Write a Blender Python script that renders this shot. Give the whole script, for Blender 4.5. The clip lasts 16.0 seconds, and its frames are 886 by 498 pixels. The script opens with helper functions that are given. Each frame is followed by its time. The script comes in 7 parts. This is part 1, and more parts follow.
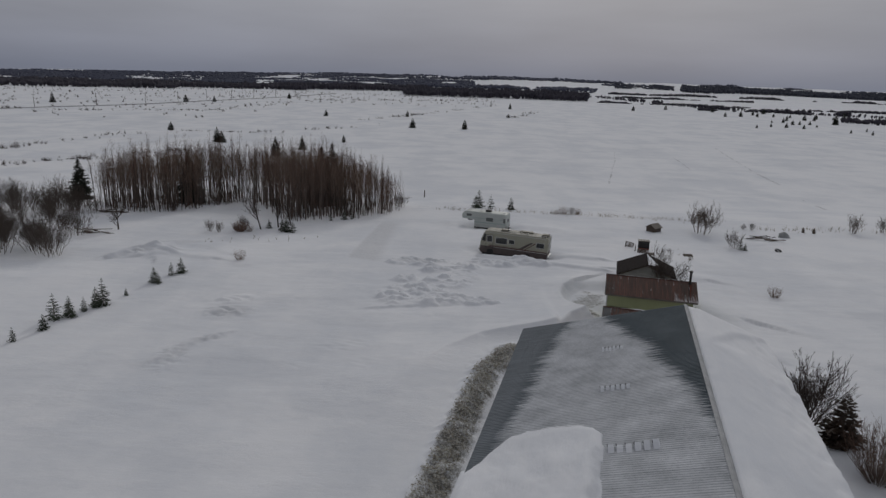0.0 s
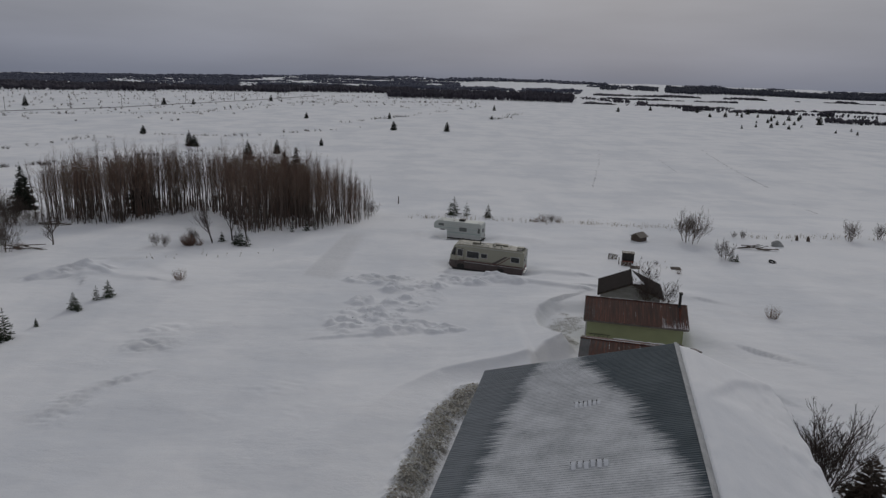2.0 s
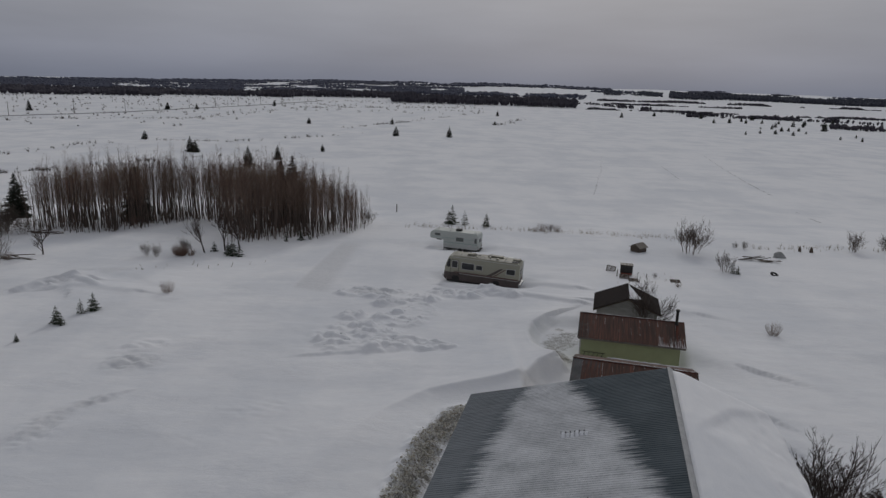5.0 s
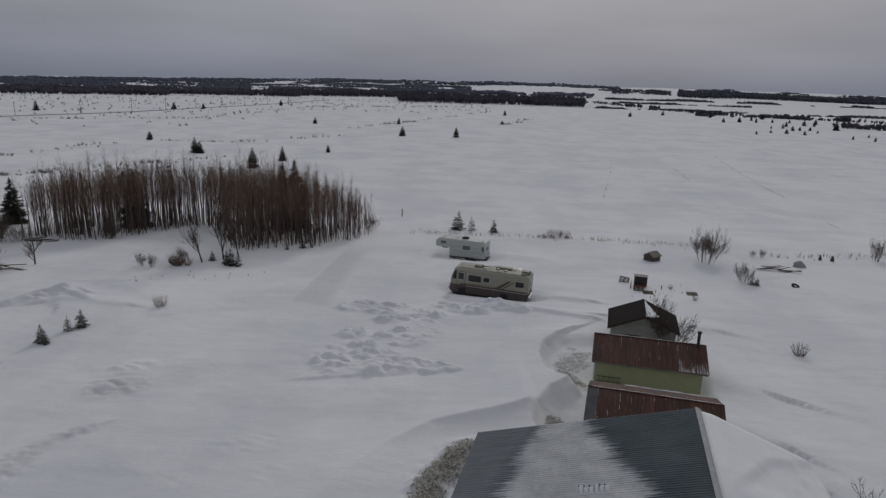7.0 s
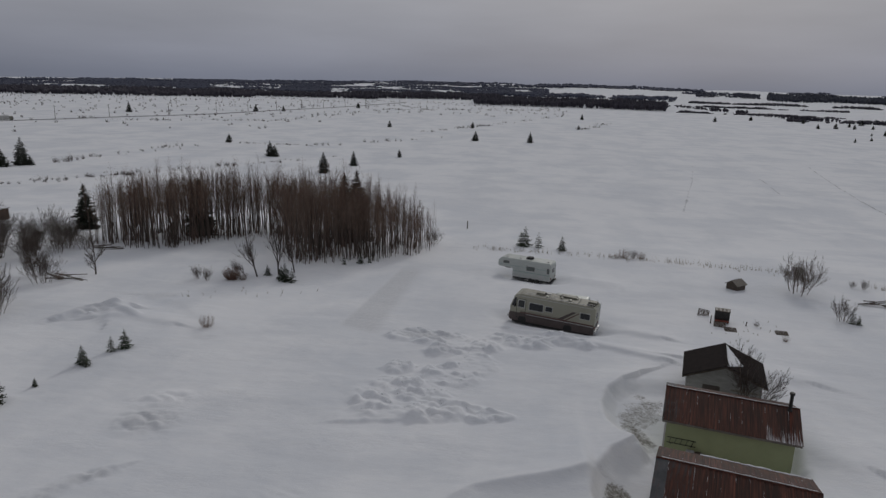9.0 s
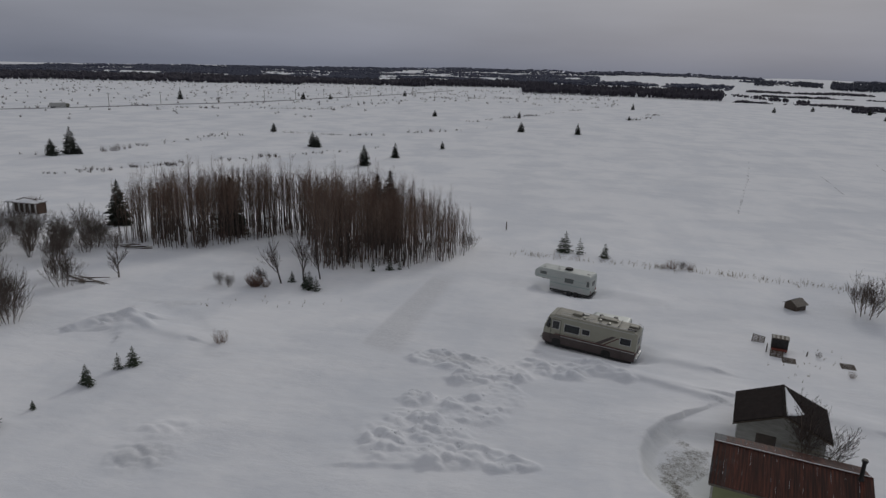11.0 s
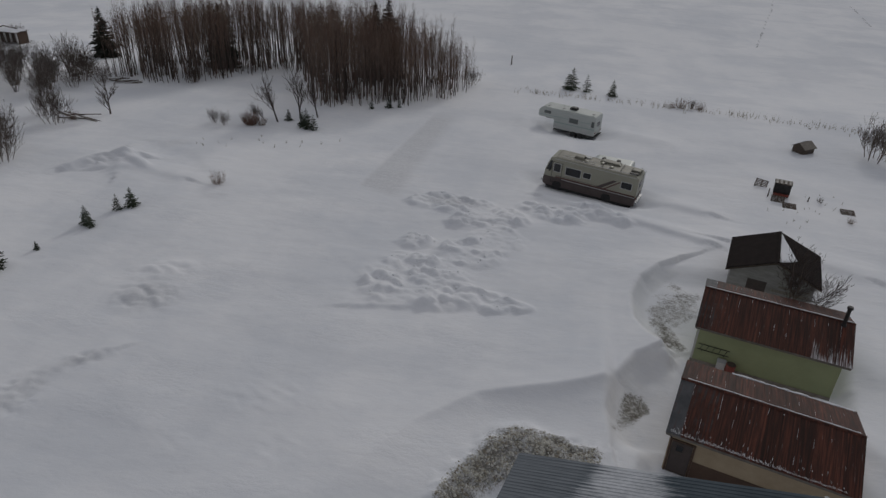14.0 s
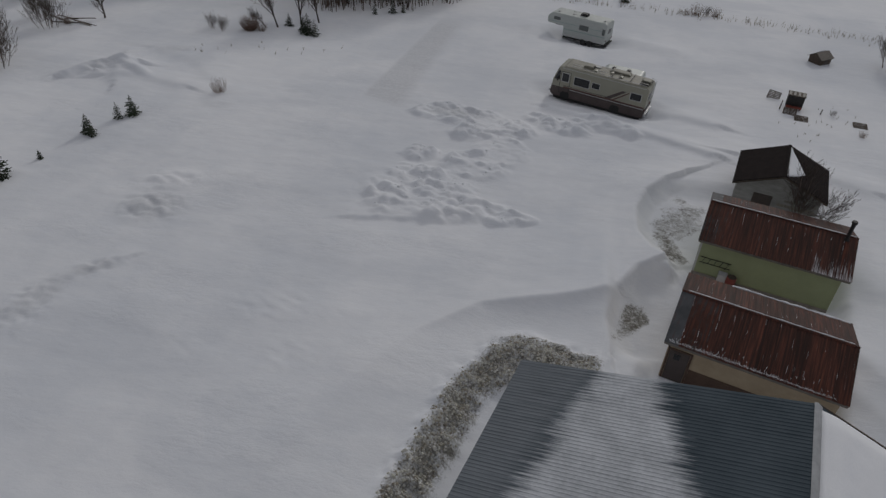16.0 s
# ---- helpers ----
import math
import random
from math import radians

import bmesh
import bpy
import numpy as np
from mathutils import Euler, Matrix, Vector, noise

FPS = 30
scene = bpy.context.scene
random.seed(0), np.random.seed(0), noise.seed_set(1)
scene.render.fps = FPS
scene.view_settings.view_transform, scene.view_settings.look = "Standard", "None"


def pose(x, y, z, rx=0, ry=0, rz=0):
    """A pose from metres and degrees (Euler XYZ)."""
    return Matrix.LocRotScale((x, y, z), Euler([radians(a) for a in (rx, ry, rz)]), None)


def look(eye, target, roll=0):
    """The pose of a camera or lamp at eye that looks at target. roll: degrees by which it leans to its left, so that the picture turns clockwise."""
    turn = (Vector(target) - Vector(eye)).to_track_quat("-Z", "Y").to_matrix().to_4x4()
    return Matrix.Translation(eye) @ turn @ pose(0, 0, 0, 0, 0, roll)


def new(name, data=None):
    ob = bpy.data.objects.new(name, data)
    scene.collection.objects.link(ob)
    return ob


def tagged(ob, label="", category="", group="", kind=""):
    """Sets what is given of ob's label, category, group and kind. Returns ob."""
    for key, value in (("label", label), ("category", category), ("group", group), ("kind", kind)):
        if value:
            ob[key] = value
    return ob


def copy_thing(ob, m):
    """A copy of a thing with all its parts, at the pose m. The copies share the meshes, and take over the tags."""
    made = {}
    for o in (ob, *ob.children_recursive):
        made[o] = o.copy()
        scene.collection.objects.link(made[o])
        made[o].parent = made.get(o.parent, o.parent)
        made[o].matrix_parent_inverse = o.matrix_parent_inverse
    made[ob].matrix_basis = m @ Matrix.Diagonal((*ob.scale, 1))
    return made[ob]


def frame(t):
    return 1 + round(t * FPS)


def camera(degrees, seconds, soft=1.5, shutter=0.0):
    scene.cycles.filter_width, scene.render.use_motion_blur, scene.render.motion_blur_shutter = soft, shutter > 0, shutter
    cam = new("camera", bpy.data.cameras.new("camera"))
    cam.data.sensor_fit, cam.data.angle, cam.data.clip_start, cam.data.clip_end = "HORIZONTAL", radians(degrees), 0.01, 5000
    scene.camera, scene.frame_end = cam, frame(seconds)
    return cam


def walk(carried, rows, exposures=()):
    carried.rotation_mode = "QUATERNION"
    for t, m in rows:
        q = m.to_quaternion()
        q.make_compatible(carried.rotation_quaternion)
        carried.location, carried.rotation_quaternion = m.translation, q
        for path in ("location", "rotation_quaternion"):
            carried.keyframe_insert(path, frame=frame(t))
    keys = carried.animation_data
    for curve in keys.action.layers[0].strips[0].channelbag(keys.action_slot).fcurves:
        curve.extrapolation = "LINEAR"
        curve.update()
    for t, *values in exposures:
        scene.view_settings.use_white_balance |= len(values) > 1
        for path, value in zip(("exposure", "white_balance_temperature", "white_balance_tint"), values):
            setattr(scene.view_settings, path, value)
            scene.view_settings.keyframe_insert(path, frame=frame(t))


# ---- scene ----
cam = camera(67.5, 16.0, soft=1.4)
EXPOSURE, SKY, SUN = -1.01, 0.95, 1.3
PATH = [
    (0, (0.331, -0.059, 22.145), (0.323, 1.877, 21.643), 1.8),
    (0.5, (0.927, 2.069, 21.957), (0.903, 4.005, 21.455), 1.8),
    (1, (1.63, 4.12, 21.88), (1.614, 6.057, 21.379), 1.7),
    (1.5, (2.305, 6.18, 21.875), (2.31, 8.117, 21.376), 1.7),
    (2, (2.88, 7.955, 21.837), (2.91, 9.893, 21.341), 1.6),
    (2.5, (3.428, 9.096, 21.837), (3.528, 11.031, 21.341), 1.5),
    (3, (3.66, 9.41, 21.845), (3.793, 11.344, 21.351), 1.5),
    (3.5, (3.767, 9.323, 21.846), (3.858, 11.26, 21.355), 1.6),
    (6, (4.09, 10.7, 22.658), (4.103, 12.641, 22.178), 1.7),
    (6.5, (4.02, 11.954, 22.726), (4.066, 13.894, 22.244), 1.6),
    (7, (4.155, 13.292, 22.896), (4.152, 15.232, 22.409), 1.6),
    (7.5, (4.393, 14.528, 23.119), (4.283, 16.464, 22.63), 1.7),
    (8, (4.716, 15.92, 23.388), (4.584, 17.855, 22.899), 1.7),
    (8.5, (5.033, 17.3, 23.726), (4.882, 19.233, 23.237), 1.6),
    (9, (5.393, 18.696, 24.071), (5.172, 20.623, 23.584), 1.7),
    (11.5, (6.388, 24.944, 25.639), (6.029, 26.829, 25.076), 1.9),
    (12, (6.53, 25.057, 25.646), (6.174, 26.918, 25.005), 2.0),
    (12.5, (6.654, 25.089, 25.685), (6.306, 26.924, 24.969), 2.1),
    (13, (6.663, 25.206, 25.739), (6.326, 27.011, 24.947), 2.2),
    (13.5, (6.58, 25.284, 25.806), (6.256, 27.046, 24.915), 2.2),
    (14, (6.425, 25.428, 25.864), (6.113, 27.141, 24.88), 2.4),
    (14.5, (6.356, 25.458, 25.844), (6.055, 27.122, 24.777), 2.5),
    (15, (6.314, 25.415, 25.907), (6.023, 27.042, 24.781), 2.6),
    (15.5, (6.322, 25.375, 25.918), (6.032, 26.969, 24.746), 2.7),
    (16, (6.346, 25.33, 25.859), (6.061, 26.901, 24.655), 2.8),
]
walk(cam, [(t, look(eye, target, roll)) for t, eye, target, roll in PATH], exposures=[(0.0, EXPOSURE), (11.0, EXPOSURE), (13.5, EXPOSURE - 0.05), (16.0, EXPOSURE - 0.06)])

# ---- world and sun ----
SUN_FROM = Vector((0.22, 0.86, 0.44)).normalized()
world = bpy.data.worlds.new("overcast_sky")
scene.world = world
world.use_nodes = True
wn, wl = world.node_tree.nodes, world.node_tree.links
wn.clear()
w_out, w_bg = wn.new("ShaderNodeOutputWorld"), wn.new("ShaderNodeBackground")
w_sky = wn.new("ShaderNodeTexSky")
w_sky.sky_type, w_sky.sun_disc = "NISHITA", False
w_sky.sun_elevation = math.asin(SUN_FROM.z)
w_sky.sun_rotation = math.atan2(SUN_FROM.x, SUN_FROM.y)
w_sky.air_density, w_sky.dust_density = 1.0, 3.0
w_dim = wn.new("ShaderNodeVectorMath")
w_dim.operation = "SCALE"
w_dim.inputs["Scale"].default_value = 0.07
wl.new(w_sky.outputs[0], w_dim.inputs[0])
w_co, w_sep = wn.new("ShaderNodeTexCoord"), wn.new("ShaderNodeSeparateXYZ")
wl.new(w_co.outputs["Generated"], w_sep.inputs[0])
w_grad = wn.new("ShaderNodeValToRGB")
for p, c in ((0.0, (0.33, 0.36, 0.46, 1)), (0.035, (0.43, 0.455, 0.55, 1)), (0.12, (0.56, 0.572, 0.635, 1)), (0.30, (0.58, 0.588, 0.640, 1)), (0.85, (0.64, 0.648, 0.69, 1))):
    e = w_grad.color_ramp.elements.new(p)
    e.color = c
w_grad.color_ramp.elements.remove(w_grad.color_ramp.elements[0])
w_grad.color_ramp.elements.remove(w_grad.color_ramp.elements[-1])
wl.new(w_sep.outputs["Z"], w_grad.inputs[0])
w_map, w_noise = wn.new("ShaderNodeMapping"), wn.new("ShaderNodeTexNoise")
w_map.inputs["Scale"].default_value = (1.6, 1.6, 9.0)
w_noise.inputs["Scale"].default_value, w_noise.inputs["Detail"].default_value = 1.7, 5
wl.new(w_co.outputs["Generated"], w_map.inputs[0])
wl.new(w_map.outputs[0], w_noise.inputs[0])
w_rng = wn.new("ShaderNodeMapRange")
w_rng.inputs["From Min"].default_value, w_rng.inputs["From Max"].default_value = 0.3, 0.7
w_rng.inputs["To Min"].default_value, w_rng.inputs["To Max"].default_value = 0.90, 1.08
wl.new(w_noise.outputs[0], w_rng.inputs[0])
w_cloud = wn.new("ShaderNodeVectorMath")
w_cloud.operation = "SCALE"
wl.new(w_grad.outputs[0], w_cloud.inputs[0])
w_dot = wn.new("ShaderNodeVectorMath")
w_dot.operation = "DOT_PRODUCT"
w_dot.inputs[1].default_value = SUN_FROM
wl.new(w_co.outputs["Generated"], w_dot.inputs[0])
w_glow = wn.new("ShaderNodeMapRange")
w_glow.inputs["From Min"].default_value, w_glow.inputs["From Max"].default_value = 0.0, 0.9
w_glow.inputs["To Min"].default_value, w_glow.inputs["To Max"].default_value = 0.92, 1.16
wl.new(w_dot.outputs["Value"], w_glow.inputs[0])
w_prod = wn.new("ShaderNodeMath")
w_prod.operation = "MULTIPLY"
wl.new(w_rng.outputs[0], w_prod.inputs[0])
wl.new(w_glow.outputs[0], w_prod.inputs[1])
wl.new(w_prod.outputs[0], w_cloud.inputs["Scale"])
w_mix = wn.new("ShaderNodeMix")
w_mix.data_type = "RGBA"
w_mix.inputs["Factor"].default_value = 0.95
wl.new(w_dim.outputs[0], w_mix.inputs["A"])
wl.new(w_cloud.outputs[0], w_mix.inputs["B"])
wl.new(w_mix.outputs["Result"], w_bg.inputs["Color"])
w_bg.inputs["Strength"].default_value = SKY
wl.new(w_bg.outputs[0], w_out.inputs[0])

sun = new("sun", bpy.data.lights.new("sun", "SUN"))
sun.data.energy, sun.data.angle, sun.data.color = SUN, radians(7), (1.0, 0.97, 0.92)
sun.matrix_world = look(SUN_FROM * 100, (0, 0, 0))

# ---- materials ----
def nodes_of(name):
    m = bpy.data.materials.new(name)
    m.use_nodes = True
    nt = m.node_tree
    return m, nt, nt.nodes["Principled BSDF"]


def add(nt, kind, **inputs):
    n = nt.nodes.new("ShaderNode" + kind)
    for k, val in inputs.items():
        n.inputs[k.replace("_", " ")].default_value = val
    return n


def noise_of(nt, vec, scale, detail=4.0, rough=0.6):
    n = add(nt, "TexNoise", Scale=scale, Detail=detail, Roughness=rough)
    if vec is not None:
        nt.links.new(vec, n.inputs["Vector"])
    return n.outputs["Fac"]


def ramp(nt, fac, stops):
    r = nt.nodes.new("ShaderNodeValToRGB")
    els = r.color_ramp.elements
    while len(els) < len(stops):
        els.new(0.5)
    for el, (p, c) in zip(els, stops):
        el.position, el.color = p, (*c, 1) if len(c) == 3 else c
    nt.links.new(fac, r.inputs[0])
    return r.outputs[0]


def calc(nt, op, a, b=0.0, c=None, clamp=False):
    n = nt.nodes.new("ShaderNodeMath")
    n.operation, n.use_clamp = op, clamp
    for i, val in enumerate((a, b) if c is None else (a, b, c)):
        if isinstance(val, (int, float)):
            n.inputs[i].default_value = val
        else:
            nt.links.new(val, n.inputs[i])
    return n.outputs[0]


def blend(nt, fac, a, b, kind="MIX"):
    n = nt.nodes.new("ShaderNodeMix")
    n.data_type, n.blend_type = "RGBA", kind
    for sock, val in (("Factor", fac), ("A", a), ("B", b)):
        if isinstance(val, (int, float)):
            n.inputs[sock].default_value = val
        elif isinstance(val, tuple):
            n.inputs[sock].default_value = (*val, 1)
        else:
            nt.links.new(val, n.inputs[sock])
    return n.outputs["Result"]


def bumped(nt, bsdf, height, strength, distance):
    b = add(nt, "Bump", Strength=strength, Distance=distance)
    nt.links.new(height, b.inputs["Height"])
    nt.links.new(b.outputs[0], bsdf.inputs["Normal"])


def coords(nt, stretch=(1, 1, 1), kind="Object"):
    c = nt.nodes.new("ShaderNodeTexCoord")
    m = add(nt, "Mapping", Scale=stretch)
    nt.links.new(c.outputs[kind], m.inputs[0])
    return m.outputs[0]


def surface(name, dark, light, scale=3.0, fine=40.0, rough=0.7, metal=0.0, bump=0.3, depth=0.01, stretch=(1, 1, 1), vary=0.0):
    """Two scales of variation between two colours; vary: how far single objects differ in brightness."""
    m, nt, p = nodes_of(name)
    vec = coords(nt, stretch)
    n1, n2 = noise_of(nt, vec, scale), noise_of(nt, vec, fine, 6.0)
    col = ramp(nt, calc(nt, "ADD", calc(nt, "MULTIPLY", n1, 0.65), calc(nt, "MULTIPLY", n2, 0.35)), [(0.32, dark), (0.68, light)])
    if vary:
        info = nt.nodes.new("ShaderNodeObjectInfo")
        f = calc(nt, "MULTIPLY_ADD", info.outputs["Random"], 2 * vary, 1 - vary)
        hsv = nt.nodes.new("ShaderNodeHueSaturation")
        nt.links.new(col, hsv.inputs["Color"])
        nt.links.new(f, hsv.inputs["Value"])
        col = hsv.outputs[0]
    nt.links.new(col, p.inputs["Base Color"])
    p.inputs["Roughness"].default_value, p.inputs["Metallic"].default_value = rough, metal
    if bump:
        bumped(nt, p, n2, bump, depth)
    return m


def snow_material(name, with_grit=False):
    m, nt, p = nodes_of(name)
    vec = coords(nt)
    streak = coords(nt, (0.17, 0.10, 0.2))
    big, mid, fine = noise_of(nt, streak, 1.0, 5.0), noise_of(nt, coords(nt, (0.7, 1.6, 1.0)), 1.1, 6.0), noise_of(nt, vec, 9.0, 6.0, 0.7)
    col = ramp(nt, big, [(0.30, (0.72, 0.75, 0.80)), (0.60, (0.85, 0.86, 0.885))])
    broad = noise_of(nt, coords(nt, (0.060, 0.032, 0.1)), 1.0, 5.0)
    col = blend(nt, 0.5, col, ramp(nt, broad, [(0.40, (0.62, 0.65, 0.70)), (0.54, (0.88, 0.885, 0.90))]))
    col = blend(nt, 0.35, col, ramp(nt, mid, [(0.3, (0.78, 0.80, 0.84)), (0.7, (0.87, 0.875, 0.89))]))
    crust = noise_of(nt, coords(nt, (0.045, 0.085, 0.1)), 1.0, 8.0, 0.66)
    col = blend(nt, ramp(nt, crust, [(0.50, (0, 0, 0)), (0.60, (0.42, 0.42, 0.42))]), col, (0.66, 0.685, 0.73))
    ripple = noise_of(nt, coords(nt, (1.0, 2.0, 1.0)), 1.4, 5.0, 0.65)
    worn = calc(nt, "MULTIPLY_ADD", noise_of(nt, coords(nt, (0.10, 0.16, 0.1)), 1.0, 3.0), 9.0, -4.4, clamp=True)
    worn = calc(nt, "MULTIPLY_ADD", worn, 1.5, 0.12)
    h = calc(nt, "ADD", calc(nt, "ADD", calc(nt, "MULTIPLY", mid, 1.0), calc(nt, "MULTIPLY", ripple, worn)), calc(nt, "MULTIPLY", fine, 0.20))
    if with_grit:
        # Greys the snow over the scuffed patches and along the lane.
        pk = nt.nodes.new("ShaderNodeAttribute")
        pk.attribute_name = "packed"
        col = blend(nt, calc(nt, "MULTIPLY", pk.outputs["Fac"], 0.8, clamp=True), col, ramp(nt, noise_of(nt, vec, 3.0, 6.0, 0.7), [(0.3, (0.55, 0.56, 0.585)), (0.7, (0.72, 0.73, 0.75))]))
        at = nt.nodes.new("ShaderNodeAttribute")
        at.attribute_name = "grit"
        speck = noise_of(nt, vec, 9.0, 8.0, 0.78)
        coarse = noise_of(nt, vec, 2.4, 3.0)
        cover = calc(nt, "MULTIPLY", calc(nt, "SUBTRACT", calc(nt, "ADD", at.outputs["Fac"], calc(nt, "MULTIPLY", calc(nt, "ADD", speck, calc(nt, "MULTIPLY", coarse, 0.35)), 1.25)), 1.23), 3.5, clamp=True)
        cover = calc(nt, "MULTIPLY", cover, calc(nt, "MULTIPLY", at.outputs["Fac"], 4.0, clamp=True), clamp=True)
        earth = ramp(nt, noise_of(nt, vec, 7.0, 6.0), [(0.3, (0.13, 0.125, 0.11)), (0.5, (0.30, 0.295, 0.27)), (0.7, (0.56, 0.56, 0.53))])
        earth = blend(nt, ramp(nt, coarse, [(0.42, (0, 0, 0)), (0.62, (0.75, 0.75, 0.75))]), earth, ramp(nt, noise_of(nt, vec, 12.0, 4.0), [(0.3, (0.080, 0.070, 0.060)), (0.7, (0.22, 0.205, 0.18))]))
        col = blend(nt, cover, col, earth)
        h = calc(nt, "ADD", h, calc(nt, "MULTIPLY", cover, calc(nt, "MULTIPLY", speck, 1.3)))
    nt.links.new(col, p.inputs["Base Color"])
    p.inputs["Roughness"].default_value = 0.95
    p.inputs["Specular IOR Level"].default_value = 0.04
    bumped(nt, p, h, 0.30, 0.11)
    return m


def metal_sheet(name, rusty, dusted=0.0, frost=False):
    """Old profiled roofing. rusty 0..1; dusted: blown snow left in streaks down the slope."""
    m, nt, p = nodes_of(name)
    info = nt.nodes.new("ShaderNodeObjectInfo")
    shift = nt.nodes.new("ShaderNodeVectorMath")
    shift.operation = "ADD"
    c = nt.nodes.new("ShaderNodeTexCoord")
    comb = nt.nodes.new("ShaderNodeCombineXYZ")
    nt.links.new(calc(nt, "MULTIPLY", info.outputs["Random"], 37.0), comb.inputs[0])
    nt.links.new(calc(nt, "MULTIPLY", info.outputs["Random"], 11.0), comb.inputs[1])
    nt.links.new(c.outputs["Object"], shift.inputs[0])
    nt.links.new(comb.outputs[0], shift.inputs[1])
    mp = add(nt, "Mapping", Scale=(6.0, 0.20, 1.0))
    nt.links.new(shift.outputs[0], mp.inputs[0])
    runs = noise_of(nt, mp.outputs[0], 1.6, 6.0, 0.65)
    blotch = noise_of(nt, shift.outputs[0], 1.2, 5.0)
    zinc = ramp(nt, blotch, [(0.3, (0.055, 0.058, 0.064)), (0.7, (0.105, 0.108, 0.116))])
    rust = ramp(nt, runs, [(0.30, (0.018, 0.008, 0.006)), (0.48, (0.044, 0.015, 0.010)), (0.60, (0.100, 0.031, 0.019)), (0.80, (0.160, 0.060, 0.036))])
    tone = calc(nt, "MULTIPLY_ADD", info.outputs["Random"], 0.6, 0.66)
    hsv = nt.nodes.new("ShaderNodeHueSaturation")
    nt.links.new(rust, hsv.inputs["Color"])
    nt.links.new(tone, hsv.inputs["Value"])
    worn = calc(nt, "MULTIPLY", calc(nt, "ADD", calc(nt, "ADD", runs, calc(nt, "MULTIPLY", blotch, 0.8)), rusty * 1.6 - 1.55), 3.5, clamp=True)
    col = blend(nt, worn, zinc, hsv.outputs[0])
    if dusted:
        mp2 = add(nt, "Mapping", Scale=(11.0, 0.5, 1.0))
        nt.links.new(shift.outputs[0], mp2.inputs[0])
        sn = noise_of(nt, mp2.outputs[0], 1.5, 5.0, 0.6)
        sep = nt.nodes.new("ShaderNodeSeparateXYZ")
        nt.links.new(c.outputs["Object"], sep.inputs[0])
        low = calc(nt, "MULTIPLY_ADD", sep.outputs["Y"], -0.16, 0.30)
        cov = calc(nt, "MULTIPLY", calc(nt, "SUBTRACT", calc(nt, "ADD", sn, calc(nt, "MULTIPLY", low, dusted)), 0.655), 5.0, clamp=True)
        col = blend(nt, calc(nt, "MULTIPLY", cov, 0.85), col, (0.75, 0.76, 0.79))
    nt.links.new(col, p.inputs["Base Color"])
    p.inputs["Roughness"].default_value = 0.62
    nt.links.new(calc(nt, "MULTIPLY_ADD", worn, -0.20, 0.22), p.inputs["Metallic"])
    p.inputs["Specular IOR Level"].default_value = 0.22
    bumped(nt, p, noise_of(nt, shift.outputs[0], 30.0, 4.0), 0.25, 0.006)
    return m


BARN_O, BARN_YAW = Vector((20.121, 10.108, 0.0)), 75.893
BARN_U = Vector((math.cos(radians(BARN_YAW)), math.sin(radians(BARN_YAW)), 0))
BARN_V = Vector((-BARN_U.y, BARN_U.x, 0))


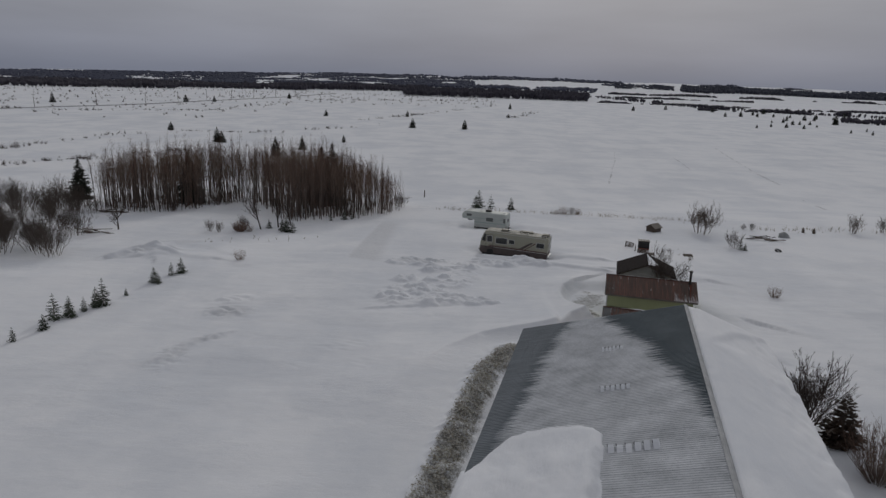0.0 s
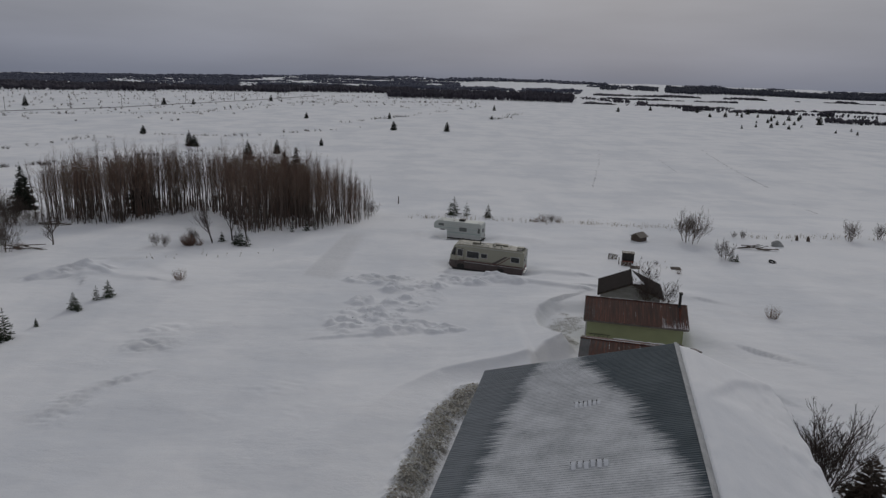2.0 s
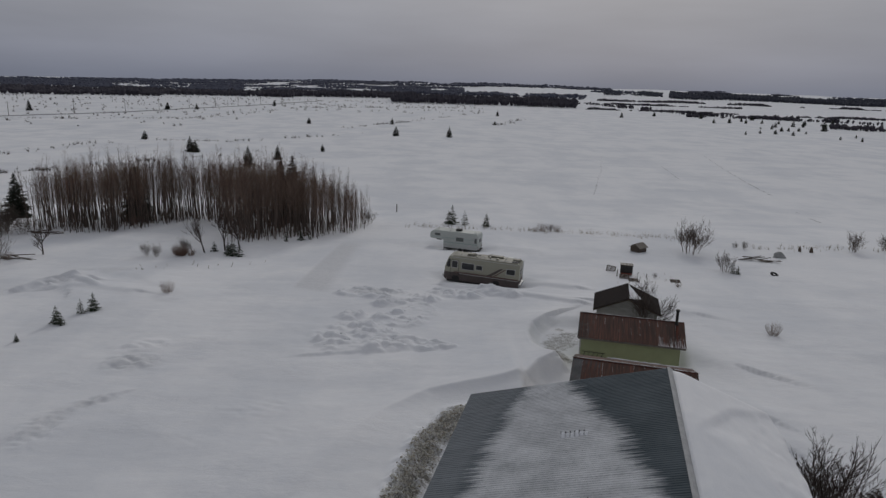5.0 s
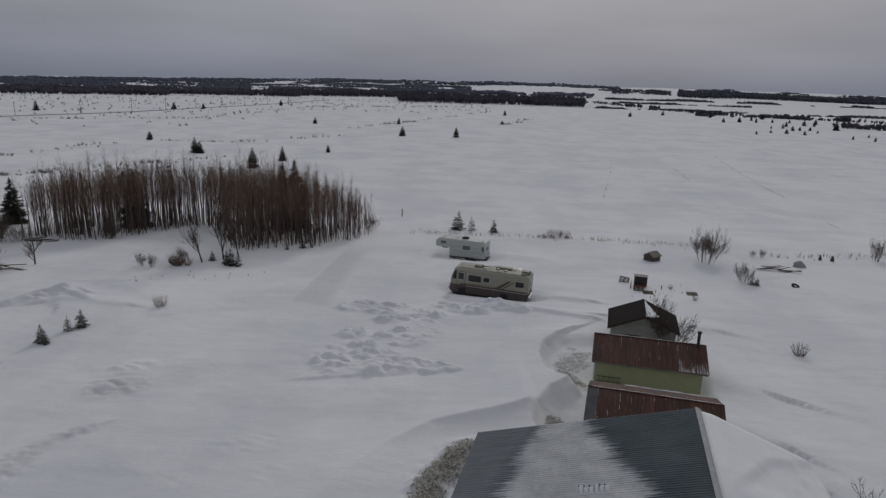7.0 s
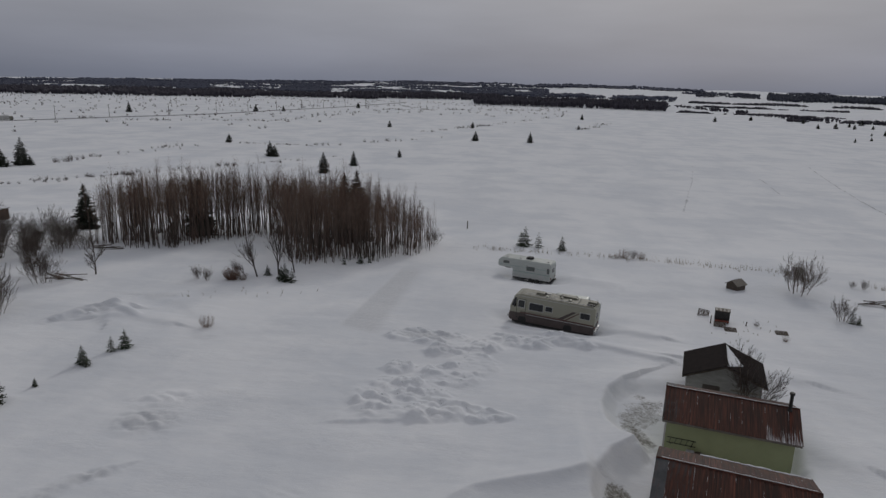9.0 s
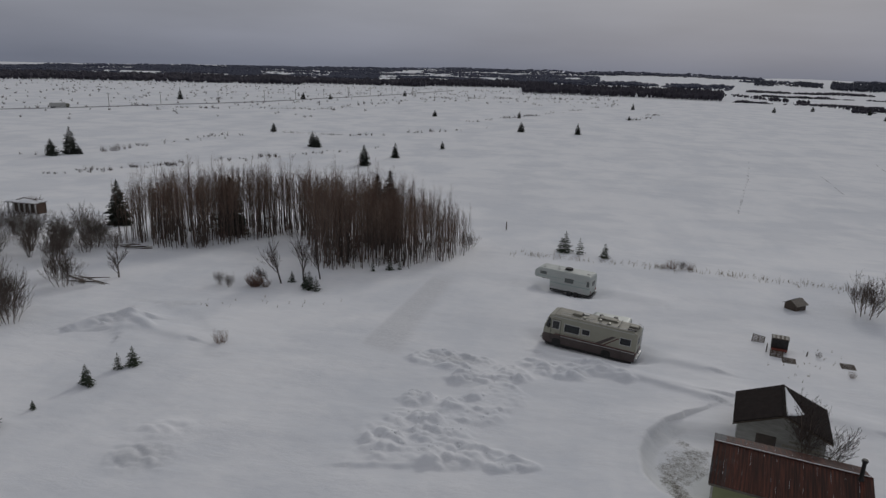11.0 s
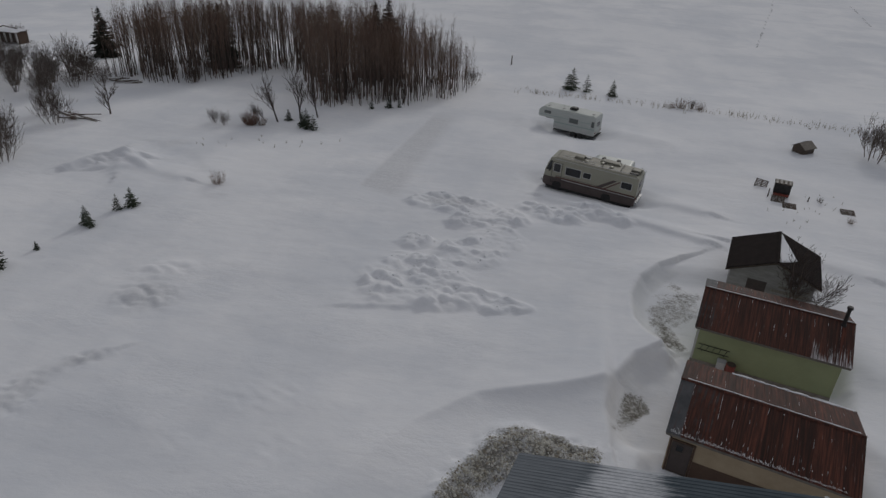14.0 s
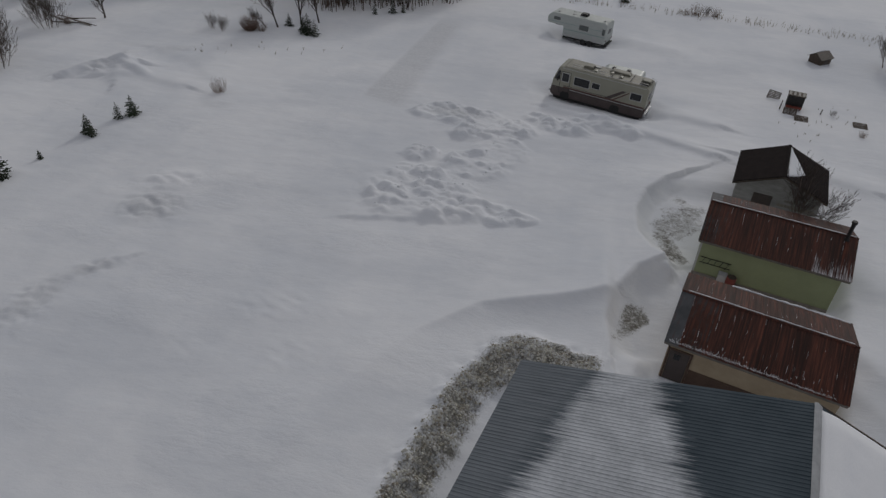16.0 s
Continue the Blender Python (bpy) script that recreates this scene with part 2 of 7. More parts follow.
def barn_sheet_material():
    """Blue-grey painted sheet with a band of wind-blown snow along the slope, frayed along the ribs."""
    m, nt, p = nodes_of("blue_grey_profiled_sheet")
    geo = nt.nodes.new("ShaderNodeNewGeometry")
    def along(axis):
        d = nt.nodes.new("ShaderNodeVectorMath")
        d.operation = "DOT_PRODUCT"
        nt.links.new(geo.outputs["Position"], d.inputs[0])
        d.inputs[1].default_value = axis
        return calc(nt, "SUBTRACT", d.outputs["Value"], axis.dot(BARN_O))
    u, v = along(BARN_U), along(BARN_V)
    uv = nt.nodes.new("ShaderNodeCombineXYZ")
    nt.links.new(u, uv.inputs[0])
    nt.links.new(v, uv.inputs[1])
    def uvnoise(su, sv, detail=5.0):
        mp = add(nt, "Mapping", Scale=(su, sv, 1))
        nt.links.new(uv.outputs[0], mp.inputs[0])
        return noise_of(nt, mp.outputs[0], 1.0, detail, 0.62)
    fray, wide, mott, grain = uvnoise(11.0, 0.42, 7.0), uvnoise(0.45, 0.3), uvnoise(0.6, 0.5), uvnoise(14.0, 6.0)
    jag = calc(nt, "ADD", calc(nt, "MULTIPLY_ADD", fray, 3.0, -1.5), calc(nt, "MULTIPLY_ADD", wide, 1.6, -0.8))
    v_low = calc(nt, "MINIMUM", calc(nt, "MULTIPLY_ADD", u, -0.28, 27.6), calc(nt, "MULTIPLY_ADD", u, -0.10, 22.5))
    v_high = calc(nt, "MAXIMUM", calc(nt, "MULTIPLY_ADD", u, 0.42, 3.2), calc(nt, "MULTIPLY_ADD", u, 0.26, 7.2))
    a = calc(nt, "MULTIPLY_ADD", calc(nt, "ADD", calc(nt, "SUBTRACT", v, v_high), jag), 1.3, 0.5, clamp=True)
    b = calc(nt, "MULTIPLY_ADD", calc(nt, "ADD", calc(nt, "SUBTRACT", v_low, v), jag), 1.1, 0.5, clamp=True)
    cov = calc(nt, "MULTIPLY", a, b)
    thin = calc(nt, "MULTIPLY_ADD", mott, 1.2, -0.06, clamp=True)
    cov = calc(nt, "MULTIPLY", cov, calc(nt, "MULTIPLY_ADD", grain, 0.5, calc(nt, "MULTIPLY", thin, 0.75)), clamp=True)
    paint = ramp(nt, mott, [(0.3, (0.052, 0.070, 0.084)), (0.7, (0.086, 0.108, 0.126))])
    # Sheet grows paler from the snow band towards the west eave, in rib-wise streaks.
    frost = calc(nt, "MULTIPLY", calc(nt, "MULTIPLY_ADD", calc(nt, "SUBTRACT", v, v_low), 0.6, 0.5, clamp=True), calc(nt, "MULTIPLY_ADD", fray, 0.36, -0.01, clamp=True))
    cov = calc(nt, "MAXIMUM", cov, frost)
    nt.links.new(blend(nt, cov, paint, (0.74, 0.755, 0.785)), p.inputs["Base Color"])
    nt.links.new(calc(nt, "MULTIPLY_ADD", cov, 0.20, 0.68), p.inputs["Roughness"])
    p.inputs["Metallic"].default_value = 0.0
    p.inputs["Specular IOR Level"].default_value = 0.12
    bumped(nt, p, grain, 0.2, 0.01)
    return m


def clod_material():
    """Frozen earth, stones and dirty snow lumps, each piece with its own colour."""
    m, nt, p = nodes_of("frozen_clods")
    geo = nt.nodes.new("ShaderNodeNewGeometry")
    own = ramp(nt, geo.outputs["Random Per Island"], [(0.0, (0.11, 0.075, 0.055)), (0.15, (0.24, 0.19, 0.14)), (0.32, (0.44, 0.41, 0.325)), (0.55, (0.62, 0.605, 0.53)), (1.0, (0.80, 0.80, 0.79))])
    grain = noise_of(nt, coords(nt), 14.0, 5.0)
    nt.links.new(blend(nt, 0.45, own, ramp(nt, grain, [(0.3, (0.20, 0.18, 0.14)), (0.7, (0.60, 0.58, 0.51))])), p.inputs["Base Color"])
    p.inputs["Roughness"].default_value = 0.92
    bumped(nt, p, grain, 0.4, 0.02)
    return m


def glass_material(name, tint):
    m, nt, p = nodes_of(name)
    p.inputs["Base Color"].default_value = (*tint, 1)
    p.inputs["Roughness"].default_value = 0.06
    p.inputs["Specular IOR Level"].default_value = 0.6
    r = noise_of(nt, coords(nt), 6.0)
    nt.links.new(calc(nt, "MULTIPLY_ADD", r, 0.16, 0.02), p.inputs["Roughness"])
    return m


SNOW_GROUND = snow_material("snow_with_grit", True)
SNOW = snow_material("packed_snow")
SHEET = barn_sheet_material()
RUST = metal_sheet("rusted_profiled_sheet", 0.85, 0.04)
RUST_HALF = metal_sheet("half_rusted_sheet", 0.60, 0.04)
ZINC = metal_sheet("weathered_zinc_sheet", 0.36)
RUST_DUSTED = metal_sheet("rusted_sheet_snow_streaked", 0.85, 0.8)
FLASHING = surface("galvanised_flashing", (0.28, 0.29, 0.30), (0.46, 0.47, 0.48), 2.0, 30, 0.8, 0.0, 0.15)
GREEN_WALL = surface("pale_green_siding", (0.265, 0.300, 0.165), (0.325, 0.360, 0.205), 0.9, 22, 0.75, 0, 0.15)
TAN_WALL = surface("tan_board_siding", (0.36, 0.28, 0.185), (0.46, 0.37, 0.255), 1.2, 24, 0.8, 0, 0.2)
BROWN_WALL = surface("dark_brown_boards", (0.075, 0.045, 0.032), (0.12, 0.075, 0.052), 1.5, 30, 0.8, 0, 0.25)
GREY_WALL = surface("weathered_white_boards", (0.38, 0.38, 0.37), (0.58, 0.58, 0.57), 1.0, 26, 0.8, 0, 0.3, stretch=(1, 1, 4))
HUT_WALL = surface("grey_stained_boards", (0.20, 0.195, 0.185), (0.36, 0.355, 0.345), 0.9, 26, 0.85, 0, 0.3, stretch=(1, 1, 4))
BARN_WALL = surface("grey_steel_siding", (0.30, 0.31, 0.32), (0.42, 0.43, 0.44), 0.8, 20, 0.6, 0.1, 0.15)
DOOR_PAINT = surface("dark_brown_door", (0.050, 0.038, 0.034), (0.085, 0.065, 0.058), 3, 40, 0.55, 0, 0.2)
SHINGLE = surface("dark_brown_shingle", (0.012, 0.009, 0.009), (0.024, 0.018, 0.017), 2.5, 60, 0.95, 0, 0.5, vary=0.06)
SHINGLE.node_tree.nodes["Principled BSDF"].inputs["Specular IOR Level"].default_value = 0.1
OLD_WOOD = surface("grey_weathered_wood", (0.13, 0.115, 0.10), (0.27, 0.245, 0.215), 3, 50, 0.85, 0, 0.4, stretch=(1, 6, 1), vary=0.25)
DARK_WOOD = surface("dark_old_wood", (0.055, 0.042, 0.034), (0.12, 0.092, 0.072), 3, 50, 0.85, 0, 0.4, vary=0.25)
BLACK_IRON = surface("blackened_iron", (0.020, 0.020, 0.021), (0.055, 0.052, 0.050), 5, 60, 0.55, 0.5, 0.3)
RED_PAINT = surface("faded_red_paint", (0.16, 0.035, 0.025), (0.26, 0.06, 0.04), 4, 40, 0.6, 0, 0.2)
RUBBER = surface("black_rubber", (0.018, 0.018, 0.018), (0.04, 0.04, 0.04), 6, 50, 0.85, 0, 0.3)
CREAM = surface("cream_fibreglass", (0.285, 0.28, 0.222), (0.345, 0.338, 0.272), 0.8, 18, 0.42, 0, 0.05)
CREAM_ROOF = surface("dirty_cream_roof", (0.17, 0.163, 0.132), (0.30, 0.288, 0.236), 1.3, 22, 0.6, 0, 0.1)
TAUPE = surface("taupe_skirt", (0.066, 0.050, 0.047), (0.105, 0.082, 0.077), 1.2, 20, 0.5, 0, 0.05)
MAROON = surface("maroon_stripe", (0.10, 0.05, 0.045), (0.14, 0.075, 0.065), 1.5, 20, 0.5, 0, 0.05)
WHITE_BODY = surface("off_white_aluminium", (0.40, 0.43, 0.41), (0.52, 0.55, 0.525), 0.9, 20, 0.45, 0.05, 0.06, stretch=(1, 1, 8))
PALE_STRIPE = surface("pale_teal_stripe", (0.22, 0.32, 0.31), (0.28, 0.38, 0.37), 1.5, 20, 0.5, 0, 0.05)
PLASTIC_GREY = surface("grey_plastic", (0.42, 0.42, 0.41), (0.56, 0.56, 0.55), 3, 40, 0.6, 0, 0.1)
CHROME = surface("dull_chrome", (0.42, 0.43, 0.44), (0.58, 0.59, 0.60), 3, 40, 0.55, 0.6, 0.1)
GLASS = glass_material("dark_window_glass", (0.012, 0.014, 0.016))
CURTAIN = glass_material("curtained_window_glass", (0.11, 0.125, 0.12))
LAMP_RED = glass_material("red_lamp_glass", (0.20, 0.012, 0.012))
LAMP_CLEAR = glass_material("clear_lamp_glass", (0.45, 0.45, 0.42))
BARK = surface("grey_brown_bark", (0.075, 0.057, 0.047), (0.190, 0.150, 0.126), 5, 40, 0.9, 0, 0.4, stretch=(1, 1, 0.3), vary=0.25)
BARK_DARK = surface("dark_grove_bark", (0.062, 0.048, 0.041), (0.160, 0.126, 0.106), 5, 40, 0.9, 0, 0.4, stretch=(1, 1, 0.3), vary=0.4)
TWIG_DARK = surface("dark_twigs", (0.045, 0.034, 0.030), (0.095, 0.072, 0.062), 1.2, 14, 0.9, 0, 0.0, vary=0.2)
TWIG = surface("brown_twigs", (0.125, 0.088, 0.068), (0.240, 0.172, 0.136), 1.2, 14, 0.9, 0, 0.0, vary=0.25)
TWIG_RED = surface("reddish_twigs", (0.110, 0.066, 0.048), (0.210, 0.130, 0.098), 1.2, 14, 0.9, 0, 0.0, vary=0.2)
TWIG_GREY = surface("grey_brown_twigs", (0.062, 0.049, 0.042), (0.130, 0.104, 0.088), 1.2, 14, 0.9, 0, 0.0, vary=0.2)
NEEDLES = surface("dark_spruce_needles", (0.010, 0.014, 0.010), (0.028, 0.034, 0.022), 1.5, 14, 0.8, 0, 0.0, vary=0.3)
NEEDLES_BROWN = surface("browning_spruce_needles", (0.020, 0.014, 0.010), (0.060, 0.036, 0.022), 0.6, 12, 0.8, 0, 0.0, vary=0.2)
NEEDLES_YOUNG = surface("young_spruce_needles", (0.018, 0.028, 0.016), (0.042, 0.058, 0.032), 2.5, 16, 0.8, 0, 0.0, vary=0.3)
DRY_GRASS = surface("dry_grass", (0.18, 0.145, 0.10), (0.32, 0.265, 0.19), 0.7, 10, 0.9, 0, 0.0)
# Far woods: the blue haze of distance is mixed into the base colour.
FAR_WOOD_HAZE = surface("far_bare_woods_haze", (0.033, 0.031, 0.043), (0.066, 0.060, 0.075), 0.02, 0.3, 0.95, 0, 0.0)
FAR_THIN_HAZE = surface("far_thin_woods_haze", (0.050, 0.056, 0.086), (0.085, 0.092, 0.130), 0.02, 0.3, 0.95, 0, 0.0)
FAR_CONIFER_HAZE = surface("far_conifers_haze", (0.040, 0.044, 0.060), (0.065, 0.070, 0.092), 0.03, 0.4, 0.95, 0, 0.0)
STONE = clod_material()
TRAIL_SHADE = surface("trodden_dent_shade", (0.26, 0.27, 0.29), (0.48, 0.49, 0.52), 1.5, 12, 0.9, 0, 0.2)
ROAD = surface("worn_wet_asphalt", (0.10, 0.10, 0.11), (0.30, 0.30, 0.32), 0.1, 1.5, 0.8, 0, 0.0)
TARP = surface("grey_tarpaulin", (0.20, 0.21, 0.21), (0.36, 0.37, 0.37), 2, 30, 0.7, 0, 0.5)

# ---- mesh helpers ----
class Shape:
    """Vertices and faces gathered for one mesh."""

    def __init__(self):
        self.v, self.f = [], []

    def add(self, verts, faces):
        n = len(self.v)
        self.v += [tuple(p) for p in verts]
        self.f += [tuple(i + n for i in face) for face in faces]
        return self

    def box(self, x0, y0, z0, x1, y1, z1):
        return self.add([(x, y, z) for z in (z0, z1) for x, y in ((x0, y0), (x1, y0), (x1, y1), (x0, y1))],
                        [(3, 2, 1, 0), (4, 5, 6, 7), (0, 1, 5, 4), (1, 2, 6, 5), (2, 3, 7, 6), (3, 0, 4, 7)])

    def prism(self, poly, lo, hi, axis="y"):
        """A polygon drawn in the other two axes (x z for y, y z for x, x y for z), drawn out along axis."""
        place = {"y": lambda a, b, d: (a, d, b), "x": lambda a, b, d: (d, a, b), "z": lambda a, b, d: (a, b, d)}[axis]
        n = len(poly)
        verts = [place(a, b, d) for d in (lo, hi) for a, b in poly]
        return self.add(verts, [tuple(range(n - 1, -1, -1)), tuple(range(n, 2 * n))] + [(i, (i + 1) % n, n + (i + 1) % n, n + i) for i in range(n)])

    def tube(self, points, radii, sides=5, cap=True):
        pts = [Vector(p) for p in points]
        verts, faces = [], []
        for i, p in enumerate(pts):
            d = (pts[min(i + 1, len(pts) - 1)] - pts[max(i - 1, 0)]).normalized()
            a = d.cross(Vector((0.13, 0.97, 0.21)))
            if a.length < 0.05:
                a = d.cross(Vector((1, 0, 0)))
            a.normalize()
            b = d.cross(a)
            r = radii[i] if isinstance(radii, (list, tuple)) else radii
            verts += [p + a * (r * math.cos(2 * math.pi * k / sides)) + b * (r * math.sin(2 * math.pi * k / sides)) for k in range(sides)]
        for i in range(len(pts) - 1):
            faces += [(i * sides + k, i * sides + (k + 1) % sides, (i + 1) * sides + (k + 1) % sides, (i + 1) * sides + k) for k in range(sides)]
        if cap:
            faces += [tuple(range(sides - 1, -1, -1)), tuple(range((len(pts) - 1) * sides, len(pts) * sides))]
        return self.add(verts, faces)

    def twig(self, a, b, r):
        """A thin three-sided spike."""
        a, b = Vector(a), Vector(b)
        d = (b - a).normalized()
        s = d.cross(Vector((0.31, 0.2, 0.93)))
        s = s.normalized() if s.length > 0.05 else Vector((1, 0, 0))
        t = d.cross(s)
        return self.add([a + s * r, a - s * r * 0.5 + t * r * 0.87, a - s * r * 0.5 - t * r * 0.87, b], [(0, 1, 3), (1, 2, 3), (2, 0, 3)])

    def clump(self, a, b, w):
        """A tuft of needles from a to b, widest in the middle."""
        a, b = Vector(a), Vector(b)
        d = b - a
        s = d.cross(Vector((0, 0, 1)))
        s = s.normalized() if s.length > 1e-3 else Vector((1, 0, 0))
        t = s.cross(d).normalized()
        m = a + d * 0.45
        return self.add([a, m + s * w, m + t * w * 0.4, m - s * w, m - t * w * 0.5, b],
                        [(0, 2, 1), (0, 3, 2), (0, 4, 3), (0, 1, 4), (5, 1, 2), (5, 2, 3), (5, 3, 4), (5, 4, 1)])

    def lathe(self, profile, sides=16):
        """profile: (radius, z) from the bottom up, round the z axis."""
        verts = [(r * math.cos(2 * math.pi * k / sides), r * math.sin(2 * math.pi * k / sides), z) for r, z in profile for k in range(sides)]
        n = len(profile)
        faces = [(i * sides + k, i * sides + (k + 1) % sides, (i + 1) * sides + (k + 1) % sides, (i + 1) * sides + k) for i in range(n - 1) for k in range(sides)]
        faces += [tuple(range(sides - 1, -1, -1)), tuple(range((n - 1) * sides, n * sides))]
        return self.add(verts, faces)

    def moved(self, m):
        self.v = [tuple(m @ Vector(p)) for p in self.v]
        return self

    def mesh(self, name, material, bevel=0.0, smooth=False):
        me = bpy.data.meshes.new(name)
        me.from_pydata(self.v, [], self.f)
        me.materials.append(material)
        bm = bmesh.new()
        bm.from_mesh(me)
        bmesh.ops.recalc_face_normals(bm, faces=bm.faces)
        if bevel:
            bmesh.ops.bevel(bm, geom=list(bm.edges), offset=bevel, segments=2, profile=0.5, affect="EDGES", clamp_overlap=True)
        bm.to_mesh(me)
        bm.free()
        if smooth:
            me.polygons.foreach_set("use_smooth", [True] * len(me.polygons))
        return me


def part(name, shape, material, parent, label="", bevel=0.0, smooth=False, at=None):
    me = shape if isinstance(shape, bpy.types.Mesh) else shape.mesh(name, material, bevel, smooth)
    ob = new(name, me)
    ob.parent = parent
    if at is not None:
        ob.matrix_basis = at
    if label:
        ob["label"] = label
    return ob


def thing(name, m, label, category, group="", kind=""):
    ob = new(name)
    ob.empty_display_size = 0.3
    ob.matrix_basis = m
    return tagged(ob, label, category, group, kind)


def box(x0, y0, z0, x1, y1, z1):
    return Shape().box(x0, y0, z0, x1, y1, z1)


# ---- ground ----
def hashed(ix, iy, seed):
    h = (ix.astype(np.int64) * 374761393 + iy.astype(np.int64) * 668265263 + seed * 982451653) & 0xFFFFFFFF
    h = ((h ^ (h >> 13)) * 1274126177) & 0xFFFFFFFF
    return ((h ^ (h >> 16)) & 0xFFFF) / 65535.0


def vnoise(x, y, seed=0):
    x, y = np.asarray(x, float), np.asarray(y, float)
    ix, iy = np.floor(x), np.floor(y)
    fx, fy = x - ix, y - iy
    fx, fy = fx * fx * (3 - 2 * fx), fy * fy * (3 - 2 * fy)
    a, b, c, d = (hashed(ix + i, iy + j, seed) for i, j in ((0, 0), (1, 0), (0, 1), (1, 1)))
    return (a * (1 - fx) + b * fx) * (1 - fy) + (c * (1 - fx) + d * fx) * fy


def fbm(x, y, seed=0, octaves=4):
    s, amp, tot = 0.0, 1.0, 0.0
    for o in range(octaves):
        s, tot = s + amp * (vnoise(x * 2**o, y * 2**o, seed + o) - 0.5), tot + amp
        amp *= 0.5
    return s / tot


def smooth01(x):
    x = np.clip(x, 0, 1)
    return x * x * (3 - 2 * x)


def to_line(x, y, pts):
    """Distance to a line of points, and the side (plus: to the left of its way)."""
    best, side = np.full(np.shape(x), 1e9), np.zeros(np.shape(x))
    for (ax, ay), (bx, by) in zip(pts, pts[1:]):
        dx, dy = bx - ax, by - ay
        t = np.clip(((x - ax) * dx + (y - ay) * dy) / (dx * dx + dy * dy), 0, 1)
        d = np.hypot(x - ax - t * dx, y - ay - t * dy)
        s = np.sign(dx * (y - ay) - dy * (x - ax))
        side = np.where(d < best, s, side)
        best = np.minimum(best, d)
    return best, side


def bowl(x, y, cx, cy, rx, ry, turn=0.0):
    c, s = math.cos(radians(turn)), math.sin(radians(turn))
    return np.hypot(((x - cx) * c + (y - cy) * s) / rx, ((y - cy) * c - (x - cx) * s) / ry)


def heap(x, y, cx, cy, rx, ry, turn=0.0):
    r = bowl(x, y, cx, cy, rx, ry, turn)
    return smooth01(1.25 - r)


def lumps(x, y, seed):
    """Rounded chunks of uneven size, one or so to a unit cell, creased where they meet."""
    x, y = np.asarray(x, float), np.asarray(y, float)
    ix, iy = np.floor(x), np.floor(y)
    best = np.zeros(np.shape(x))
    for dx in (-1, 0, 1):
        for dy in (-1, 0, 1):
            cx, cy = ix + dx, iy + dy
            px, py = cx + hashed(cx, cy, seed), cy + hashed(cx, cy, seed + 1)
            r, h = 0.35 + 0.55 * hashed(cx, cy, seed + 2), 0.25 + 0.75 * hashed(cx, cy, seed + 3)
            best = np.maximum(best, h * np.maximum(0, 1 - ((x - px) ** 2 + (y - py) ** 2) / r**2) ** 0.8)
    return best


def barn_local(x, y):
    dx, dy = x - BARN_O.x, y - BARN_O.y
    return dx * BARN_U.x + dy * BARN_U.y, dx * BARN_V.x + dy * BARN_V.y


SLOPE_Y = (-80, 55, 70, 85, 98, 112, 132, 150, 190, 300, 1500, 5200)
SLOPE_Z = (0.4, 0.4, 0.2, -0.5, -1.1, -1.7, -2.9, -5.2, -6.8, -8.0, -8.0, -8.0)


def rough_heaps(x, y):
    """Where the ploughed snow lies in broken lumps."""
    wob = 0.35 * fbm(x / 2.2, y / 1.6, 151, 3) * 2
    return np.maximum.reduce([smooth01((1.22 - bowl(x, y, *e) + wob) / 0.55) for e in
                              ((-1.8, 63.4, 4.8, 1.9, 10), (-2.6, 66.4, 4.2, 2.5, 14), (-4.6, 64.8, 2.6, 1.6, 20), (4.0, 63.0, 1.8, 0.8, 10), (0.2, 69.6, 2.6, 2.4, -20), (-4.2, 70.8, 1.5, 1.2, 0),
                               (2.2, 73.2, 2.0, 2.6, 30), (-0.4, 75.6, 1.9, 1.4, 0), (2.4, 77.6, 2.2, 2.0, -10), (-2.8, 79.3, 4.2, 2.2, -4), (6.2, 79.6, 3.2, 1.5, -22), (10.0, 80.4, 3.0, 1.0, -24))])


def scuffs_and_lane(x, y):
    """Trodden and scraped patches, and a long lane, all greyer than the clean snow."""
    lane = smooth01((x + 12.6 - 0.06 * (y - 80)) / 0.7) * smooth01((-7.2 + 0.012 * (y - 80) - x) / 2.0) * smooth01((y - 79.8 + 0.45 * (x + 11.8)) / 2.4) * smooth01((110 - y) / 5)
    return np.maximum.reduce([0.78 * lane, 0.9 * heap(x, y, -2.8, 79.4, 3.4, 1.5, -4), 0.85 * heap(x, y, -19.8, 58.4, 2.5, 2.1), 0.35 * heap(x, y, -23.7, 74.5, 1.7, 0.8, 10), 0.55 * heap(x, y, -34.5, 86.5, 2.6, 1.6, 30),
                              0.5 * heap(x, y, -37.5, 78.6, 1.6, 0.9, 30),
                              0.6 * heap(x, y, -20.8, 48.4, 1.0, 2.4, -8), 0.75 * heap(x, y, -19.5, 51.3, 1.6, 0.6, 42)])


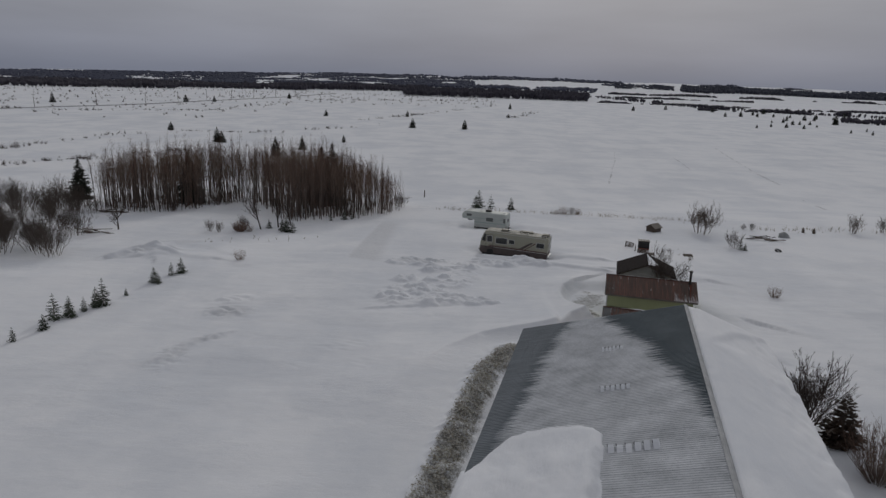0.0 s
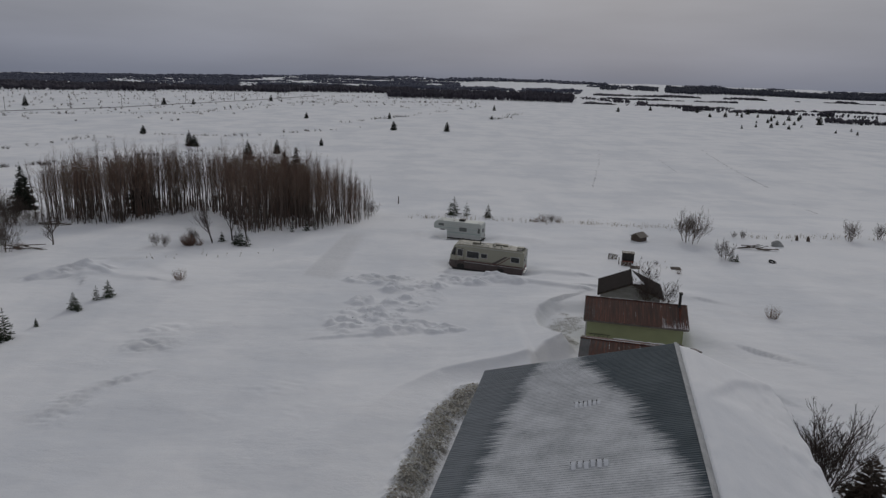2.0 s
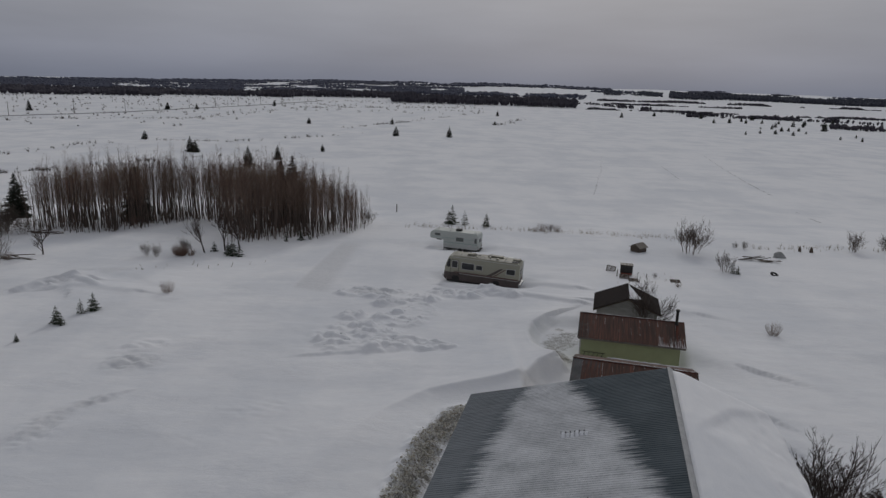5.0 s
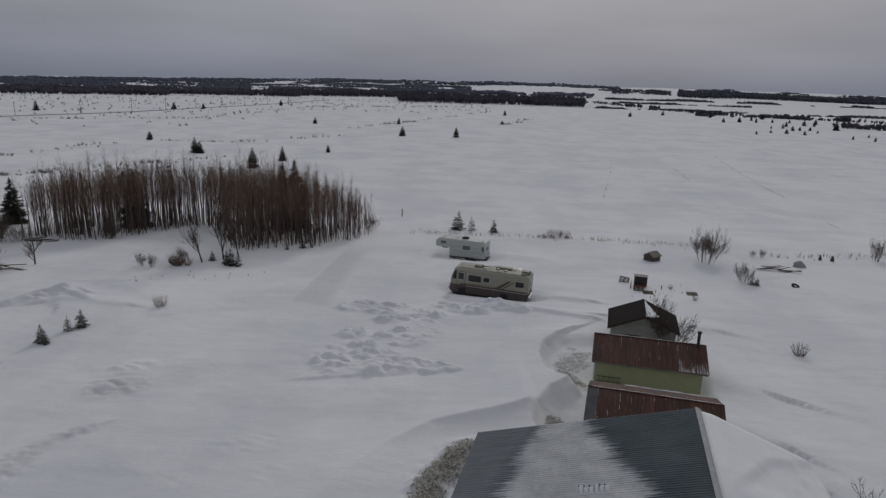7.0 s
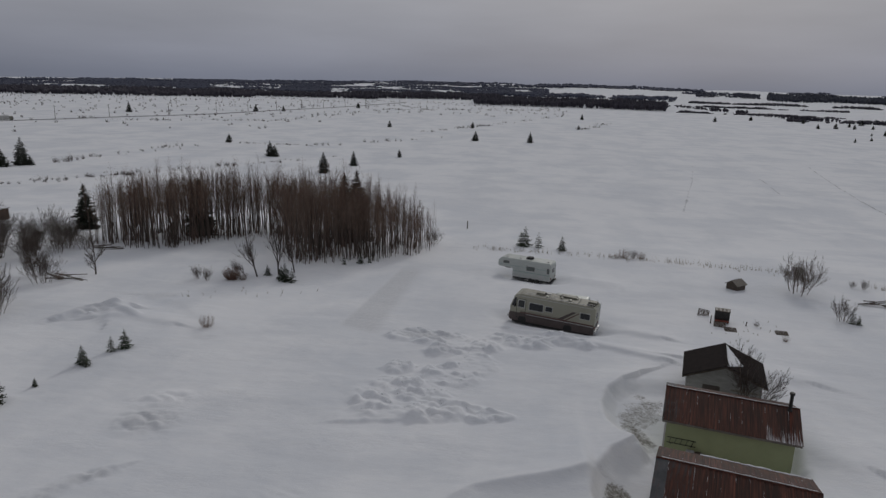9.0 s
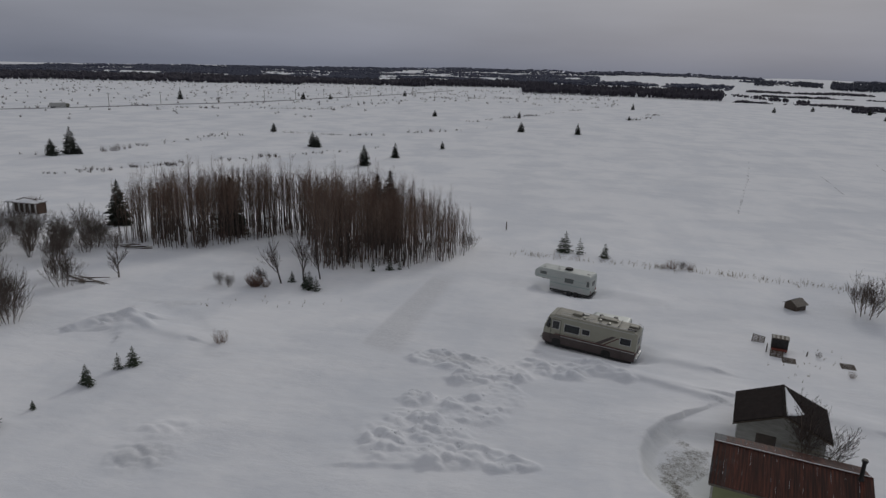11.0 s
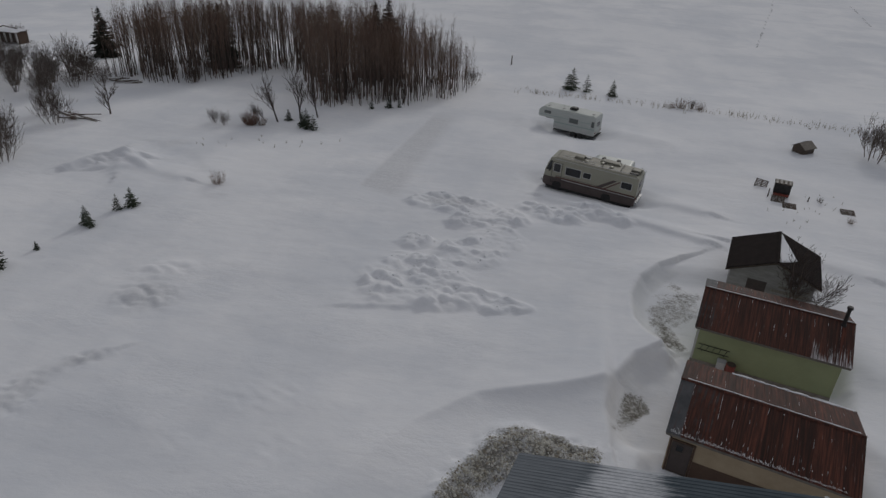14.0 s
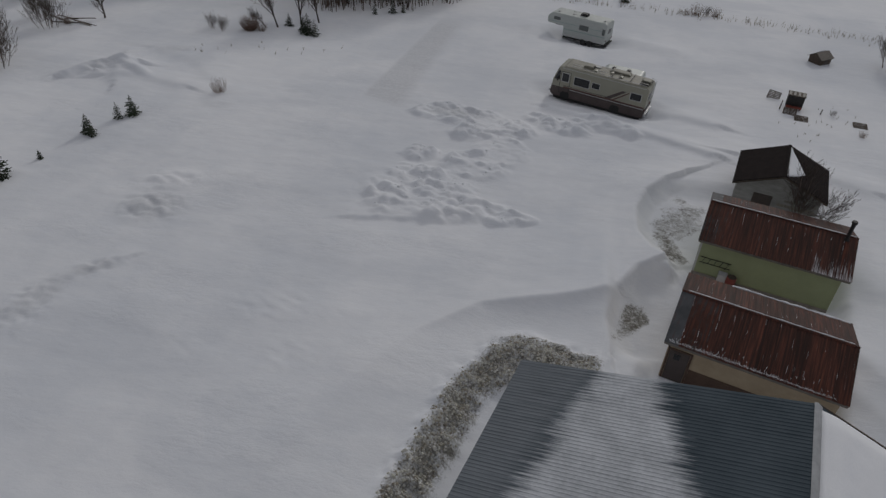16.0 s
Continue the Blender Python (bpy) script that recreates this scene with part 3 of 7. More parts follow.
def ground_z(x, y):
    x, y = np.asarray(x, float), np.asarray(y, float)
    z = sum(np.interp(y + k, SLOPE_Y, SLOPE_Z) for k in (-9, -6, -3, 0, 3, 6, 9)) / 7
    far = np.hypot(x, y)
    az = np.degrees(np.arctan2(x, np.maximum(y, 1.0)))
    rim = np.interp(az, (-60, -45, -36, -30, -22, -8, 4, 18, 30, 45), (-50, -38, -22, -12, -1, 20, 25, 22, 12, 8))
    z = z + smooth01((far - 1300) / 3400) * (rim + 8.0)
    z = z + smooth01((far - 1400) / 1500) * (16 * fbm(x / 420, y / 260, 91, 3) + 10 * fbm(x / 150, y / 120, 93, 2))
    near = smooth01((260 - far) / 160)
    z = z + near * (0.35 * fbm(x / 26, y / 17, 3) + 0.16 * fbm(x / 7.0, y / 3.2, 9, 3)) + 0.9 * (1 - near) * fbm(x / 130, y / 60, 5)
    z = z + near * (0.05 * fbm(x / 2.4, y / 1.3, 31, 2) + 0.22 * np.maximum(fbm(x / 9.0 + 0.3 * y / 9.0, y / 4.5, 83, 3) - 0.06, 0))
    # hollows scoured beside the sheds
    for rim, y0, y1, soft in ((((14.3, 60.5), (13.3, 61.4), (12.5, 63.6), (12.5, 66.6), (13.3, 69.4), (14.8, 71.6), (16.6, 73.4)), 60.4, 73.0, 2.6),
                              (((10.9, 51.8), (10.5, 54.2), (11.1, 57.0), (12.4, 59.4), (14.0, 60.5)), 51.4, 60.7, 1.2)):
        d, side = to_line(x, y, rim)
        part_of = smooth01((y - y0) / (0.5 if soft > 2 else 1.6)) * smooth01((y1 - y) / (soft if soft > 2 else 1.0))
        hollow = (side < 0) & (d < 9) & (x < 27)
        dip = 0.46 - 1.55 * (1 - np.exp(-d / 0.85))
        z = z + np.where(hollow, np.maximum(z + dip, -0.50) - z, 0.46 * np.exp(-d / 2.6)) * np.where(hollow, part_of, 1.0)
    for ox, oy, turn, ln, wd in ((13.254, 51.368, -15.76, 8.6, 10.0), (15.783, 60.897, -14.2, 8.6, 6.6)):
        c, s_ = math.cos(radians(turn)), math.sin(radians(turn))
        a, b = (x - ox) * c + (y - oy) * s_, (y - oy) * c - (x - ox) * s_
        near_shed = np.maximum(np.maximum(-a - 0.2, a - ln + 0.3), np.maximum(-b - 1.2, b - wd))
        z = z + (np.minimum(z, -0.42) - z) * smooth01((0.9 - near_shed) / 1.1)
    # trench along the barn, with its bank
    u, v = barn_local(x, y)
    out = np.hypot(np.maximum(v - 22.26, 0), np.maximum(u - 32, 0)) * np.where((v > 4.5) & (u > -4), 1, 9)
    out = np.where((v > 4.5) & (u > -4), out, 99)
    west = smooth01((v - 12) / 6)
    z = z - 0.75 * smooth01((3.6 - out) / 2.0) * west
    inside = (v > 6.25) & (v < 22.3) & (u > -0.5) & (u < 31.9)
    z = np.where(inside, np.minimum(z, -0.3), z)
    crest, side = to_line(x, y, ((-3.0, 43.0), (-1.4, 47.4), (0.8, 51.0), (3.6, 53.5), (6.9, 54.5), (9.4, 55.5), (10.7, 56.2)))
    z = z + (0.30 + 0.55 * smooth01((x + 0.5) / 8)) * np.where(side > 0, np.exp(-crest / 4.0), np.exp(-crest / (0.95 + 1.5 * smooth01((2 - x) / 5)))) * smooth01((11.3 - x) / 1.0)
    # rough bank of dug earth and snow round the barn's corner
    bank = np.exp(-((out - 2.75 - 1.5 * smooth01((u - 33.5) / 4)) / 1.15) ** 4) * smooth01((v - 18.6) / 1.2)
    z = z + bank * (0.10 + 0.75 * (0.42 - np.abs(fbm(x / 0.9, y / 0.9, 161, 3)) * 1.8))
    # drift ridges
    for pts, h, w in ((((5.5, 83.2), (11.0, 81.0), (15.0, 79.2), (18.9, 77.2)), 0.36, 0.7), (((15.0, 85.4), (17.5, 84.9), (20.0, 83.8)), 0.34, 0.8),
                      (((11.5, 106.8), (14.5, 106.0), (17.0, 104.5)), 0.5, 1.0), (((1.0, 109.0), (4.5, 108.4)), 0.4, 0.9),
                      (((24.4, 62.9), (25.9, 62.2), (28.0, 60.6)), 0.42, 2.2), (((22.6, 55.6), (24.0, 54.6), (25.8, 52.4)), 0.35, 1.3), (((22.4, 52.6), (24.4, 50.6), (26.0, 48.0)), 0.25, 1.2), (((-39.6, 76.6), (-38.4, 79.0), (-35.0, 80.6)), 0.6, 0.6),
                      (((-37.6, 82.4), (-35.6, 79.4), (-34.6, 76.6)), 0.36, 1.0), (((-35.8, 77.4), (-33.4, 78.4), (-29.8, 78.0), (-28.6, 77.6)), 0.30, 1.0), (((-36.0, 86.0), (-30.5, 84.6), (-27.0, 80.5)), 0.2, 1.2),
                      (((22.0, 77.6), (26.0, 76.8), (30.0, 74.4)), 0.35, 1.2), (((-21.6, 47.0), (-20.6, 50.2), (-18.4, 52.4)), 0.20, 0.5)):
        d, side = to_line(x, y, pts)
        z = z + h * np.exp(-((d / np.where(side > 0, w * 2.4, w * 0.75)) ** 2))
    # hollows blown out round the parked campers
    z = z - 0.66 * smooth01(1.5 - bowl(x, y, 9.6, 87.4, 5.6, 2.4, -16)) - 1.10 * smooth01(1.5 - bowl(x, y, 7.6, 107.9, 4.8, 2.6, -21)) - 0.35 * smooth01(1.4 - bowl(x, y, 13.4, 85.0, 2.2, 1.6, -16))
    # ploughed heaps and scuffed patches
    rough = rough_heaps(x, y)
    a, b = 0.90 * x - 0.44 * y, 0.44 * x + 0.90 * y
    wx, wy = 0.9 * fbm(x / 1.6, y / 1.6, 8, 3), 0.9 * fbm(x / 1.5, y / 1.5, 10, 3)
    clumped = rough * (0.25 + 0.75 * smooth01((fbm(x / 2.6, y / 2.0, 66, 3) + 0.16) / 0.22))
    z = z + 0.10 * rough + 1.3 * clumped * (0.24 * lumps(a / 4.2 + wx * 0.9, b / 1.7 + wy * 1.1, 12) + 0.20 * lumps(a / 1.5 + wx, b / 0.7 + wy, 19) + 0.15 * lumps(a / 0.6 + wx, b / 0.42 + wy, 23) + 0.34 * fbm(a / 1.1, b / 0.6, 24, 4))
    z = z + 0.5 * rough * np.maximum(fbm(a / 3.6 + 1.2 * wx, b / 0.8 + wy, 27, 3), 0)
    lip, side = to_line(x, y, ((-6.0, 60.7), (-4.2, 61.2), (-2.8, 61.3), (-1.2, 61.9)))
    z = z + (0.20 + 0.25 * fbm(x / 0.8, y / 0.8, 55, 2)) * np.where(side > 0, np.exp(-lip / 1.2), np.exp(-((lip / 0.25) ** 2)))
    z = z + 0.10 * (0.5 - np.abs(fbm(a / 1.6, b / 0.7, 47, 3)) * 2.2) * np.maximum.reduce([heap(x, y, -11.0, 46.6, 3.4, 1.2, -22), heap(x, y, -5.6, 47.4, 1.8, 1.4), heap(x, y, -8.0, 50.5, 4.5, 1.6, 10)])
    z = z + 0.24 * (0.5 - np.abs(fbm(x / 0.7, y / 0.55, 49, 3)) * 2.2) * np.maximum(heap(x, y, -20.8, 47.4, 1.5, 3.0, 5), heap(x, y, -19.4, 51.4, 1.7, 0.8, 42))
    patch = np.maximum(heap(x, y, -19.8, 58.2, 2.5, 2.1), 0.6 * heap(x, y, -20.6, 61.8, 2.6, 1.6, 20))
    z = z + patch * (0.10 + 0.34 * lumps(a / 1.4 + wx, b / 0.8 + wy, 40) + 0.30 * fbm(a / 0.7, b / 0.4, 41, 3))
    z = z + heap(x, y, -37.2, 78.6, 2.4, 1.5, 35) * (0.30 + 0.45 * lumps(x / 0.8, y / 0.6, 44)) + 0.5 * heap(x, y, -34.6, 79.4, 2.6, 0.8, -24) + 0.35 * heap(x, y, -36.6, 83.6, 0.7, 3.4, -14) + heap(x, y, -34.0, 87.0, 3.5, 1.8, 35) * 0.35 * np.abs(fbm(x / 1.5, y / 1.5, 45, 3))
    z = z - 0.12 * scuffs_and_lane(x, y)
    return z


def steps(lo, hi, d, f_lo=None, f_hi=None):
    a = list(np.arange(lo, hi + 1e-6, d))
    for sign, end in ((-1, f_lo), (1, f_hi)):
        s, p = d, a[0] if sign < 0 else a[-1]
        more = []
        while abs(p) < abs(end) or (sign > 0 and p < end) or (sign < 0 and p > end):
            s *= 1.075
            p += sign * s
            more.append(p)
        a = more[::-1] + a if sign < 0 else a + more
    return np.array(a)


GRID = {}


def ground_at(x, y):
    """The height of the ground's mesh."""
    xs, ys, gz = GRID["xs"], GRID["ys"], GRID["gz"]
    i, j = int(np.clip(np.searchsorted(xs, x) - 1, 0, len(xs) - 2)), int(np.clip(np.searchsorted(ys, y) - 1, 0, len(ys) - 2))
    a, b = (x - xs[i]) / (xs[i + 1] - xs[i]), (y - ys[j]) / (ys[j + 1] - ys[j])
    return float((gz[j, i] * (1 - a) + gz[j, i + 1] * a) * (1 - b) + (gz[j + 1, i] * (1 - a) + gz[j + 1, i + 1] * a) * b)


def build_ground():
    xs = steps(-38, 30, 0.32, -4900, 4900)
    ys = steps(30, 92, 0.30, -90, 4900)
    xs = np.unique(np.concatenate([xs, np.arange(-25, 19, 0.32) - 0.16 + (np.min(xs[xs > -25]) + 25)]).round(4))
    ys = np.unique(np.concatenate([ys, np.arange(36, 84, 0.30) - 0.15 + (np.min(ys[ys > 36]) - 36)]).round(4))
    gx, gy = np.meshgrid(xs, ys)
    gz = ground_z(gx, gy)
    GRID.update(xs=xs, ys=ys, gz=gz)
    nx, ny = len(xs), len(ys)
    me = bpy.data.meshes.new("ground")
    i = (np.arange(ny - 1)[:, None] * nx + np.arange(nx - 1)[None, :]).ravel()
    me.from_pydata(np.stack([gx.ravel(), gy.ravel(), gz.ravel()], 1).tolist(), [], np.stack([i, i + 1, i + nx + 1, i + nx], 1).tolist())
    me.polygons.foreach_set("use_smooth", [True] * len(me.polygons))
    u, v = barn_local(gx, gy)
    out = np.hypot(np.maximum(v - 22.26, 0), np.maximum(u - 32, 0))
    ragged = 0.8 * fbm(gx / 2.2, gy / 2.2, 77, 4)
    bank = np.exp(-((out - 2.6 - 1.6 * smooth01((u - 33.5) / 4) - 0.6 * ragged) / 1.2) ** 4) * smooth01((v - 18.4) / 1.4) * ((u > -3) & (out > 0.2))
    wob = 1.1 * fbm(gx / 1.3, gy / 1.3, 171, 4)
    pits = [k * smooth01((1.25 - bowl(gx, gy, *e) + wob) / 0.9) for k, e in ((0.62, (14.7, 63.6, 1.4, 3.2, 12)), (0.52, (15.6, 67.2, 2.1, 4.8, -20)), (0.66, (12.2, 55.4, 0.85, 3.0, -30)))]
    grit = np.maximum.reduce([(0.64 + 0.5 * fbm(gx / 0.9, gy / 0.9, 181, 3)) * bank, *pits, 0.10 * rough_heaps(gx, gy), 0.16 * heap(gx, gy, -19.6, 57.6, 2.2, 1.9),
                              0.14 * heap(gx, gy, 11.8, 51.8, 1.5, 2.6, -20), 0.2 * heap(gx, gy, -37.6, 78.4, 1.3, 0.6, 35)])
    me.attributes.new("packed", "FLOAT", "POINT").data.foreach_set("value", scuffs_and_lane(gx, gy).ravel().astype(np.float32))
    me.attributes.new("grit", "FLOAT", "POINT").data.foreach_set("value", grit.ravel().astype(np.float32))
    me.materials.append(SNOW_GROUND)
    return tagged(new("ground", me), "wind-packed snow cover with sastrugi, drifts and gritty scoured banks", "ground", kind="structure")


ground = build_ground()


# ---- buildings ----
def profiled_sheet(width, length, pitch=0.25, rib=0.035, rise=0.0):
    """One roofing sheet: ribs along y, from y=0 (eave) to y=length, falling towards y=0 is left to its pose."""
    s = Shape()
    n = max(2, round(width / pitch))
    p = width / n
    prof = [(0, 0)]
    for k in range(n):
        x = k * p
        prof += [(x + p * 0.55, 0), (x + p * 0.66, rib), (x + p * 0.86, rib), (x + p * 0.97, 0)]
    prof += [(width, 0)]
    top, bot = prof, [(x, z - 0.012) for x, z in prof]
    m = len(prof)
    verts = [(x, y, z) for y in (0, length) for x, z in top] + [(x, y, z) for y in (0, length) for x, z in bot]
    faces = []
    for i in range(m - 1):
        faces += [(i, i + 1, m + i + 1, m + i), (2 * m + i + 1, 2 * m + i, 3 * m + i, 3 * m + i + 1), (i + 1, i, 2 * m + i, 2 * m + i + 1), (m + i, m + i + 1, 3 * m + i + 1, 3 * m + i)]
    return s.add(verts, faces)


def slope_pose(x, y, z, run, rise, flip=False):
    """The pose of a sheet whose eave lies at y and which climbs by rise over run (towards -y if flip)."""
    return pose(x, y, z, math.degrees(math.atan2(rise, run)), 0, 0) if not flip else pose(x, y, z, math.degrees(math.atan2(rise, run)), 0, 180)


def gable_walls(b, x0, x1, y0, y1, z0, ze, zr, yr, mat, t=0.14, zback=None):
    """Front, back and two gable walls; zr: height of the gable's peak at yr."""
    zb = ze if zback is None else zback
    part("front_wall", box(x0, y0, z0, x1, y0 + t, ze), mat, b)
    part("back_wall", box(x0, y1 - t, z0, x1, y1, zb), mat, b)
    g = [(y0 + t, z0), (y1 - t, z0), (y1 - t, zb), (yr, zr), (y0 + t, ze)]
    part("gable_wall", Shape().prism(g, x0, x0 + t, "x"), mat, b)
    part("gable_wall", Shape().prism(g, x1 - t, x1, "x"), mat, b)


def shed_roof(b, L, W, ze, zr, mats_front, mats_back, rib=0.014):
    """Profiled sheets on both slopes of a shed whose eave corner is its origin."""
    n = len(mats_front)
    w, half = L / n, W / 2
    length = math.hypot(half, zr - ze)
    me = {}
    for mats, flip in ((mats_front, False), (mats_back, True)):
        for k, mat in enumerate(mats):
            if mat.name not in me:
                me[mat.name] = profiled_sheet(w + 0.02, length, 0.35, rib).mesh("roof_sheet", mat)
            x = k * w
            part("roof_sheet", me[mat.name], mat, b, at=slope_pose(x + (w if flip else 0), W if flip else 0, ze + 0.004 * (k % 2), half, zr - ze, flip))
    cap = [(half - 0.10, zr - 0.012), (half, zr + 0.035), (half + 0.10, zr - 0.012), (half + 0.10, zr - 0.025), (half, zr + 0.018), (half - 0.10, zr - 0.025)]
    part("ridge_cap", Shape().prism(cap, -0.02, L + 0.02, "x"), RUST, b)
    part("fascia", box(0.05, 0.03, ze - 0.17, L - 0.05, 0.07, ze - 0.015), OLD_WOOD, b)
    part("fascia", box(0.05, W - 0.07, ze - 0.17, L - 0.05, W - 0.03, ze - 0.015), OLD_WOOD, b)
    for x in (0.02, L - 0.06):
        for y0, y1 in ((0.02, half), (W - 0.02, half)):
            part("bargeboard", Shape().prism([(y0, ze - 0.14), (y1, zr - 0.14), (y1, zr - 0.02), (y0, ze - 0.02)], x, x + 0.04, "x"), OLD_WOOD, b)


def seam_frost(b, rng, L, W, ze, zr, n, amount):
    """Thin broken lines of rime caught on the joints and ribs of a shed's roof sheets."""
    s, half, rise = Shape(), W / 2, zr - ze
    for side in (0, 1):
        for k in range(1, 3 * n):
            if k % 3 and rng.random() > 0.15 * amount:
                continue
            x = k * L / (3 * n) + rng.uniform(-0.015, 0.015)
            for j in range(rng.choice((1, 2, 2, 3))):
                f0 = rng.uniform(0.02, 0.9)
                f1 = min(0.97, f0 + rng.uniform(0.10, 0.45) * amount)
                ya, yb = (W - half * f0, W - half * f1) if side else (half * f0, half * f1)
                s.clump((x, ya, ze + rise * f0 + 0.018), (x + rng.uniform(-0.01, 0.01), yb, ze + rise * f1 + 0.018), rng.uniform(0.004, 0.008))
    part("seam_frost", s, SNOW, b, "thin white rime along the sheet joints")["kind"] = "stuff"


def snow_strip(rng, x0, x1, y, z, wide, high, bumps, lean=0.0):
    """A broken line of settled snow along x."""
    s = Shape()
    n = int((x1 - x0) / 0.12)
    rows = []
    for i in range(n + 1):
        x = x0 + (x1 - x0) * i / n
        k = max(0.02, high * (0.35 + bumps * (vnoise(np.array([x * 3.1]), np.array([y * 5.0]), 8)[0])))
        wd = wide * (0.6 + 0.8 * vnoise(np.array([x * 2.3]), np.array([7.0]), 5)[0])
        rows.append([(x, y - wd / 2, z - lean * wd / 2), (x, y - wd / 4, z + k * 0.8 - lean * wd / 4), (x, y + wd / 4, z + k + lean * wd / 4), (x, y + wd / 2, z + lean * wd / 2)])
    verts = [p for r in rows for p in r]
    faces = [(4 * i + j, 4 * i + j + 1, 4 * i + j + 5, 4 * i + j + 4) for i in range(n) for j in range(3)]
    faces += [(4 * i, 4 * i + 4, 4 * i + 7, 4 * i + 3) for i in range(n)] + [(0, 3, 2, 1), (4 * n, 4 * n + 1, 4 * n + 2, 4 * n + 3)]
    return s.add(verts, faces)


def build_barn():
    b = thing("barn", pose(BARN_O.x, BARN_O.y, 0, 0, 0, BARN_YAW), "large metal-roofed barn with wind-blown snow on its roof", "barn")
    L, ye, ze, yr, zr, ys, zs = 32.0, 22.26, 4.106, 11.13, 7.346, 6.1, 5.41
    t = 0.18
    part("west_wall", box(0.3, ye - 0.45 - t, -0.6, L - 0.3, ye - 0.45, ze - 0.05), BARN_WALL, b)
    part("east_wall", box(0.3, ys + 0.3, -0.6, L - 0.3, ys + 0.3 + t, zs - 0.02), BARN_WALL, b)
    g = [(ys + 0.3 + t, -0.6), (ye - 0.45 - t, -0.6), (ye - 0.45 - t, ze - 0.02), (yr, zr - 0.12), (ys + 0.3 + t, zs + 0.02)]
    for x in (0.3, L - 0.3 - t):
        part("gable_wall", Shape().prism(g, x, x + t, "x"), BARN_WALL, b)
    n = 37
    length = math.hypot(ye - yr, zr - ze)
    me = profiled_sheet(L / n + 0.015, length, 0.176, 0.018).mesh("roof_sheet", SHEET)
    for k in range(n):
        part("roof_sheet", me, SHEET, b, at=slope_pose((k + 1) * L / n, ye, ze + 0.004 * (k % 2), ye - yr, zr - ze, True))
    east = Shape().prism([(ys, zs), (yr, zr - 0.01), (yr, zr - 0.07), (ys, zs - 0.06)], 0, L, "x")
    part("east_roof", east, SHEET, b)
    part("ridge_cap", Shape().prism([(yr - 0.20, zr - 0.075), (yr - 0.01, zr + 0.045), (yr + 0.10, zr + 0.022), (yr + 0.10, zr + 0.008), (yr - 0.01, zr + 0.03), (yr - 0.20, zr - 0.085)], 0, L + 0.02, "x"), FLASHING, b, "pale metal ridge flashing")
    part("fascia", box(0.05, ye - 0.1, ze - 0.22, L - 0.05, ye - 0.05, ze - 0.02), FLASHING, b)
    part("bargeboard", Shape().prism([(ye, ze - 0.2), (yr, zr - 0.2), (yr, zr - 0.03), (ye, ze - 0.03)], L - 0.06, L, "x"), FLASHING, b)
    part("bargeboard", Shape().prism([(ys, zs - 0.2), (yr, zr - 0.2), (yr, zr + 0.03), (ys, zs + 0.03)], L, L + 0.05, "x"), DARK_WOOD, b, "dark edge board")
    return b


def slab(xs, ys, top, under, keep, rim=3.0):
    """A snow body over a grid: top and underside heights, kept where keep > 0, its rim drawn down to the underside."""
    gx, gy = np.meshgrid(xs, ys)
    k = keep(gx, gy)
    lo = under(gx, gy)
    hi = lo + np.maximum(top(gx, gy), 0.0) * smooth01(k * rim)
    nx, ny = len(xs), len(ys)
    ok = k > 0
    verts = [(float(a), float(b), float(c)) for a, b, c in zip(gx.ravel(), gy.ravel(), hi.ravel())] + [(float(a), float(b), float(c) - 0.01) for a, b, c in zip(gx.ravel(), gy.ravel(), lo.ravel())]
    cell = ok[:-1, :-1] & ok[1:, :-1] & ok[:-1, 1:] & ok[1:, 1:]
    N, faces = nx * ny, []
    for j, i in zip(*np.nonzero(cell)):
        a = j * nx + i
        faces.append((a, a + 1, a + nx + 1, a + nx))
        for (p, q), (dj, di) in (((a, a + 1), (-1, 0)), ((a + 1, a + nx + 1), (0, 1)), ((a + nx + 1, a + nx), (1, 0)), ((a + nx, a), (0, -1))):
            jj, ii = j + dj, i + di
            if not (0 <= jj < ny - 1 and 0 <= ii < nx - 1 and cell[jj, ii]):
                faces.append((p, p + N, q + N, q))
    s = Shape()
    s.v, s.f = verts, faces
    used = sorted({i for f in faces for i in f})
    back = {i: n for n, i in enumerate(used)}
    s.v, s.f = [verts[i] for i in used], [tuple(back[i] for i in f) for f in faces]
    return s


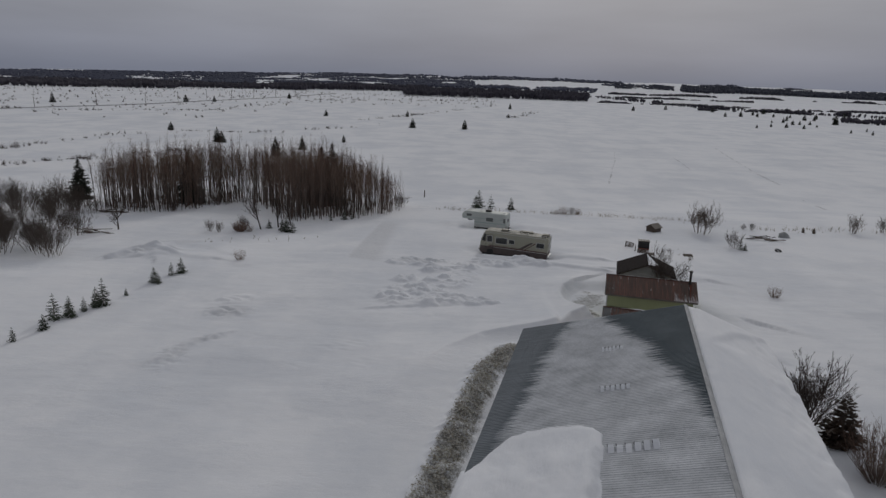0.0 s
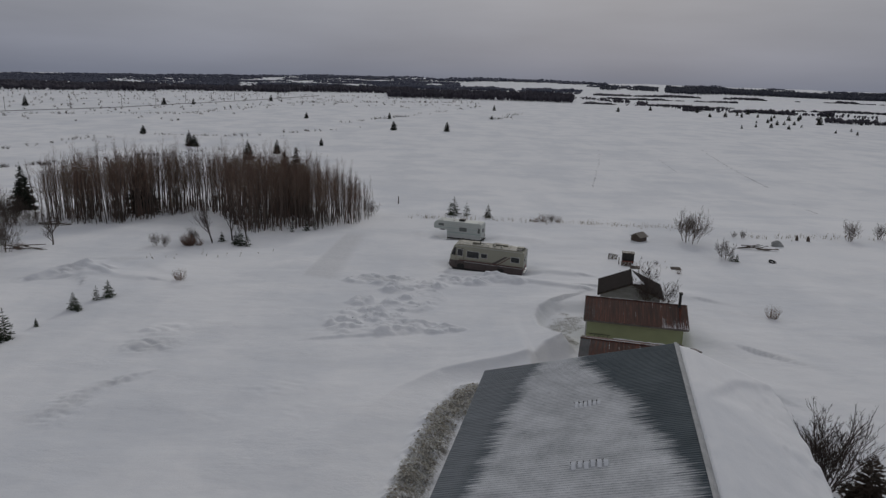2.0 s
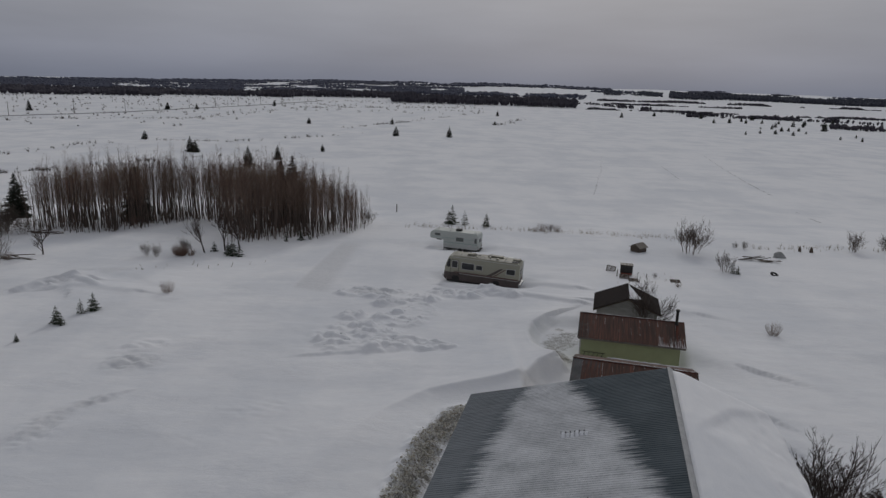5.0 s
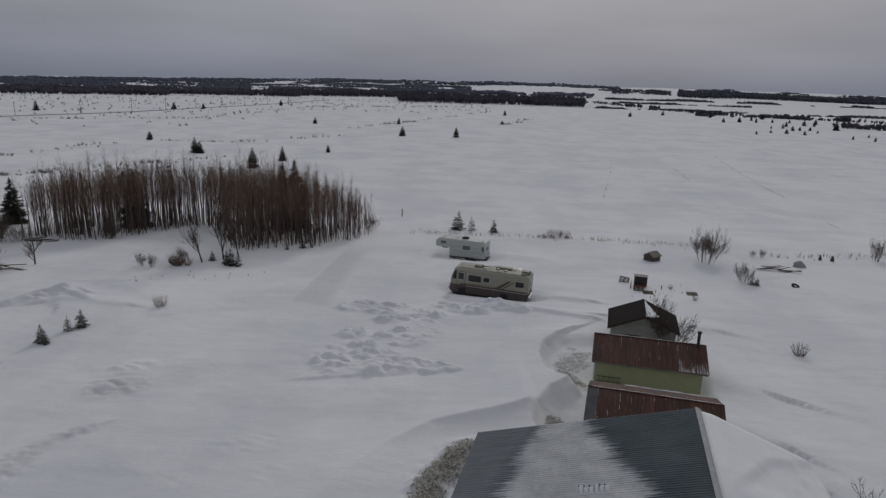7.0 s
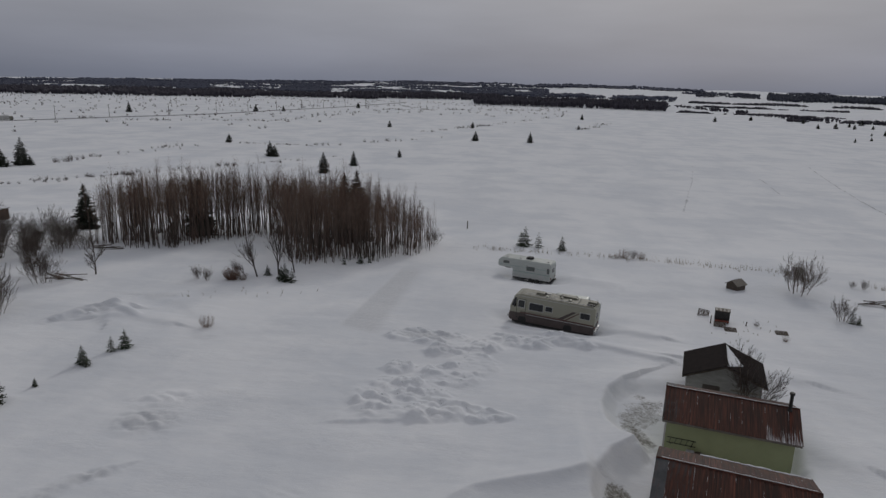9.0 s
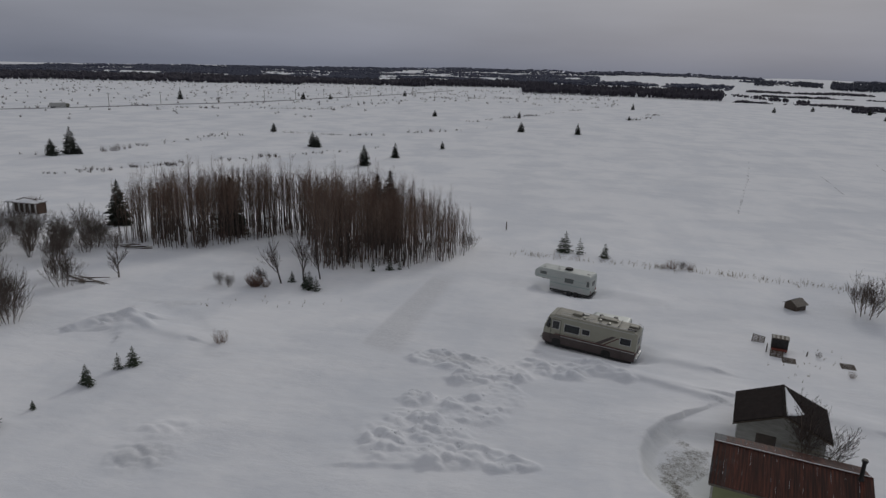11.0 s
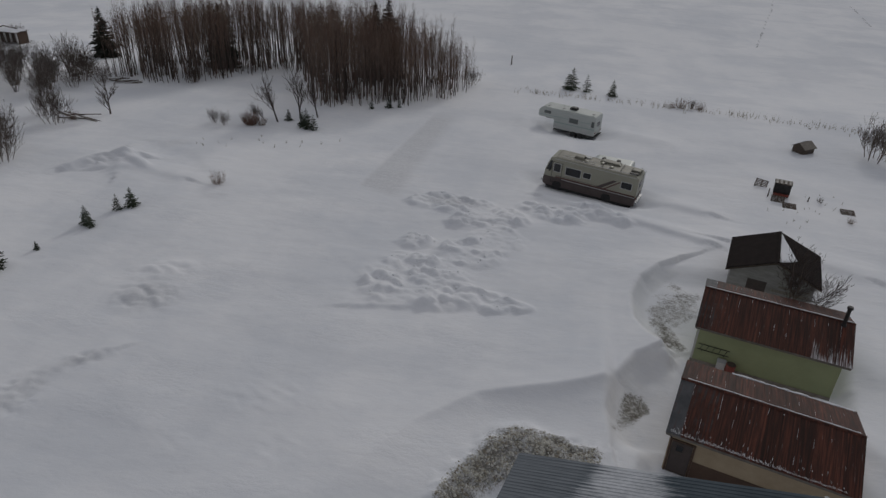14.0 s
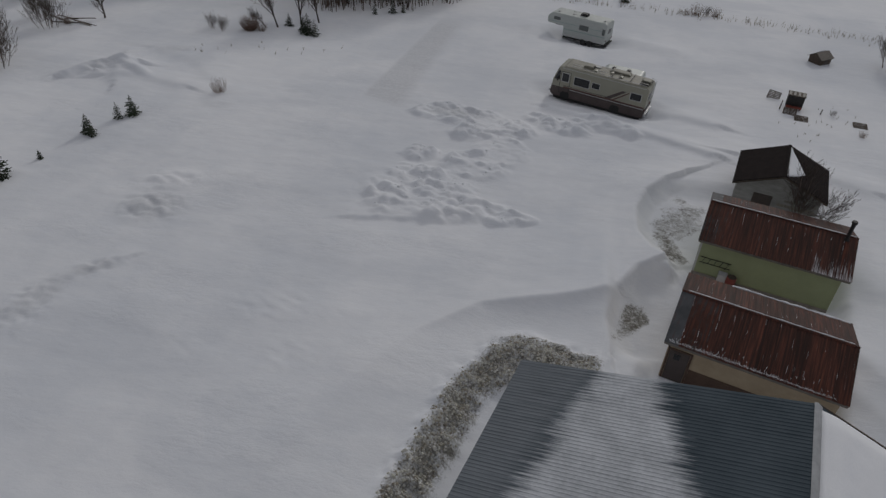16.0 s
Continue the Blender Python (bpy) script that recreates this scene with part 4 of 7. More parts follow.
def build_barn_snow():
    m = pose(BARN_O.x, BARN_O.y, 0, 0, 0, BARN_YAW)
    west = lambda x, y: 7.346 - (y - 11.13) * 3.24 / 11.13 - 0.02
    def heap_edge(x, y):
        far = np.interp(y, (15.9, 16.1, 16.6, 17.3, 18.6, 19.6, 20.6, 21.3, 22.3), (12.6, 14.9, 15.9, 16.4, 16.5, 16.2, 15.9, 14.3, 12.6))
        return np.minimum.reduce([far - x, (y - 15.95 - 0.10 * np.sin(x * 1.7)) * 1.4, (22.5 - y) * 2.0, x + 0.2]) + 0.5 * fbm(x / 1.3, y / 0.9, 21, 3)
    def top(x, y):
        # thin blown rim, then a thick pillow with scooped hollows
        return np.maximum(0.10 + 0.42 * smooth01((14.6 - x + 0.5 * (18.4 - y) * (y > 18.4)) / 3.0) + 0.20 * smooth01((17.6 - y) / 1.4) * smooth01((16 - x) / 1.5) + 0.30 * fbm(x / 2.4, y / 1.7, 15, 4) - 0.16 * heap(x, y, 12.0, 19.2, 1.6, 0.8, 10) - 0.06 * heap(x, y, 14.4, 20.4, 0.9, 0.5, 30), 0.09)
    s = slab(np.arange(0, 18.0, 0.14), np.arange(15.4, 22.7, 0.12), top, west, heap_edge, 0.9)
    ob = new("roof_snow", s.mesh("roof_snow", SNOW, smooth=True))
    ob.matrix_basis = m
    tagged(ob, "thick rounded snow drift left on the barn roof", "snow drift")
    east = lambda x, y: 7.346 - 0.01 - (11.13 - y) * 1.936 / 5.03
    edge = lambda x, y: np.interp(x, (0, 14, 23, 29, 32), (5.75, 5.65, 5.45, 5.45, 5.9)) + 0.25 * fbm(x / 1.5, y, 60, 3)
    keep = lambda x, y: np.minimum.reduce([(11.02 - y) * 3, (y - edge(x, y)) * 2.2, (31.9 - x) * 6, x + 0.3])
    def thick(x, y):
        # a scooped field below a crescent lip, and scoured facets along the eave
        north = (x - np.interp(y, (5.5, 8.2, 10.7), (31.6, 29.2, 24.6))) * 0.85
        south = (np.interp(y, (5.5, 7.2, 7.9, 9.9, 11), (17.0, 21.5, 25.6, 25.0, 24.0)) - x) * 0.7
        scoop = smooth01(-north / 0.35) * smooth01(-south / 1.1)
        facets = smooth01((7.7 - y) / 0.8) * smooth01((31 - x) / 2)
        t = 0.40 - 0.16 * scoop + 0.05 * np.exp(-((north - 0.15) / 0.5) ** 2) * smooth01((y - 6.8) / 1.5) + 0.12 * fbm(x / 3.0, y / 2.0, 25, 4)
        t = t + facets * (0.14 * lumps(x / 1.1 + 0.5 * fbm(x, y, 27, 2), y / 0.5, 29) - 0.05) + 0.04 * fbm(x / 0.5, y / 0.5, 28, 2)
        return np.maximum(t, 0.05) * (0.15 + 0.85 * smooth01((11.1 - y) / 0.8)) * (0.35 + 0.65 * smooth01((31.9 - x) / 0.9))
    s = slab(np.arange(-0.2, 32.01, 0.2), np.arange(5.1, 11.1, 0.15), thick, east, keep)
    ob = new("roof_snow", s.mesh("roof_snow", SNOW, smooth=True))
    ob.matrix_basis = m
    tagged(ob, "smooth thick snow cover lying on the barn's far slope", "snow drift")
    rng = random.Random(4)
    for x, y0, y1, big in ((25.5, 15.2, 16.5, 1.0), (19.75, 14.8, 16.4, 1.1), (13.4, 13.6, 15.9, 1.5)):
        row = thing("snow_ridge", m, "short row of snow blocks caught on the roof's snow stops", "snow blocks", "snow blocks on the barn roof")
        n = 6
        for k in range(n):
            y = y0 + (y1 - y0) * (k + 0.5) / n
            zz = 7.346 - (y - 11.13) * 3.24 / 11.13
            w, hgt, ln = 0.36 * (y1 - y0) / n, big * rng.uniform(0.10, 0.18), big * rng.uniform(0.18, 0.34)
            prof = [(-ln, 0), (-ln * 0.3, hgt * 0.7), (0.05, hgt), (0.09, hgt * 0.5), (0.09, 0)]
            part("snow_block", Shape().prism(prof, -w, w).moved(pose(x + rng.uniform(-0.05, 0.05), y, zz + 0.01, -16.2)), SNOW, row, bevel=0.02)
            part("stop_bracket", box(0.10, -0.02, 0, 0.14, 0.02, 0.12).moved(pose(x, y + w * 1.2, zz + 0.01, -16.2)), BLACK_IRON, row)


build_barn()
build_barn_snow()


def build_rust_shed():
    b = thing("shed", pose(13.254, 51.368, 0, 0, 0, -15.76), "tan shed with a rusty profiled metal roof", "shed", "sheds in a row")
    L, W, ze, zr, zg = 8.555, 6.444, 2.30, 3.352, -0.45
    x0, x1, y0, y1 = 0.25, L - 0.25, 0.35, W - 0.3
    gable_walls(b, x0, x1, y0, y1, zg, ze - 0.02, zr - 0.1, W / 2, TAN_WALL)
    part("wainscot", box(1.55, y0 - 0.03, zg, x1 + 0.01, y0 - 0.004, 0.72), BROWN_WALL, b, "dark brown lower boarding")
    part("trim", box(x0, y0 - 0.05, ze - 0.33, x1, y0 - 0.004, ze - 0.19), OLD_WOOD, b)
    d = part("door", box(0.42, y0 - 0.07, zg + 0.06, 1.42, y0 - 0.005, 1.66), DOOR_PAINT, b, "dark brown boarded door", bevel=0.01)
    part("pane", box(0.66, y0 - 0.085, 1.12, 0.98, y0 - 0.071, 1.48), GLASS, d, "small dark pane")
    part("handle", Shape().tube([(1.33, y0 - 0.07, 0.5), (1.33, y0 - 0.12, 0.5), (1.33, y0 - 0.12, 0.64), (1.33, y0 - 0.07, 0.64)], 0.012), BLACK_IRON, d)
    part("door_frame", Shape().box(0.30, y0 - 0.06, zg, 0.40, y0 - 0.004, 1.78).box(1.44, y0 - 0.06, zg, 1.54, y0 - 0.004, 1.78).box(0.40, y0 - 0.06, 1.68, 1.44, y0 - 0.004, 1.78), BROWN_WALL, b)
    part("lamp_box", box(0.27, y0 - 0.12, 1.85, 0.36, y0 - 0.01, 1.98), BLACK_IRON, b, bevel=0.01)
    shed_roof(b, L, W, ze, zr, [ZINC, RUST_HALF, RUST_HALF] + [RUST] * 9, [RUST] * 12)
    rng = random.Random(9)
    s = Shape()
    for k in range(210):
        x = 0.2 + 7.8 * (k + 0.5 + 0.3 * rng.random()) / 210
        y = 0.04 + rng.uniform(0, 0.05) + (rng.uniform(0, 0.5) if rng.random() < 0.12 else 0)
        z = ze + (y / (W / 2)) * (zr - ze)
        ln = rng.uniform(0.08, 0.28) * (1 if x < 5.5 else 0.6)
        s.clump((x, y, z + 0.025), (x + rng.uniform(-0.02, 0.02), y + ln, z + ln * 0.33 + 0.03), rng.uniform(0.006, 0.013))
    part("eave_frost", s, SNOW, b, "tufts of frost along the eave")["kind"] = "stuff"
    seam_frost(b, rng, L, W, ze, zr, 12, 0.5)
    part("ridge_snow", snow_strip(rng, 0.3, L - 0.2, W / 2 + 0.20, zr - 0.05, 0.07, 0.04, 0.9, -0.3), SNOW, b, smooth=True)
    part("eave_snow", snow_strip(rng, 2.4, L - 0.1, W - 0.07, ze + 0.03, 0.16, 0.08, 0.8, -0.3), SNOW, b, smooth=True)
    return b


def build_green_shed():
    b = thing("shed", pose(15.783, 60.897, 0, 0, 0, -14.2), "pale green shed with a rusty profiled metal roof", "shed", "sheds in a row")
    L, W, ze, zr, zg = 8.538, 6.27, 2.439, 3.542, -0.5
    x0, x1, y0, y1 = 0.22, L - 0.42, 0.32, W - 0.3
    gable_walls(b, x0, x1, y0, y1, zg, ze - 0.02, zr - 0.1, W / 2, GREEN_WALL)
    part("corner_board", box(x0 - 0.02, y0 - 0.025, zg, x0 + 0.09, y0 - 0.004, ze - 0.19), GREY_WALL, b)
    part("corner_board", box(x1 - 0.06, y0 - 0.025, zg, x1 + 0.02, y0 - 0.004, ze - 0.19), GREEN_WALL, b)
    part("plinth", box(x0 - 0.03, y0 - 0.05, zg, x1 + 0.03, y0 - 0.026, -0.12), OLD_WOOD, b)
    shed_roof(b, L, W, ze, zr, [RUST_HALF] * 2 + [RUST] * 7 + [RUST_DUSTED] * 3, [ZINC] + [RUST_HALF] * 3 + [RUST] * 8)
    rng = random.Random(19)
    part("ridge_snow", snow_strip(rng, 0.1, L - 0.1, W / 2 + 0.19, zr - 0.05, 0.09, 0.05, 0.9, -0.3), SNOW, b, smooth=True)
    seam_frost(b, rng, L, W, ze, zr, 12, 0.5)
    cx, cy = L - 0.62, W / 2 - 0.28
    c = part("chimney", Shape().lathe([(0.115, zr - 0.35), (0.115, zr + 1.02)], 12).moved(pose(cx, cy, 0)), BLACK_IRON, b, "sooty metal stove pipe", smooth=False)
    part("collar", Shape().lathe([(0.19, zr - 0.14), (0.135, zr + 0.0), (0.118, zr + 0.0)], 12).moved(pose(cx, cy, 0)), BLACK_IRON, c)
    part("cowl", Shape().lathe([(0.13, zr + 1.0), (0.175, zr + 1.06), (0.175, zr + 1.14), (0.14, zr + 1.2)], 12).moved(pose(cx, cy, 0)), BLACK_IRON, c, "sooty cowl")
    return b


def build_hut():
    b = thing("hut", pose(25.308, 68.517, 0, 0, 0, 75.823), "old hut with a dark torn shingle roof and weathered walls", "hut", "sheds in a row")
    L, W, ze, zr, zg = 5.277, 6.323, 1.729, 3.064, -0.5
    half = W / 2
    gable_walls(b, 0.45, L - 0.2, 0.35, W - 0.35, zg, ze + 0.08, zr - 0.1, half, HUT_WALL, zback=ze + 0.08)
    # No hole is cut; the panel's dark colour paints the unlit inside.
    part("hatch", box(0.42, 3.4, zg + 0.2, 0.445, 4.7, 1.15), DOOR_PAINT, b, "dark panel painted as the shade inside an open hatch")
    part("board", box(0.40, 0.5, 0.55, 0.445, 3.0, 0.75), OLD_WOOD, b)
    part("board", box(0.40, 0.5, 0.95, 0.445, 2.6, 1.1), OLD_WOOD, b)
    rise = zr - ze
    n = 7
    for side in (0, 1):
        for k in range(n):
            f0, f1 = k / n, (k + 1) / n + 0.03
            ya, yb = (W - half * f0, W - half * f1) if side else (half * f0, half * f1)
            za, zb = ze + rise * f0 + 0.02, ze + rise * f1 + 0.02
            x0, x1 = 0.02 * (k % 2), L
            if x1 - x0 > 0.2:
                part("shingle_course", Shape().prism([(ya, za), (yb, zb), (yb, zb + 0.05), (ya, za + 0.062)], x0, x1, "x"), SHINGLE, b)
    deck = [(0.05, ze - 0.03), (half, zr - 0.03), (W - 0.05, ze - 0.03), (W - 0.05, ze + 0.01), (half, zr + 0.012), (0.05, ze + 0.01)]
    part("roof_deck", Shape().prism(deck, 0.05, L - 0.05, "x"), OLD_WOOD, b)
    rng = random.Random(5)
    s = Shape()
    for k in range(26):
        x = 0.7 + k * 0.15
        y = half - 1.45 * float(np.interp(x, (0.1, 0.7, 2.0, L), (0.10, 0.45, 1.0, 0.05))) - rng.uniform(0.15, 0.5)
        z = ze + rise * y / half + 0.10
        s.box(x, y, z - 0.02, x + 0.05, y + rng.uniform(0.3, 0.8), z + 0.02)
    part("torn_shingles", s, SHINGLE, b)
    def lid(x, y):
        bare = 1.45 * np.interp(x, (0.1, 0.7, 2.0, L), (0.10, 0.45, 1.0, 0.05)) + 0.12 * fbm(x / 0.5, y / 0.5, 6, 2)
        return np.minimum.reduce([(half - 0.04 - y) * 3, (y - half + bare) * 2.5, (L - 0.05 - x) * 3, (x - 0.08) * 3])
    sn = slab(np.arange(0.05, L + 0.05, 0.12), np.arange(0.9, half, 0.09), lambda x, y: 0.115 + 0.05 * fbm(x, y, 3, 2), lambda x, y: ze + rise * y / half + 0.02, lid)
    part("roof_snow", sn, SNOW, b, "snow lying where the shingles are gone", smooth=True)
    for y0, y1 in ((0.0, half), (W, half)):
        part("bargeboard", Shape().prism([(y0, ze - 0.12), (y1, zr - 0.12), (y1, zr + 0.0), (y0, ze + 0.0)], 0.0, 0.045, "x"), DARK_WOOD, b)
    part("ridge_board", box(0.0, half - 0.02, zr + 0.03, L, half + 0.09, zr + 0.085), SHINGLE, b)
    part("fallen_board", box(-0.35, 0.1, 0.9, -0.27, 1.9, 0.97), OLD_WOOD, b)
    return b


build_rust_shed()
build_green_shed()
build_hut()


# ---- vehicles ----
def wheel(parent, x, y, z, r=0.40, w=0.24, out=-1):
    t = part("wheel", Shape().lathe([(r * 0.62, -w / 2), (r * 0.94, -w / 2), (r, -w * 0.35), (r, w * 0.35), (r * 0.94, w / 2), (r * 0.62, w / 2)], 20), RUBBER, parent, "black tyre", at=pose(x, y, z, 90))
    part("rim", Shape().lathe([(r * 0.63, -w * 0.40), (r * 0.58, -w * 0.30), (r * 0.25, -w * 0.22), (r * 0.2, -w * 0.5), (0.02, -w * 0.5), (0.02, w * 0.38), (r * 0.63, w * 0.38)], 18), CHROME, t, "dull metal rim")
    return t


def side_window(parent, x0, z0, x1, z1, y=0.0, out=-1, name="window", pane=None, rim=None):
    o = 0.02 * out
    f = part(name, Shape().box(x0 - 0.05, min(y, y + o), z0 - 0.05, x1 + 0.05, max(y, y + o), z0).box(x0 - 0.05, min(y, y + o), z1, x1 + 0.05, max(y, y + o), z1 + 0.05)
             .box(x0 - 0.05, min(y, y + o), z0, x0, max(y, y + o), z1).box(x1, min(y, y + o), z0, x1 + 0.05, max(y, y + o), z1), rim or BLACK_IRON, parent)
    part("pane", box(x0, min(y + o * 0.3, y + o * 0.7), z0, x1, max(y + o * 0.3, y + o * 0.7), z1), pane or GLASS, f, "curtained window glass" if pane else "dark window glass")
    return f


def roof_unit(parent, name, x, y, z, lx, ly, h, mat, label=""):
    prof = [(-lx / 2, 0), (lx / 2, 0), (lx / 2 - 0.08, h), (-lx / 2 + 0.14, h), (-lx / 2 + 0.03, h * 0.5)]
    return part(name, Shape().prism(prof, -ly / 2, ly / 2), mat, parent, label, bevel=0.03, at=pose(x, y, z))


def build_motorhome():
    a = math.degrees(math.atan2(-2.64, 9.225))
    zg = -0.98
    r = thing("motorhome", pose(4.85, 87.65, zg, 0, 0, a) @ pose(0, 0, 0, 0, 2.0, 0), "cream and taupe motorhome parked in drifted snow", "motorhome")
    L, W, H = 9.3, 2.4, 3.22
    upper = [(0.25, 1.15), (L, 1.15), (L, H - 0.22), (L - 0.2, H - 0.03), (1.0, H), (0.62, H - 0.08), (0.14, 1.75), (0.12, 1.25)]
    part("body", Shape().prism(upper, 0, W), CREAM, r, "cream fibreglass upper body", bevel=0.05)
    lower = [(0.16, 1.15), (0.05, 0.95), (0.05, 0.42), (0.25, 0.22), (L - 0.05, 0.22), (L - 0.02, 1.15)]
    part("skirt", Shape().prism(lower, 0.02, W - 0.02), TAUPE, r, "taupe lower skirt", bevel=0.02)
    part("roof", Shape().prism([(1.0, H - 0.01), (L - 0.25, H - 0.04), (L - 0.3, H + 0.02), (1.15, H + 0.05)], 0.08, W - 0.08), CREAM_ROOF, r, "weathered cream roof skin", bevel=0.02)
    part("stripe", box(1.3, -0.008, 1.17, L - 0.1, 0.0, 1.30), MAROON, r, "maroon side stripe")
    part("stripe", box(1.3, -0.006, 1.36, 5.6, 0.0, 1.40), TAUPE, r, "thin taupe stripe")
    part("stripe", Shape().prism([(5.4, 1.30), (5.95, 1.30), (7.35, 2.35), (6.95, 2.35)], -0.007, 0.0), TAUPE, r, "slanting taupe stripe")
    part("stripe", Shape().prism([(6.15, 1.30), (6.35, 1.30), (7.70, 2.30), (7.50, 2.30)], -0.007, 0.0), MAROON, r, "slanting maroon stripe")
    part("quarter_glass", Shape().prism([(0.27, 1.84), (0.80, 1.84), (0.80, 2.82), (0.60, 2.82)], -0.012, -0.002), GLASS, r, "dark side glass of the cab")
    side_window(r, 1.02, 1.80, 1.70, 2.60, rim=PLASTIC_GREY)
    side_window(r, 2.25, 1.70, 3.75, 2.48, rim=PLASTIC_GREY)
    side_window(r, 4.02, 1.86, 4.75, 2.38, rim=PLASTIC_GREY)
    side_window(r, 7.75, 1.78, 8.75, 2.42, rim=PLASTIC_GREY)
    part("cab_door", Shape().box(0.86, -0.012, 0.62, 1.88, 0.0, 0.66).box(0.86, -0.012, 2.72, 1.88, 0.0, 2.76).box(0.86, -0.012, 0.66, 0.90, 0.0, 2.72).box(1.84, -0.012, 0.66, 1.88, 0.0, 2.72), BLACK_IRON, r)
    ws = [(0.145, 1.85), (0.535, 3.0), (0.60, 3.0), (0.21, 1.85)]
    wind = part("windshield", Shape().prism(ws, 0.14, W - 0.14), GLASS, r, "dark curved windshield")
    part("pillar", Shape().prism([(0.135, 1.85), (0.525, 3.0), (0.56, 3.0), (0.17, 1.85)], W / 2 - 0.03, W / 2 + 0.03), BLACK_IRON, wind)
    for y in (0.22, W - 0.52):
        part("headlight", box(0.0, y, 0.98, 0.08, y + 0.30, 1.13), LAMP_CLEAR, r, bevel=0.015)
    part("bumper", box(-0.14, 0.05, 0.52, 0.1, W - 0.05, 0.74), CHROME, r, "chrome front bumper", bevel=0.03)
    rb = part("bumper", box(L - 0.02, 0.05, 0.48, L + 0.22, W - 0.05, 0.68), CHROME, r, "chrome rear bumper", bevel=0.03)
    side = part("rear_window", box(L, 0.55, 1.78, L + 0.015, W - 0.55, 2.40), GLASS, r, "dark rear window")
    for y in (0.10, W - 0.32):
        part("tail_light", box(L - 0.01, y, 0.86, L + 0.03, y + 0.22, 1.08), LAMP_RED, r)
    lad = part("ladder", Shape().tube([(L + 0.12, W - 0.75, 0.8), (L + 0.12, W - 0.75, H + 0.05), (L - 0.35, W - 0.75, H + 0.22)], 0.02).tube([(L + 0.12, W - 0.35, 0.8), (L + 0.12, W - 0.35, H + 0.05), (L - 0.35, W - 0.35, H + 0.22)], 0.02), CHROME, r, "chrome roof ladder")
    for k in range(7):
        part("rung", Shape().tube([(L + 0.12, W - 0.75, 1.0 + k * 0.3), (L + 0.12, W - 0.35, 1.0 + k * 0.3)], 0.014), CHROME, lad)
    for x in (1.55, 6.55):
        arch = part("wheel_arch", Shape().prism([(x - 0.46, 0.20), (x + 0.46, 0.20), (x + 0.43, 0.62), (x + 0.25, 0.78), (x - 0.25, 0.78), (x - 0.43, 0.62)], -0.004, 0.35), RUBBER, r)
        wheel(r, x, 0.13, 0.34, 0.36)
        wheel(r, x, W - 0.13, 0.34, 0.36)
    for x0, x1 in ((2.6, 3.5), (3.7, 4.6), (4.8, 5.6), (7.4, 8.3)):
        part("hatch", box(x0, -0.002, 0.52, x1, 0.03, 1.08), TAUPE, r, bevel=0.015)
    for x in (2.35, 7.9):
        u = roof_unit(r, "air_conditioner", x + 0.8, W / 2, H + 0.03, 1.0, 0.72, 0.26, CREAM_ROOF, "dirty cream roof air conditioner")
        part("grille", box(x + 1.31, W / 2 - 0.28, H + 0.08, x + 1.325, W / 2 + 0.28, H + 0.26), BLACK_IRON, u).matrix_parent_inverse = (r.matrix_world.inverted() @ r.matrix_world) @ pose(x + 0.8, W / 2, H + 0.03).inverted()
    for x, y in ((3.95, 0.7), (5.4, 1.2), (6.4, 0.75), (6.9, 1.7)):
        v = roof_unit(r, "roof_vent", x, y, H + 0.02, 0.42, 0.42, 0.14, CREAM, "cream roof vent lid")
    part("roof_pod", Shape().prism([(5.0, H + 0.02), (7.1, H + 0.02), (6.9, H + 0.22), (5.25, H + 0.22)], 1.45, 2.2), CREAM_ROOF, r, "dirty cream roof storage pod", bevel=0.06)
    for y in (0.42, 0.95):
        part("roof_seam", box(1.6, y, H + 0.045, 4.9, y + 0.05, H + 0.075), PLASTIC_GREY, r)
    for x in (5.55, 6.25, 7.35):
        part("rack_bar", box(x, 0.18, H + 0.13, x + 0.05, 2.2, H + 0.17), BLACK_IRON, r, "dark roof rack bar")
    part("roof_hatch", box(3.25, 1.55, H + 0.03, 4.15, 2.15, H + 0.13), PLASTIC_GREY, r, "grey roof hatch", bevel=0.03)
    part("roof_box", box(8.25, 0.35, H + 0.0, 9.05, 0.95, H + 0.15), BLACK_IRON, r, "dark low box at the roof's end", bevel=0.03)
    part("aerial", Shape().tube([(4.6, 1.5, H + 0.02), (4.6, 1.5, H + 0.25), (5.6, 1.5, H + 0.28)], 0.015), PLASTIC_GREY, r)
    part("gutter", box(0.95, -0.035, H - 0.17, L - 0.25, -0.004, H - 0.13), PLASTIC_GREY, r, "pale rain gutter along the roof edge")
    part("stripe", box(1.95, -0.010, 1.06, L - 0.1, 0.018, 1.11), PLASTIC_GREY, r, "thin pale stripe along the skirt")
    part("underbody", box(0.4, 0.12, -0.05, L - 0.3, W - 0.12, 0.215), BLACK_IRON, r, "dark underbody")
    part("roof_rail", Shape().tube([(5.3, 0.16, H + 0.12), (L - 0.4, 0.16, H + 0.12)], 0.022).tube([(5.3, 0.16, H), (5.3, 0.16, H + 0.12)], 0.02).tube([(7.0, 0.16, H), (7.0, 0.16, H + 0.12)], 0.02).tube([(L - 0.4, 0.16, H), (L - 0.4, 0.16, H + 0.12)], 0.02), CHROME, r, "metal roof rack rail")
    part("awning", Shape().tube([(2.6, W + 0.07, H - 0.2), (7.9, W + 0.07, H - 0.2)], 0.085, 8), CREAM, r)
    for y, k in ((-0.02, -1), (W + 0.02, 1)):
        m = part("mirror", Shape().box(0.62, min(y, y + 0.24 * k), 1.78, 0.70, max(y, y + 0.24 * k), 2.12), BLACK_IRON, r, bevel=0.02)
    return r


